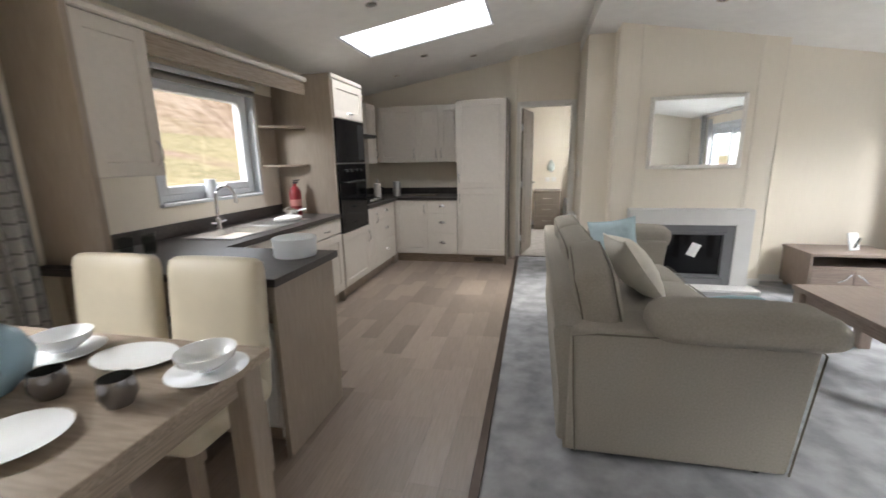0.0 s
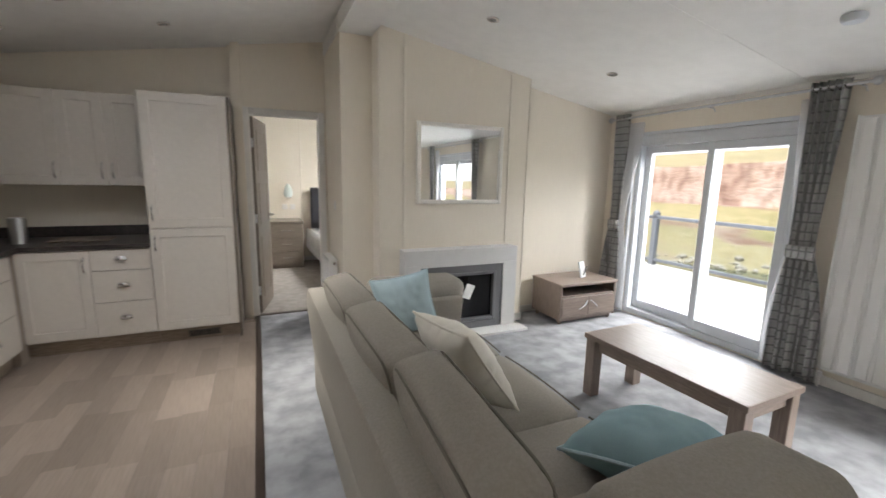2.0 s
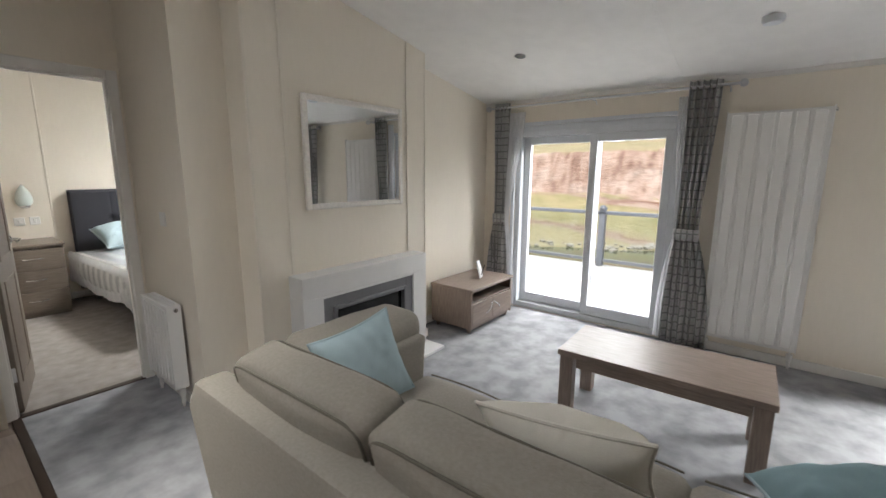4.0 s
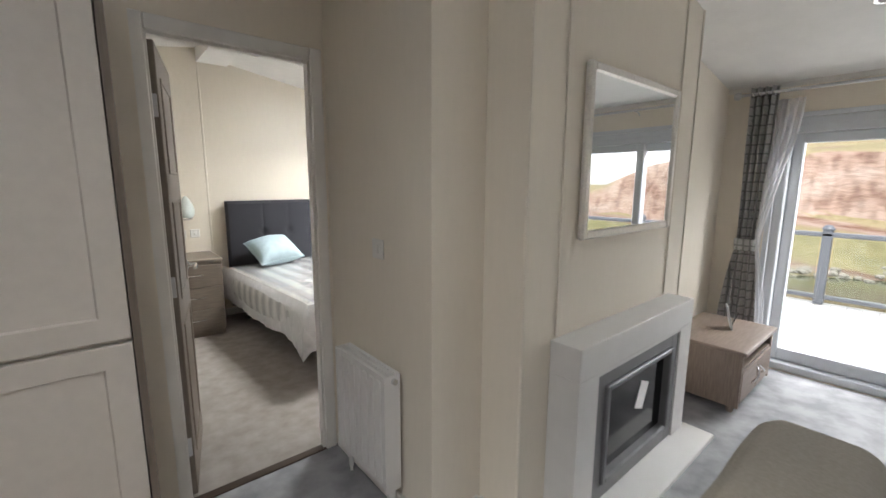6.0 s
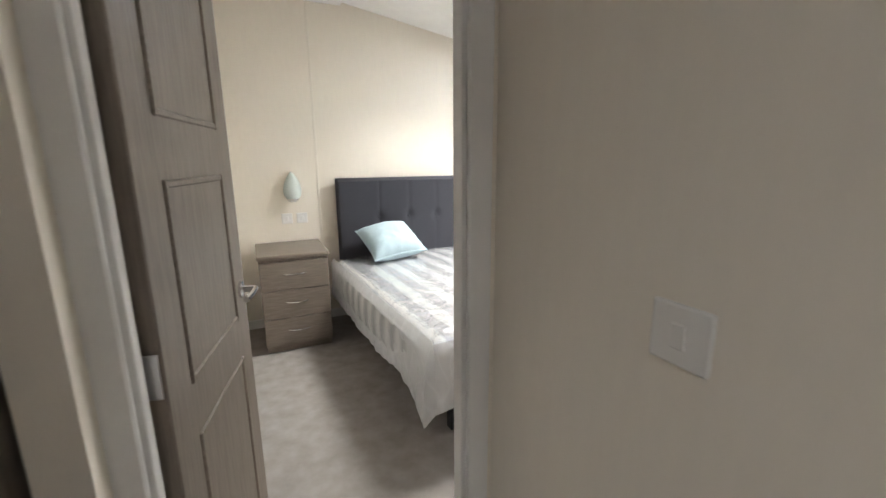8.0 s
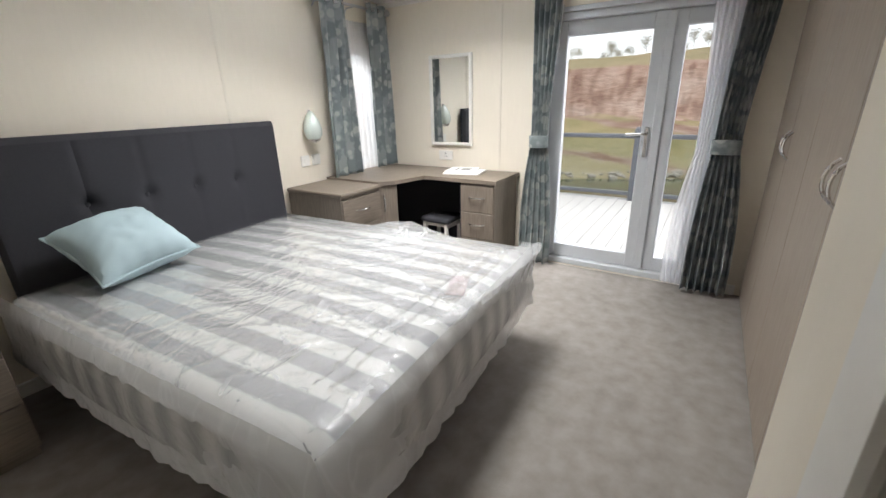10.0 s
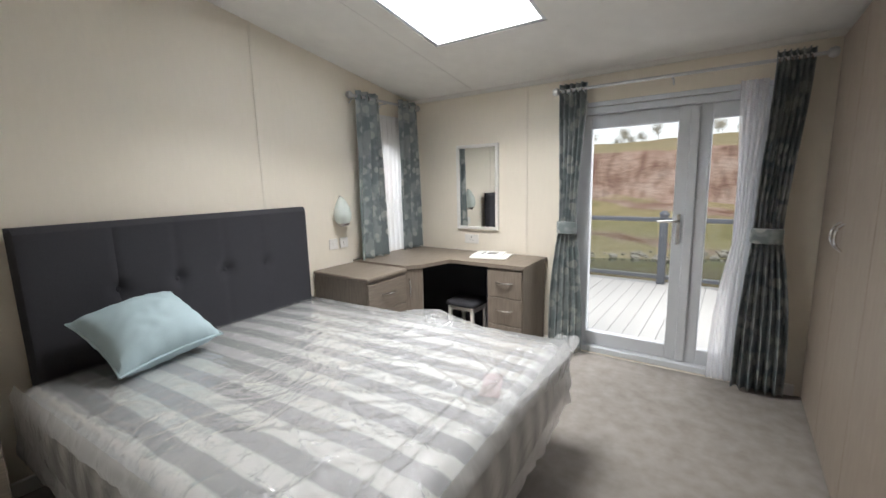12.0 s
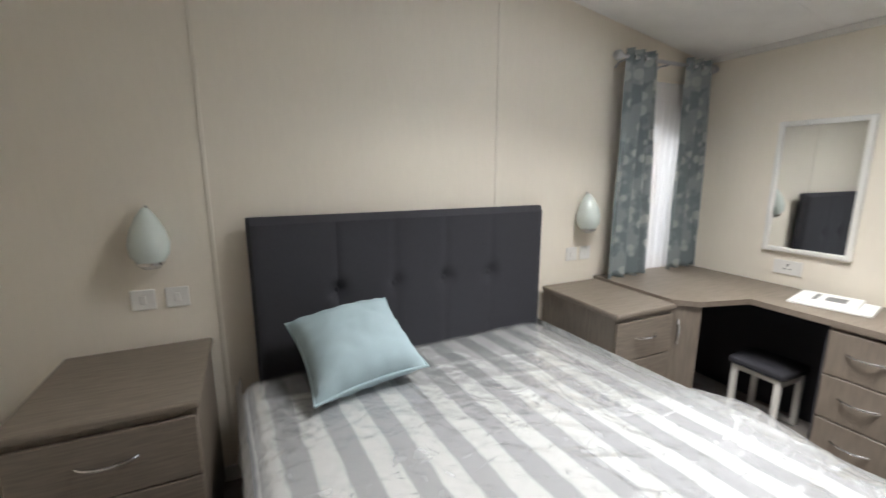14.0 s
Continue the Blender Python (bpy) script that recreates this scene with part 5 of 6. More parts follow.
def curtain(at, turn, w, z0, z1, mat, folds=5, tie=None, wt=0.16, hem=None, name="curtain", label="", lean=0.0, hem_lean=0.0, depth=0.045, group="", eyelets=True, out=0.0):
    """Cloth hung along local x from z1 to z0, facing -y; tie: the height at which it is gathered to the width wt."""
    c = thing(name, label, "curtain", at, turn, group)
    bm = bmesh.new()
    n, rows = folds * 10, 36
    hem = hem or w * 0.9
    grid = []
    for j in range(rows + 1):
        z = z1 + (z0 - z1) * j / rows
        if tie is None:
            k, cx, amp = 1 + (hem / w - 1) * j / rows, 0.0, 1.0
        elif z > tie:
            s = (z1 - z) / (z1 - tie)
            s = s * s * (3 - 2 * s)
            k, cx, amp = 1 + (wt / w - 1) * s, lean * s, 1 - 0.45 * s
        else:
            s = min(1.0, (tie - z) / (tie - z0) * 1.15)
            s = 1 - (1 - s) ** 2
            k, cx, amp = (wt + (hem - wt) * s) / w, lean + (hem_lean - lean) * s, 0.55 + 0.45 * s
        row = []
        for i in range(n + 1):
            u = i / n - 0.5
            ph = 2 * math.pi * folds * (u + 0.5)
            y = -depth * amp * (0.5 + 0.5 * math.sin(ph + 0.5 * math.sin(z * 2.1)) + 0.18 * math.sin(2 * ph + z)) - out * (j / rows)
            y += 0.012 * noise.noise(Vector((u * 3, z * 2.5, w))) * amp
            row.append(bm.verts.new((cx + u * w * k + 0.006 * math.cos(ph) * amp, y, z)))
        grid.append(row)
    for a, b in zip(grid, grid[1:]):
        for i in range(n):
            bm.faces.new((a[i], a[i + 1], b[i + 1], b[i]))
    o = part("cloth", bm, mat, c, smooth=True)
    if mat is not VOILE:
        sol = o.modifiers.new("thickness", "SOLIDIFY")
        sol.thickness = 0.004
    if tie is not None and mat is not VOILE:
        tb = lathe([(0.5, -0.045), (0.515, -0.04), (0.515, 0.04), (0.5, 0.045)], 28)
        bmesh.ops.transform(tb, matrix=Matrix.Translation((lean, -depth * 0.55 - 0.004 - out * (z1 - tie) / (z1 - z0), tie)) @ Matrix.Diagonal((wt + 0.02, depth * 1.3 + 0.02, 1, 1)), verts=tb.verts)
        part("tie_back", tb, mat, c, smooth=True)
    if eyelets and mat is not VOILE:
        for i in range(folds):
            u = (i + 0.5) / folds - 0.5
            part("eyelet", lathe([(0.020, -0.003), (0.030, -0.003), (0.030, 0.003), (0.020, 0.003)], 16, pose(u * w, -depth * 0.5, z1 - 0.045, 0, 70, 0)), CHROME, c)
    return c


def pole(at, turn, length, label, drop=0.0):
    p = thing("curtain_pole", label, "curtain pole", at, turn)
    part("rod", tube([(0, 0, 0), (length, 0, 0)], 0.011, 12), STEEL, p, smooth=True)
    for u, s in ((0, -1), (length, 1)):
        part("finial", lathe([(0.012, 0), (0.024, 0.006), (0.030, 0.025), (0.022, 0.045), (0.0, 0.052)], 16, pose(u, 0, 0, 0, 90 * s, 0)), STEEL, p, smooth=True)
    for u in (0.06, length / 2, length - 0.06):
        part("bracket", tube([(u, 0, -0.012), (u, 0.07, -0.012), (u, 0.098, -0.04)], 0.006), STEEL, p)
    return p


# local x runs along -y on the east wall (turn -90)
PZ = 2.11
pole((XE - 0.1, 4.82, PZ), -90, 2.14, "steel curtain pole over the patio door")
curtain((XE - 0.075, 4.68, 0), -90, 0.17, 0.03, PZ + 0.045, CURT_L, 4, 0.98, 0.12, 0.26, label="grey printed lounge curtain tied back beside the patio door", lean=-0.01, hem_lean=-0.02, group="lounge curtains")
curtain((XE - 0.075, 2.90, 0), -90, 0.22, 0.03, PZ + 0.045, CURT_L, 5, 0.96, 0.16, 0.34, label="grey printed lounge curtain tied back beside the tall radiator", lean=-0.02, hem_lean=0.02, group="lounge curtains")
curtain((XE - 0.03, 4.56, 0), -90, 0.22, 0.03, PZ - 0.05, VOILE, 5, 0.92, 0.08, 0.16, name="voile_curtain", label="sheer white voile drawn back at the patio door", lean=-0.09, hem_lean=-0.04, depth=0.03, group="voiles")
curtain((XE - 0.03, 3.03, 0), -90, 0.10, 0.03, PZ - 0.05, VOILE, 4, 0.92, 0.06, 0.16, name="voile_curtain", label="sheer white voile drawn back at the patio door", lean=0.03, hem_lean=0.0, depth=0.03, group="voiles")
pole((XE - 0.1, 1.55, PZ), -90, 2.4, "steel curtain pole over the dining patio door")
curtain((XE - 0.075, 1.38, 0), -90, 0.26, 0.03, PZ + 0.045, CURT_L, 5, 0.92, 0.16, 0.36, label="grey printed dining curtain tied back", lean=0.02, hem_lean=0.04, group="lounge curtains")
curtain((XE - 0.075, -0.68, 0), -90, 0.26, 0.03, PZ + 0.045, CURT_L, 5, 0.92, 0.16, 0.30, label="grey printed dining curtain tied back", group="lounge curtains")
curtain((XE - 0.03, -0.50, 0), -90, 0.20, 0.03, PZ - 0.05, VOILE, 5, 0.92, 0.1, 0.2, name="voile_curtain", label="sheer white voile in the dining end", depth=0.03, group="voiles")
# dining end, west window
pole((XW + 0.1, -0.95, PZ), 90, 2.4, "steel curtain pole over the dining window")
curtain((XW + 0.075, 1.27, 0), 90, 0.32, 0.10, PZ + 0.045, CURT_L, 5, None, hem=0.30, label="grey printed curtain beside the dining window", group="lounge curtains")


# ---- dining corner ----
def chair(at, turn):
    c = thing("dining_chair", "cream faux-leather dining chair with oak legs", "chair", at, turn, "dining chairs")
    s = soft_box(0.44, 0.44, 0.12, 0.04, 0.012, 8)
    bmesh.ops.transform(s, matrix=pose(0, 0, 0.43), verts=s.verts)
    part("seat", s, CREAM_L, c, smooth=True)
    b = soft_box(0.44, 0.09, 0.62, 0.035, 0.008, 8)
    bmesh.ops.transform(b, matrix=pose(0, 0.21, 0.66, -5, 0, 0), verts=b.verts)
    part("backrest", b, CREAM_L, c, smooth=True)
    for x in (-0.18, 0.18):
        for y in (-0.18, 0.18):
            part("leg", box(x - 0.02, x + 0.02, y - 0.02, y + 0.02, 0.0, 0.38, 0.003), WOODZ, c)
    return c


dt = thing("dining_table", "grey oak dining table laid with white plates", "dining table", (-1.25, 0.62, 0))
part("tabletop", box(-0.62, 0.62, -0.47, 0.47, 0.725, 0.76, 0.004, 2), WOODX, dt)
for x in (-0.555, 0.555):
    for y in (-0.405, 0.405):
        part("leg", box(x - 0.04, x + 0.04, y - 0.04, y + 0.04, 0.0, 0.724, 0.004), WOODZ, dt)
for y in (-0.41, 0.41):
    part("apron", box(-0.51, 0.51, y - 0.01, y + 0.01, 0.64, 0.724), WOODX, dt)
for x in (-0.56, 0.56):
    part("apron", box(x - 0.01, x + 0.01, -0.36, 0.36, 0.64, 0.724), WOODY, dt)
first_chair = chair((-1.10, 1.19, 0), 0)
copy_thing(first_chair, pose(-1.62, 1.19, 0, 0, 0, 0))
copy_thing(first_chair, pose(-1.08, 0.02, 0, 0, 0, 180))
copy_thing(first_chair, pose(-1.62, 0.02, 0, 0, 0, 180))


def dish(name, label, at, profile, group):
    d = thing(name, label, name, at, group=group)
    part("body", lathe(profile, 32), CHINA, d, smooth=True)
    return d


PLATE = [(0.0, 0.0), (0.06, 0.0), (0.107, 0.016), (0.11, 0.019), (0.104, 0.019), (0.06, 0.006), (0.0, 0.005)]
BOWL = [(0.0, 0.0), (0.035, 0.0), (0.075, 0.03), (0.083, 0.055), (0.080, 0.055), (0.07, 0.032), (0.034, 0.006), (0.0, 0.005)]
TZ = 0.761
for x, y in ((-0.70, 0.90), (-1.26, 0.92), (-1.40, 0.42)):
    dish("plate", "round white china plate on the dining table", (x, y, TZ), PLATE, "place settings")
    dish("bowl", "white china bowl stacked on a plate", (x, y, TZ + 0.02), BOWL, "place settings")
dish("platter", "large oval white china platter", (-0.99, 0.93, TZ), [(r * 1.25, z) for r, z in PLATE], "place settings").scale = (1.0, 0.7, 1)
dish("plate", "empty round white china plate on the dining table", (-0.90, 0.55, TZ), PLATE, "place settings")
for x, y in ((-1.03, 0.72), (-0.81, 0.725)):
    gl = thing("goblet", "smoked glass tumbler lying by the plates", "glass", (x, y, TZ), group="smoked tumblers")
    part("bowl", lathe([(0.0, 0.0), (0.03, 0.0), (0.045, 0.03), (0.04, 0.075), (0.037, 0.075), (0.041, 0.03), (0.027, 0.006), (0.0, 0.006)], 24), SMOKED, gl, smooth=True)
vs = thing("vase", "pale blue glazed round vase on the dining table", "vase", (-1.21, 0.69, TZ))
part("body", lathe([(0.0, 0), (0.05, 0), (0.10, 0.05), (0.115, 0.10), (0.09, 0.16), (0.05, 0.19), (0.055, 0.205), (0.048, 0.205), (0.044, 0.19), (0.0, 0.18)], 28), material("pale_blue_glaze", (0.30, 0.45, 0.55), 0.2, vary=0.05), vs, smooth=True)

# ---- kitchen clutter ----
ex = thing("fire_extinguisher", "small red fire extinguisher on the worktop", "fire extinguisher", (-1.95, 3.44, WTOP))
part("cylinder", lathe([(0.0, 0), (0.048, 0.0), (0.052, 0.02), (0.052, 0.22), (0.035, 0.26), (0.018, 0.27), (0.018, 0.29), (0.0, 0.29)], 24), RED, ex, smooth=True)
part("label", lathe([(0.0525, 0.09), (0.0525, 0.15)], 24), material("worn_red_label", (0.50, 0.22, 0.20), 0.5), ex)
part("valve", append(box(-0.012, 0.012, -0.015, 0.05, 0.29, 0.31, 0.002), box(-0.008, 0.008, -0.01, 0.08, 0.315, 0.327, 0.002)), BLACK, ex)
kt = thing("kettle", "polished steel whistling kettle on the worktop", "kettle", (-1.90, 3.25, WTOP))
part("body", lathe([(0.0, 0.006), (0.06, 0.006), (0.07, 0.03), (0.06, 0.075), (0.03, 0.095), (0.012, 0.10), (0.012, 0.11), (0.0, 0.115)], 24), CHROME, kt, smooth=True)
part("spout", tube([(0.05, 0.0, 0.05), (0.10, 0.0, 0.075), (0.16, 0.0, 0.085)], 0.008), CHROME, kt, smooth=True)
po = thing("cake_tin", "round white lidded container on the peninsula", "container", (-1.02, 1.90, WTOP))
part("body", lathe([(0.0, 0), (0.105, 0.0), (0.11, 0.01), (0.11, 0.085), (0.0, 0.085)], 32), WHITE, po, smooth=True)
part("lid", lathe([(0.113, 0.08), (0.113, 0.098), (0.10, 0.103), (0.0, 0.104)], 32), WHITE, po, smooth=True)
jg = thing("jug", "white plastic jug kettle on the window sill", "jug", (XW + 0.012, 2.72, 1.10))
jg.location = (XW - 0.012, 2.72, 1.105)
part("body", lathe([(0.0, 0), (0.042, 0.0), (0.044, 0.02), (0.036, 0.13), (0.038, 0.14), (0.0, 0.14)], 20), WHITE, jg, smooth=True)
part("handle", tube([(0, 0.035, 0.12), (0, 0.07, 0.10), (0, 0.068, 0.05), (0, 0.04, 0.03)], 0.007), WHITE, jg, smooth=True)
bl = thing("roller_blind", "rolled-up grey blind at the top of the kitchen window", "blind", (XW + 0.012, 2.28, 1.90))
part("roll", tube([(0.02, 0.01, 0.03), (0.02, 0.99, 0.03)], 0.028, 14), material("grey_blind_cloth", (0.20, 0.19, 0.18), 0.8), bl, smooth=True)
part("cassette", box(-0.01, 0.055, 0.0, 1.0, 0.055, 0.09, 0.006), WHITE, bl)
cl = thing("tea_towel", "folded white cloth on the drainer", "cloth", (-1.80, 3.06, WTOP + 0.011))
tw = soft_box(0.16, 0.18, 0.03, 0.012, 0.006, 8, 0.006)
bmesh.ops.transform(tw, matrix=pose(0, 0, 0.017), verts=tw.verts)
part("cloth", tw, PAPER, cl, smooth=True)
gb = thing("carafe", "clear glass carafe group at the worktop end", "glassware", (-1.98, 1.78, WTOP))
CLEARG = glass_material("clear_glassware", (0.95, 0.97, 0.97), 0.9)
for i, (x, y) in enumerate(((0, 0), (0.1, 0.05), (0.03, 0.12))):
    part("tumbler", lathe([(0.0, 0.001), (0.03, 0.001), (0.036, 0.1), (0.033, 0.1), (0.027, 0.008), (0.0, 0.008)], 18, pose(x, y, 0)), CLEARG, gb, smooth=True)
cf = thing("coffee_press", "steel cafetiere beside the hob", "cafetiere", (-1.80, 5.13, WTOP))
part("body", lathe([(0.0, 0), (0.05, 0.0), (0.045, 0.17), (0.05, 0.175), (0.05, 0.19), (0.01, 0.2), (0.01, 0.23), (0.016, 0.24), (0.0, 0.25)], 22), STEEL, cf, smooth=True)
part("handle", tube([(0.045, 0, 0.15), (0.09, 0, 0.13), (0.085, 0, 0.06), (0.048, 0, 0.04)], 0.008), BLACK, cf, smooth=True)
kb = thing("canister", "tall brushed steel canister on the corner worktop", "canister", (-1.65, 5.47, WTOP))
part("body", lathe([(0.0, 0), (0.052, 0.0), (0.052, 0.19), (0.047, 0.2), (0.0, 0.2)], 22), STEEL, kb, smooth=True)
cb = thing("chopping_board", "dark wooden chopping board lying on the worktop", "chopping board", (-1.28, 5.55, WTOP))
part("board", box(-0.2, 0.2, -0.12, 0.12, 0.001, 0.016, 0.004), DARKX, cb)


# ---- bedroom ----
bed = thing("bed", "double mattress in clear plastic wrap on a dark base", "bed", (1.59, 8.545, 0), 3.5)
MW, ML = 1.60, 1.94


def stripe_material():
    m = bpy.data.materials.new("striped_ticking_in_film")
    m.use_nodes = True
    nt = m.node_tree
    b = nt.nodes["Principled BSDF"]
    tc = nt.nodes.new("ShaderNodeTexCoord")
    sp = nt.nodes.new("ShaderNodeSeparateXYZ")
    nt.links.new(tc.outputs["Object"], sp.inputs[0])
    nz = nt.nodes.new("ShaderNodeTexNoise")
    nz.inputs["Scale"].default_value = 6.0
    nt.links.new(tc.outputs["Object"], nz.inputs[0])
    ad = nt.nodes.new("ShaderNodeMath")
    ad.operation = "MULTIPLY_ADD"
    ad.inputs[1].default_value = 0.03
    nt.links.new(nz.outputs[0], ad.inputs[0])
    # the long sides carry upright stripes
    sn, ab, gt, mx = (nt.nodes.new(k) for k in ("ShaderNodeSeparateXYZ", "ShaderNodeMath", "ShaderNodeMath", "ShaderNodeMix"))
    ab.operation, gt.operation = "ABSOLUTE", "GREATER_THAN"
    gt.inputs[1].default_value = 0.75
    nt.links.new(tc.outputs["Normal"], sn.inputs[0])
    nt.links.new(sn.outputs["X"], ab.inputs[0])
    nt.links.new(ab.outputs[0], gt.inputs[0])
    nt.links.new(gt.outputs[0], mx.inputs[0])
    nt.links.new(sp.outputs["X"], mx.inputs[2])
    nt.links.new(sp.outputs["Y"], mx.inputs[3])
    nt.links.new(mx.outputs[0], ad.inputs[2])
    mu = nt.nodes.new("ShaderNodeMath")
    mu.operation = "MULTIPLY"
    mu.inputs[1].default_value = 2 * math.pi / 0.155
    nt.links.new(ad.outputs[0], mu.inputs[0])
    si_ = nt.nodes.new("ShaderNodeMath")
    si_.operation = "SINE"
    nt.links.new(mu.outputs[0], si_.inputs[0])
    rp = nt.nodes.new("ShaderNodeValToRGB")
    rp.color_ramp.elements[0].position, rp.color_ramp.elements[1].position = 0.40, 0.62
    rp.color_ramp.elements[0].color, rp.color_ramp.elements[1].color = (0.25, 0.255, 0.265, 1), (0.60, 0.60, 0.59, 1)
    mr = nt.nodes.new("ShaderNodeMapRange")
    mr.inputs["From Min"].default_value, mr.inputs["From Max"].default_value = -1, 1
    nt.links.new(si_.outputs[0], mr.inputs[0])
    sf, sm = nt.nodes.new("ShaderNodeMath"), nt.nodes.new("ShaderNodeMix")
    sf.operation = "MULTIPLY"
    sf.inputs[1].default_value = 0.86
    az, lz = nt.nodes.new("ShaderNodeMath"), nt.nodes.new("ShaderNodeMath")
    az.operation, lz.operation = "ABSOLUTE", "LESS_THAN"
    lz.inputs[1].default_value = 0.6
    nt.links.new(sn.outputs["Z"], az.inputs[0])
    nt.links.new(az.outputs[0], lz.inputs[0])
    nt.links.new(lz.outputs[0], sf.inputs[0])
    nt.links.new(sf.outputs[0], sm.inputs[0])
    nt.links.new(mr.outputs[0], sm.inputs[2])
    sm.inputs[3].default_value = 0.54
    nt.links.new(sm.outputs[0], rp.inputs[0])
    nt.links.new(rp.outputs[0], b.inputs["Base Color"])
    b.inputs["Roughness"].default_value = 0.6
    b.inputs["Coat Weight"].default_value, b.inputs["Coat Roughness"].default_value = 0.8, 0.12
    wr = nt.nodes.new("ShaderNodeTexNoise")
    wr.inputs["Scale"].default_value, wr.inputs["Detail"].default_value, wr.inputs["Distortion"].default_value = 7.0, 5.0, 1.5
    nt.links.new(tc.outputs["Object"], wr.inputs[0])
    bp = nt.nodes.new("ShaderNodeBump")
    bp.inputs["Strength"].default_value, bp.inputs["Distance"].default_value = 0.5, 0.03
    nt.links.new(wr.outputs[0], bp.inputs["Height"])
    nt.links.new(bp.outputs[0], b.inputs["Coat Normal"])
    bp2 = nt.nodes.new("ShaderNodeBump")
    bp2.inputs["Strength"].default_value, bp2.inputs["Distance"].default_value = 0.18, 0.02
    nt.links.new(wr.outputs[0], bp2.inputs["Height"])
    nt.links.new(bp2.outputs[0], b.inputs["Normal"])
    return m


ma = soft_box(MW, ML, 0.31, 0.06, 0.03, 22)
bmesh.ops.transform(ma, matrix=pose(0, -ML / 2, 0.405), verts=ma.verts)
TICK = stripe_material()
part("mattress", ma, TICK, bed, "grey and white striped mattress", True)


def film_material(body, gloss):
    m = bpy.data.materials.new("clear_plastic_film")
    m.use_nodes = True
    nt = m.node_tree
    nt.nodes.remove(nt.nodes["Principled BSDF"])
    out = nt.nodes["Material Output"]
    tr, gl, df, m1, m2 = (nt.nodes.new(k) for k in ("ShaderNodeBsdfTransparent", "ShaderNodeBsdfGlossy", "ShaderNodeBsdfDiffuse", "ShaderNodeMixShader", "ShaderNodeMixShader"))
    gl.inputs["Roughness"].default_value = 0.2
    df.inputs[0].default_value = (0.85, 0.86, 0.87, 1)
    tc, nz, bp = (nt.nodes.new(k) for k in ("ShaderNodeTexCoord", "ShaderNodeTexNoise", "ShaderNodeBump"))
    nz.inputs["Scale"].default_value, nz.inputs["Detail"].default_value, nz.inputs["Distortion"].default_value = 12.0, 5.0, 2.0
    bp.inputs["Strength"].default_value, bp.inputs["Distance"].default_value = 0.35, 0.02
    nt.links.new(tc.outputs["Object"], nz.inputs[0])
    nt.links.new(nz.outputs[0], bp.inputs["Height"])
    nt.links.new(bp.outputs[0], gl.inputs["Normal"])
    fr = nt.nodes.new("ShaderNodeLayerWeight")
    fr.inputs[0].default_value = 0.12
    nt.links.new(bp.outputs[0], fr.inputs["Normal"])
    # creases whiten the film: pale streaks in its body also stand for highlights
    total = None
    for sc, st, rot in ((1.3, (1.0, 2.6, 1.0), 0.5), (2.2, (2.4, 1.0, 1.0), 0.35), (4.0, (1.0, 2.0, 1.0), -0.7)):
        mp, cn, sb, ab, mr = (nt.nodes.new(k) for k in ("ShaderNodeMapping", "ShaderNodeTexNoise", "ShaderNodeMath", "ShaderNodeMath", "ShaderNodeMapRange"))
        mp.inputs["Scale"].default_value, mp.inputs["Rotation"].default_value = st, (0, 0, rot)
        cn.inputs["Scale"].default_value, cn.inputs["Detail"].default_value, cn.inputs["Distortion"].default_value = sc, 1.2, 0.7
        sb.operation, ab.operation = "SUBTRACT", "ABSOLUTE"
        sb.inputs[1].default_value = 0.5
        mr.inputs["From Max"].default_value, mr.inputs["To Min"].default_value, mr.inputs["To Max"].default_value = 0.035, 1.0, 0.0
        nt.links.new(tc.outputs["Object"], mp.inputs[0])
        nt.links.new(mp.outputs[0], cn.inputs[0])
        nt.links.new(cn.outputs[0], sb.inputs[0])
        nt.links.new(sb.outputs[0], ab.inputs[0])
        nt.links.new(ab.outputs[0], mr.inputs[0])
        if total is None:
            total = mr.outputs[0]
        else:
            ad = nt.nodes.new("ShaderNodeMath")
            nt.links.new(total, ad.inputs[0])
            nt.links.new(mr.outputs[0], ad.inputs[1])
            total = ad.outputs[0]
    bf = nt.nodes.new("ShaderNodeMath")
    bf.operation, bf.use_clamp = "MULTIPLY_ADD", True
    bf.inputs[1].default_value, bf.inputs[2].default_value = 0.05, body
    nt.links.new(total, bf.inputs[0])
    nt.links.new(bf.outputs[0], m1.inputs[0])
    b2 = nt.nodes.new("ShaderNodeBump")
    b2.inputs["Strength"].default_value, b2.inputs["Distance"].default_value = 0.25, 0.012
    nt.links.new(total, b2.inputs["Height"])
    nt.links.new(bp.outputs[0], b2.inputs["Normal"])
    nt.links.new(b2.outputs[0], gl.inputs["Normal"])
    nt.links.new(tr.outputs[0], m1.inputs[1])
    nt.links.new(df.outputs[0], m1.inputs[2])
    lim = nt.nodes.new("ShaderNodeMapRange")
    lim.inputs["From Max"].default_value, lim.inputs["To Min"].default_value, lim.inputs["To Max"].default_value = 1.0, 0.02, gloss
    nt.links.new(fr.outputs["Fresnel"], lim.inputs[0])
    nt.links.new(lim.outputs[0], m2.inputs[0])
    nt.links.new(m1.outputs[0], m2.inputs[1])
    nt.links.new(gl.outputs[0], m2.inputs[2])
    nt.links.new(m2.outputs[0], out.inputs[0])
    return m


FILM, FILM_THIN, FILM_FOLD = film_material(0.60, 0.55), film_material(0.22, 0.45), film_material(0.20, 0.5)
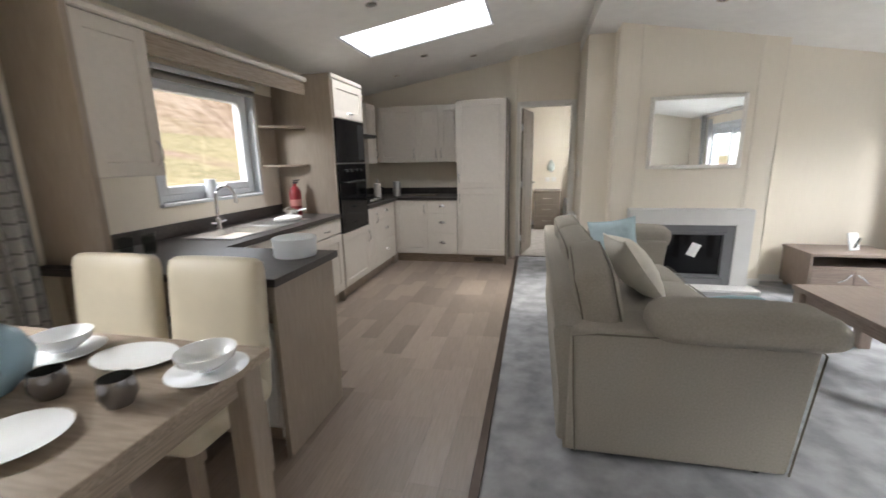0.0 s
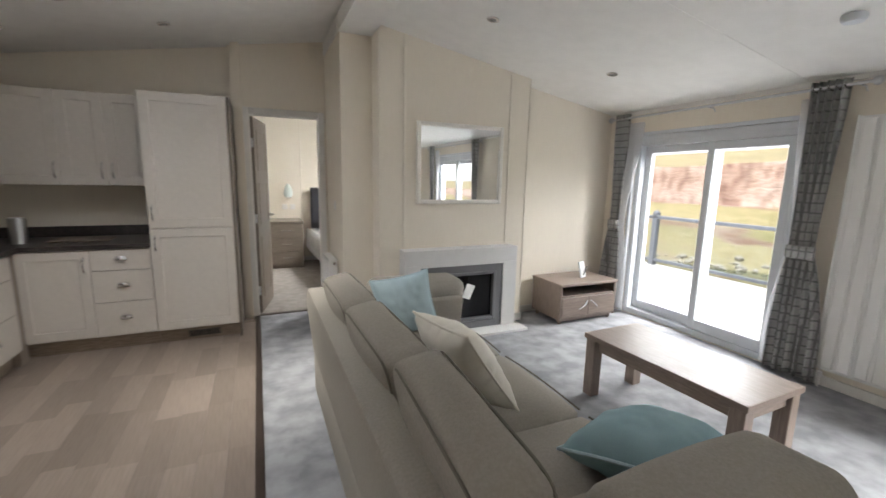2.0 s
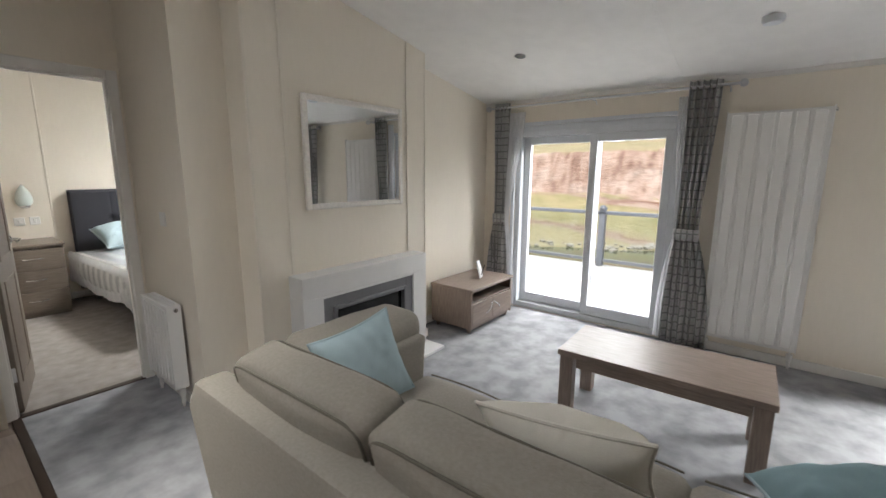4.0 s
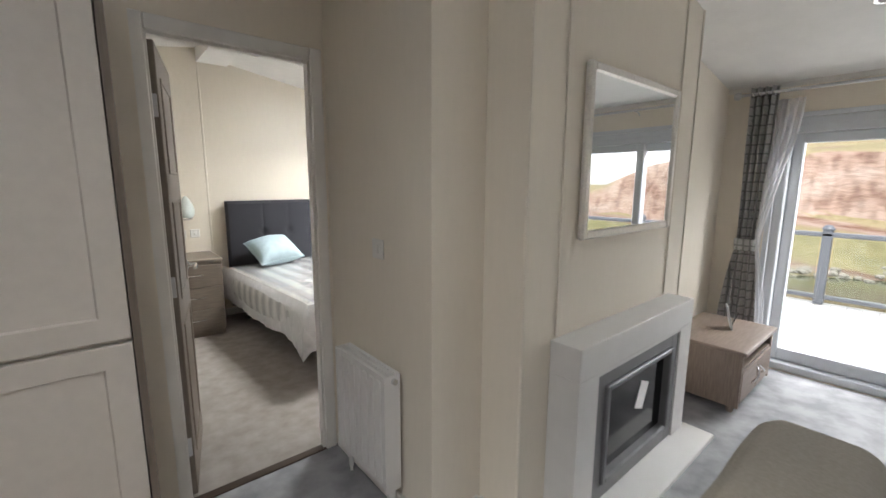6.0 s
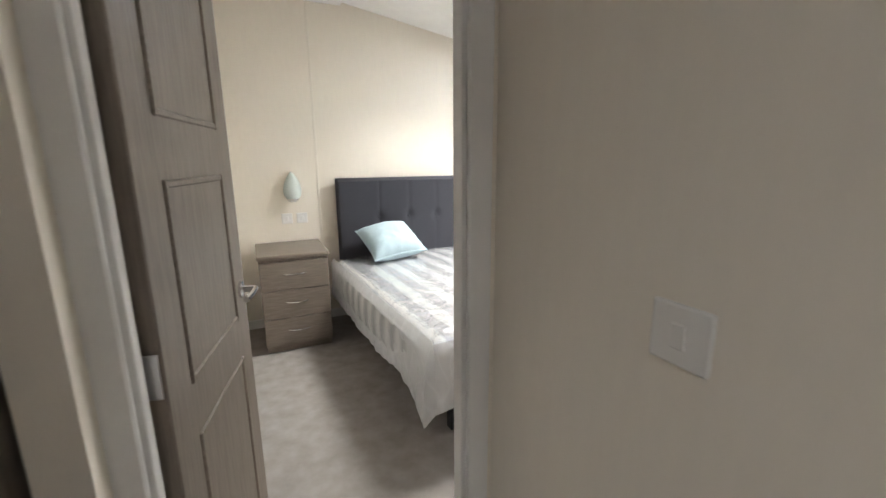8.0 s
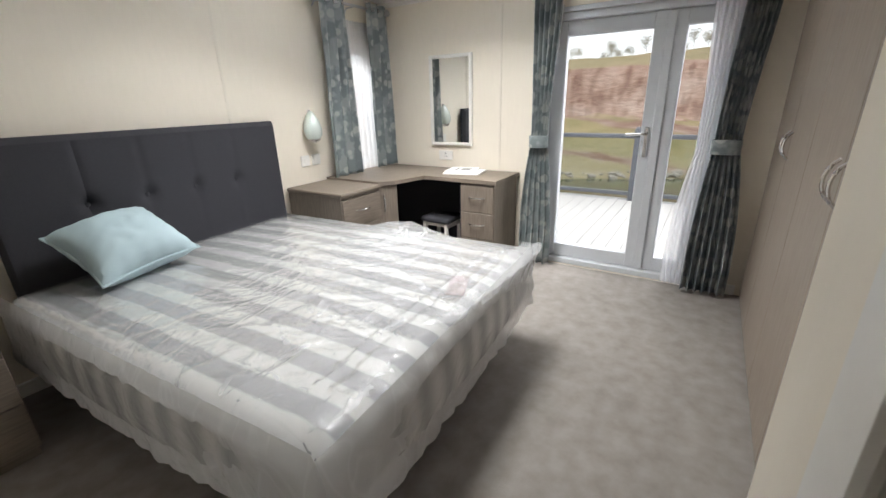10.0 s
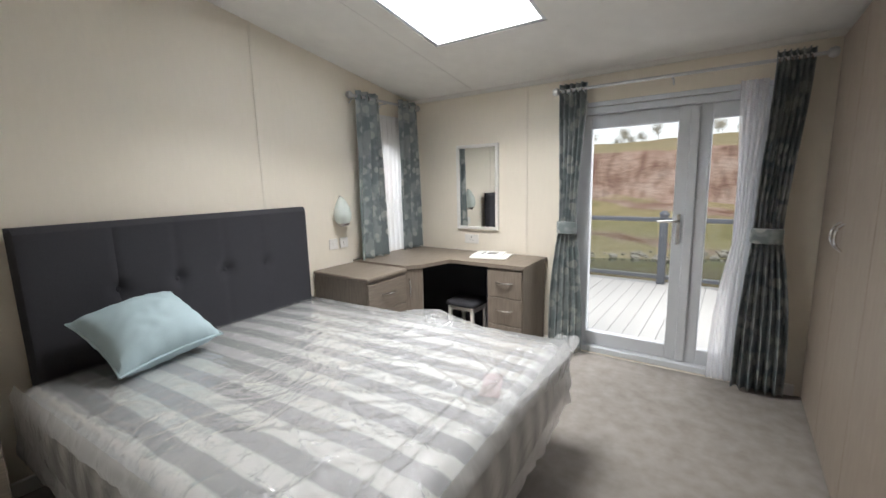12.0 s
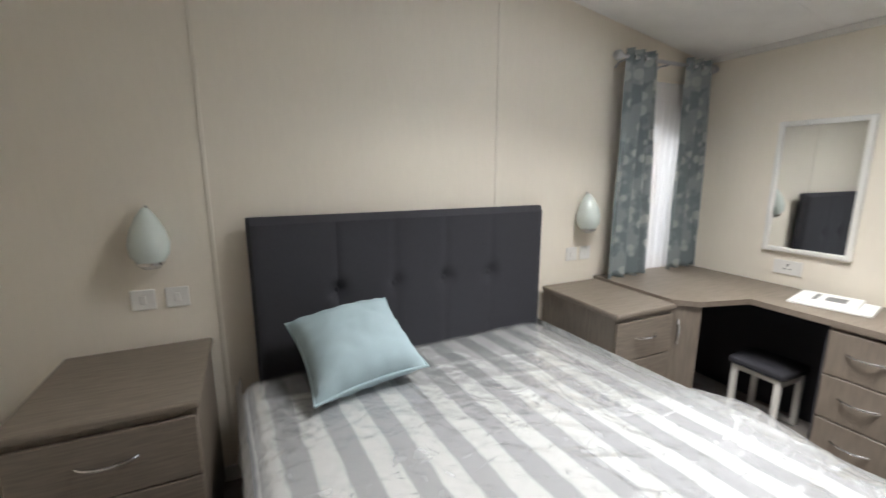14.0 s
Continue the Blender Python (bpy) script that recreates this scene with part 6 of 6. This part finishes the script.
# the loose plastic wrap: a crumpled skin that hangs past the lower edges
def wrap_skin():
    bm = bmesh.new()
    rnd = random.Random(8)
    n = 150
    per = []
    w2, l = MW / 2 + 0.012, ML + 0.012
    loop = [(-w2, 0), (-w2, -l), (w2, -l), (w2, 0)]
    seglen = [l, 2 * w2, l]
    total = sum(seglen)
    for k in range(n + 1):
        d = total * k / n
        for s in range(3):
            if d <= seglen[s] + 1e-9 or s == 2:
                t = min(1.0, d / seglen[s])
                a, b = Vector(loop[s]), Vector(loop[s + 1])
                p = a + (b - a) * t
                nrm = Vector(((-1, 0), (0, -1), (1, 0))[s])
                corner = min(abs(d - seglen[0]), abs(d - seglen[0] - seglen[1]))
                per.append((p, nrm, corner, d))
                break
            d -= seglen[s]
    rows = 10
    grid = []
    for p, nrm, corner, d in per:
        col = []
        near = math.exp(-(corner / 0.16) ** 2)
        low = 0.235 - 0.05 * near + 0.05 * noise.noise(Vector((d * 3, 0, 5)))
        for j in range(rows + 1):
            t = j / rows
            z = 0.568 + (low - 0.568) * t
            c = (p - Vector((0, -ML / 2)))
            if near > 0.02:
                nrm2 = (nrm + Vector((math.copysign(1, p.x), -1)) * near * 0.7).normalized()
            else:
                nrm2 = nrm
            off = 0.006 + 0.035 * t * abs(noise.noise(Vector((d * 9, t * 3, 1)))) + 0.06 * near * t * (1 - 0.3 * t) - 0.02 * (j == 0)
            q = p + nrm2 * off
            col.append(bm.verts.new((q.x + 0.006 * noise.noise(Vector((d * 20, t * 6, 2))), q.y, z + (0.012 if j == 0 else 0))))
        grid.append(col)
    for a, b in zip(grid, grid[1:]):
        for j in range(rows):
            bm.faces.new((a[j], a[j + 1], b[j + 1], b[j]))
    return bm


part("plastic_wrap", wrap_skin(), FILM, bed, "loose clear plastic wrap", True)
# crumpled film over the top
def film_top():
    bm = bmesh.new()
    nx, ny = 130, 150
    grid = []
    for i in range(nx + 1):
        col = []
        for j in range(ny + 1):
            u, v = 2 * i / nx - 1, 2 * j / ny - 1
            x, y = u * (MW / 2 - 0.01), -ML / 2 + v * (ML / 2 - 0.01)
            edge = max(abs(u), abs(v))
            z = 0.56 + 0.03 * (1 - abs(u) ** 2.86) * (1 - abs(v) ** 2.86) + 0.013 - 0.05 * max(0.0, (edge - 0.94) / 0.06) ** 2
            p = Vector((x, y, 0))
            f = 0.0
            for ang, fr, am, sd in ((18, 6.5, 0.016, 1), (-34, 9.0, 0.014, 5), (70, 7.5, 0.012, 9), (40, 15.0, 0.008, 13), (-60, 12.0, 0.009, 17)):
                c, s_ = math.cos(radians(ang)), math.sin(radians(ang))
                w = p.x * c + p.y * s_ + 0.12 * noise.noise(p * 2.2 + Vector((sd, 0, 0)))
                ridge = (1 - abs(math.sin(w * fr * 1.7))) ** 5
                mask = max(0.0, noise.noise(p * 1.9 + Vector((0, sd, 3))) + 0.22)
                f += am * ridge * min(1.0, mask * 2.2)
            foot = max(0.0, -v * 0.9 - 0.05)
            f *= 0.35 + 0.9 * foot
            # a billow at the desk side and the welded seam near the foot
            f += 0.105 * math.exp(-((u - 0.86) / 0.26) ** 2 - ((y + 1.22) / 0.30) ** 2) * (1 - abs(u) ** 14)
            for yy in (1.755, 1.815):
                f += 0.010 * math.exp(-((y + yy + 0.012 * math.sin(x * 5)) / 0.010) ** 2) * (1 - abs(u) ** 6)
            # creases fan out from the near foot corner and from the seam
            for cx, cy, k0, am in ((-0.80, -1.94, 26, 0.012), (-0.30, -1.86, 22, 0.009), (0.80, -1.90, 24, 0.012)):
                dx, dy = x - cx, y - cy
                dd = math.hypot(dx, dy) + 1e-6
                f += am * (1 - abs(math.sin(k0 * 0.5 * math.atan2(dy, dx) + 2 * noise.noise(p * 3)))) ** 4 * math.exp(-(dd / 0.32) ** 2) * min(1.0, dd / 0.06)
            col.append(bm.verts.new((x, y, z + f + 0.003 * noise.noise(p * 14))))
        grid.append(col)
    for a_, b_ in zip(grid, grid[1:]):
        for j in range(ny):
            bm.faces.new((a_[j], b_[j], b_[j + 1], a_[j + 1]))
    return bm


part("film_sheet", film_top(), FILM_THIN, bed, "clear plastic film creased over the mattress", True)
# the slack wrap stands out past one foot corner and folds back under in a ruffle
bn = bmesh.new()
grid = []
for i in range(121):
    s_ = i / 120
    x = -0.15 + 1.01 * s_
    g_ = s_ * s_ * (3 - 2 * s_)
    end_ = math.sqrt(max(0.0, 1 - (max(0.0, s_ - 0.82) / 0.18) ** 2))
    ext, rise = 0.008 + 0.085 * g_ * end_, 0.045 * s_ ** 5 * end_
    ruff = (1 - abs(math.sin(s_ * 21 + 2.2 * noise.noise(Vector((s_ * 5, 0, 4)))))) ** 2
    col = []
    for j in range(25):
        t_ = j / 24
        if t_ < 0.42:
            k = t_ / 0.42
            y, z = -1.88 - (0.055 + ext) * k, 0.590 - 0.006 * k + rise * k * k + 0.008 * ruff * k ** 3 + 0.006 * noise.noise(Vector((x * 9, k * 2, 7)))
        else:
            k = (t_ - 0.42) / 0.58
            y = -1.935 - ext * (1 - k ** 0.8) + 0.02 * ruff * math.sin(math.pi * k) - 0.012 * k
            z = 0.584 + rise - (0.05 + 0.16 * g_ + rise) * k + 0.008 * ruff * (1 - k)
        col.append(bn.verts.new((x + 0.018 * math.sin(math.pi * t_) * ruff, y, z)))
    grid.append(col)
for c0, c1 in zip(grid, grid[1:]):
    for j in range(24):
        bn.faces.new((c0[j], c0[j + 1], c1[j + 1], c1[j]))
part("wrap_fold", bn, FILM_FOLD, bed, "slack fold of plastic wrap at the foot", True)
part("label", box(-0.10, 0.10, -0.04, 0.04, 0.578, 0.580), material("faded_red_print", (0.47, 0.38, 0.385), 0.7, vary=0.15, scale=30), bed, "faded red printed label under the film").matrix_basis = pose(0.20, -1.80, 0.0, 0, 0, 18)
part("base", box(-0.70, 0.70, -ML + 0.06, 0.02, 0.20, 0.285, 0.01), CHARCOAL, bed, "dark bed base")
for x in (-0.62, 0.62):
    for y in (-0.12, -ML + 0.16):
        part("leg", box(x - 0.025, x + 0.025, y - 0.025, y + 0.025, 0.0, 0.2, 0.004), BLACK, bed)

hbd = thing("headboard", "charcoal upholstered headboard with four buttons", "headboard", (1.627, 8.60, 0))
HW, HZ0, HZ1 = 0.764, 0.12, 1.25
BUT = (-0.40, -0.12, 0.15, 0.42)
gr = []
bm = bmesh.new()
NX, NZ = 96, 40
for j in range(NZ + 1):
    z = HZ0 + (HZ1 - HZ0) * j / NZ
    row = []
    for i in range(NX + 1):
        x = -HW + 2 * HW * i / NX
        e = min(1.0, (HW - abs(x)) / 0.03)
        f = min(1.0, (HZ1 - z) / 0.03)
        y = -0.075 * (0.45 + 0.55 * math.sqrt(max(0, 1 - (1 - e) ** 2)) * math.sqrt(max(0, 1 - (1 - f) ** 2)))
        for b in BUT:
            d = math.hypot(x - b, (z - 0.90) * 1.0)
            y += 0.036 * math.exp(-(d / 0.038) ** 2)
            y += 0.007 * math.exp(-((x - b) / 0.010) ** 2)
        row.append(bm.verts.new((x, y, z)))
    gr.append(row)
for a, b in zip(gr, gr[1:]):
    for i in range(NX):
        bm.faces.new((a[i], a[i + 1], b[i + 1], b[i]))
add_box(bm, -HW, HW, -0.035, -0.002, HZ0, HZ1)
part("upholstery", bm, CHARCOAL, hbd, smooth=True)
for b in BUT:
    part("button", lathe([(0.014, -0.004), (0.013, 0.003), (0.006, 0.007), (0, 0.008)], 14, pose(b, -0.040, 0.90, 90, 0, 0)), CHARCOAL, hbd, smooth=True)
for x in (-0.5, 0.5):
    part("strut", box(x - 0.03, x + 0.03, -0.03, -0.004, 0.0, HZ0), BLACK, hbd)
cushion("pillow_cushion", "pale blue cotton cushion lying on the wrapped mattress", 0.46, 0.44, 0.27, pose(1.24, 8.275, 0.735, 24, -5, 6), BLUE, seed=11)


def drawers(name, label, at, turn, w, d, h, n, dark=True, over=0.0):
    c = thing(name, label, "chest of drawers", at, turn, "bedside drawers")
    part("carcass", box(0.006, w - 0.006, 0.012, d, 0.05, h - 0.03), DARKZ, c)
    part("plinth", box(0.015, w - 0.015, 0.025, d - 0.01, 0.0, 0.049), DARKX, c)
    part("top", box(-0.006, w + 0.006, -0.012, d + 0.004, h - 0.028, h, 0.008, 2), DARKX, c)
    hh = (h - 0.10) / n
    for i in range(n):
        f = part("drawer_front", box(0.008, w - 0.008, -0.006, 0.011, 0.055 + hh * i, 0.055 + hh * (i + 1) - 0.006, 0.003), DARKX, c)
        part("handle", bow_handle(w / 2, 0.055 + hh * (i + 0.55), -0.006, False, 0.15), CHROME, f, "chrome bow handle", True)
    return c


drawers("bedside_table", "dark grey oak three-drawer bedside chest", (0.20, 8.06, 0), 0, 0.49, 0.54, 0.74, 3)
drawers("bedside_table", "dark grey oak bedside chest beside the dressing desk", (2.48, 8.05, 0), 0, 0.42, 0.57, 0.75, 3)

# corner dressing desk
dk = thing("dressing_desk", "dark grey oak corner dressing desk with a kneehole", "dressing table", (0, 0, 0))
pts = [(2.905, 8.64), (2.905, 8.07), (3.00, 7.98), (3.30, 7.90), (3.30, 7.24), (3.765, 7.24), (3.765, 8.64)]
b = bmesh.new()
lo = [b.verts.new((x, y, 0.735)) for x, y in pts]
hi = [b.verts.new((x, y, 0.765)) for x, y in pts]
b.faces.new(lo[::-1])
b.faces.new(hi)
for i in range(len(pts)):
    b.faces.new((lo[i], lo[(i + 1) % len(pts)], hi[(i + 1) % len(pts)], hi[i]))
part("top", b, DARKX, dk)
part("drawer_carcass", box(3.325, 3.76, 7.26, 7.56, 0.05, 0.734), DARKZ, dk)
part("plinth", box(3.34, 3.75, 7.27, 7.55, 0.0, 0.05), DARKX, dk)
hh = 0.22
for i in range(3):
    f = part("drawer_front", box(3.308, 3.324, 7.265, 7.555, 0.06 + hh * i, 0.06 + hh * (i + 1) - 0.006, 0.003), DARKZ, dk)
    hd_ = bow_handle(0, 0, 0, False, 0.14)
    bmesh.ops.transform(hd_, matrix=pose(3.308, 7.41, 0.06 + hh * (i + 0.55), 0, 0, -90), verts=hd_.verts)
    part("handle", hd_, CHROME, f, "chrome bow handle", True)
part("corner_carcass", box(2.91, 3.02, 8.10, 8.62, 0.0, 0.734), DARKZ, dk)
cd = box(0.0, 0.15, 0.0, 0.016, 0.05, 0.73, 0.003)
bmesh.ops.transform(cd, matrix=pose(2.91, 8.075, 0, 0, 0, -38), verts=cd.verts)
cdo = part("corner_door", cd, DARKZ, dk)
ch = bow_handle(0.04, 0.58, 0.0, True, 0.15)
bmesh.ops.transform(ch, matrix=pose(2.91, 8.075, 0, 0, 0, -38), verts=ch.verts)
part("handle", ch, CHROME, cdo, "chrome bow handle", True)
# charcoal sheets inside the kneehole put its shade into the colour
part("back_panel", box(3.02, 3.74, 8.60, 8.62, 0.0, 0.734), CHARCOAL, dk, "dark panel standing in for the kneehole's shade")
part("side_shade_panel", box(3.745, 3.76, 7.562, 8.60, 0.0, 0.734), CHARCOAL, dk)
part("inner_shade_panel", box(3.325, 3.744, 7.562, 7.57, 0.0, 0.734), CHARCOAL, dk)
part("cupboard_shade_panel", box(3.022, 3.03, 8.0, 8.60, 0.0, 0.734), CHARCOAL, dk)
stl = thing("stool", "white wooden stool with a dark padded seat", "stool", (3.53, 7.88, 0), 0)
stl.scale = (0.85, 0.85, 0.82)
for x in (-0.13, 0.13):
    part("side_frame", frame_y(bmesh.new(), x - 0.015, x + 0.015, -0.15, 0.15, 0.0, 0.40, 0.035, 0.003), WHITE_TRIM, stl)
for y in (-0.14, 0.12):
    part("rail", box(-0.114, 0.114, y, y + 0.02, 0.34, 0.39), WHITE_TRIM, stl)
sp_ = soft_box(0.32, 0.34, 0.06, 0.02, 0.01, 8)
bmesh.ops.transform(sp_, matrix=pose(0, 0, 0.43), verts=sp_.verts)
part("seat", sp_, CHARCOAL, stl, smooth=True)
bk_ = thing("instruction_booklet", "white papers in a clear sleeve on the desk", "booklet", (3.57, 7.66, 0.766), 12)
part("paper_pad", append(box(-0.12, 0.12, -0.16, 0.16, 0.0, 0.012, 0.002), box(-0.10, 0.13, -0.10, 0.15, 0.012, 0.026, 0.003)), PAPER, bk_)
part("printed_bar", boxes((-0.04, 0.06, -0.05, 0.03, 0.026, 0.0265), (-0.06, 0.08, 0.06, 0.08, 0.026, 0.0265)), FIREGREY, bk_)

m2 = thing("dressing_mirror", "upright mirror in a slim silver frame", "mirror", (XE - 0.002, 8.12, 0.965), -90)
part("frame", frame_x(bmesh.new(), -0.028, -0.001, 0.0, 0.43, 0.0, 0.76, 0.03, 0.006), WHITE_TRIM, m2)
part("glass", box(0.026, 0.404, -0.016, -0.005, 0.026, 0.734), MIRROR, m2)
plate("double_socket", "white double socket above the desk", (XE, 7.975, 0.875), -90, 0.146, 0.086, 0)
for x in (0.46, 0.58):
    plate("light_switch", "white switch plate above the bedside chest", (x, YN, 0.925), 0, rockers=1)
for x in (2.71, 2.82):
    plate("light_switch", "white switch plate beside the headboard", (x, YN, 0.925), 0, rockers=1)
LAMPG = material("frosted_green_glass", (0.62, 0.68, 0.64), 0.25, vary=0.03)


def wall_lamp(x):
    w = thing("wall_lamp", "teardrop frosted glass wall lamp, unlit", "wall lamp", (x, YN, 1.08), group="bedside wall lamps")
    part("shade", lathe([(0.0, 0.0), (0.042, 0.004), (0.066, 0.04), (0.072, 0.085), (0.060, 0.14), (0.036, 0.19), (0.014, 0.222), (0.0, 0.228)], 24, pose(0, -0.068, 0, -4, 0, 0)), LAMPG, w, smooth=True)
    part("collar", lathe([(0.0, -0.014), (0.030, -0.012), (0.050, 0.006), (0.047, 0.016), (0.0, 0.014)], 20, pose(0, -0.068, 0)), CHROME, w, smooth=True)
    part("arm", tube([(0, -0.062, -0.006), (0, -0.02, -0.006), (0, -0.001, 0.01)], 0.008), CHROME, w)
    part("tip", lathe([(0.0, 0), (0.012, 0.002), (0.009, 0.016), (0.0, 0.018)], 12, pose(0, -0.040, 0.217)), CHROME, w)
    return w


wall_lamp(0.515)
wall_lamp(2.775)

# wardrobes along the wall behind the lounge
WX = (0.88, 1.52, 2.07, 2.62, 3.17, 3.74)
for i, (a, b_) in enumerate(zip(WX, WX[1:])):
    wd = thing("wardrobe", "tall grey oak fitted wardrobe section, closed", "wardrobe", (0, 0, 0), group="bedroom wardrobes")
    part("body", box(a, b_, YF + 0.07, WARD - 0.02, 0.02, min(ceil_r(b_), 2.16) - 0.01), WOODZ, wd)
    d = part("door", box(a + 0.002, b_ - 0.002, WARD - 0.019, WARD, 0.03, ceil_r(b_) - 0.05, 0.002), WOODZ, wd)
    hx = (a + 0.045, b_ - 0.045)[i % 2]
    hn = bow_handle(0, 0, 0, True, 0.13)
    bmesh.ops.transform(hn, matrix=pose(hx, WARD, 1.10, 0, 0, 180), verts=hn.verts)
    part("handle", hn, CHROME, d, "chrome bow handle", True)

# bedroom curtains
pole((XE - 0.1, 7.135, 2.05), -90, 1.50, "steel curtain pole over the french door")
curtain((XE - 0.075, 7.035, 0), -90, 0.20, 0.02, 2.095, CURT_B, 5, 1.03, 0.13, 0.27, label="blue-grey leaf print curtain tied back at the french door", lean=-0.02, hem_lean=-0.02, group="bedroom curtains")
curtain((XE - 0.075, 5.775, 0), -90, 0.17, 0.02, 2.095, CURT_B, 6, 1.03, 0.14, 0.27, label="blue-grey leaf print curtain tied back near the wardrobes", lean=-0.045, hem_lean=-0.03, group="bedroom curtains", depth=0.06)
curtain((XE - 0.03, 7.0, 0), -90, 0.12, 0.02, 1.97, VOILE, 4, 1.02, 0.05, 0.10, name="voile_curtain", label="sheer white voile at the french door", lean=-0.07, hem_lean=-0.05, depth=0.025, group="voiles")
curtain((XE - 0.03, 5.95, 0), -90, 0.14, 0.02, 1.97, VOILE, 4, 1.02, 0.06, 0.14, name="voile_curtain", label="sheer white voile at the french door", lean=0.0, hem_lean=-0.06, depth=0.025, group="voiles")
pole((2.91, YN - 0.1, 2.10), 0, 0.81, "short steel curtain pole over the corner window")
curtain((3.08, YN - 0.075, 0), 0, 0.26, 0.755, 2.145, CURT_B, 3, None, hem=0.34, label="blue-grey leaf print curtain at the corner window", group="bedroom curtains", depth=0.05)
curtain((3.60, YN - 0.075, 0), 0, 0.26, 0.775, 2.145, CURT_B, 3, None, hem=0.30, label="blue-grey leaf print curtain at the corner window", group="bedroom curtains", depth=0.05)
curtain((3.40, YN - 0.03, 0), 0, 0.50, 0.77, 2.0, VOILE, 8, None, hem=0.50, name="voile_curtain", label="sheer white voile across the corner window", depth=0.02, group="voiles")


# ---- floor planks and deck boards ----
floor_ob = bpy.data.objects["floor_vinyl"]
PW, PL = 0.135, 0.52
pl_mesh = mesh_of("plank", box(0.0003, PW - 0.0003, 0.0003, PL - 0.0003, -0.005, 0.0, 0.0003), VINYL)
rnd = random.Random(2)
count = 0
rows_x = [-0.02 - PW * (i + 1) for i in range(16)]
for i, x in enumerate(rows_x):
    y = -1.2 - rnd.uniform(0, PL)
    while y < 6.0:
        inside = (x > -1.80 or y < 1.6) and not (x < -0.16 and y > 5.27) and not (x < -0.87 - 0.0 and 1.6 < y + PL / 2 < 2.05)
        if inside and y + PL < 5.83:
            o = new("plank", pl_mesh)
            o.parent = floor_ob
            o.location = (x, y, 0.001)
            count += 1
        y += PL
deck = bpy.data.objects["deck_base"]
db = mesh_of("deck_board", box(0.0, 7.09 - XE - WT - 0.01, 0.002, 0.144, -0.03, 0.0, 0.003), DECK)
for i in range(118):
    o = new("deck_board", db)
    o.parent = deck
    o.location = (XE + WT + 0.005, -4.0 + i * 0.146, -0.105)
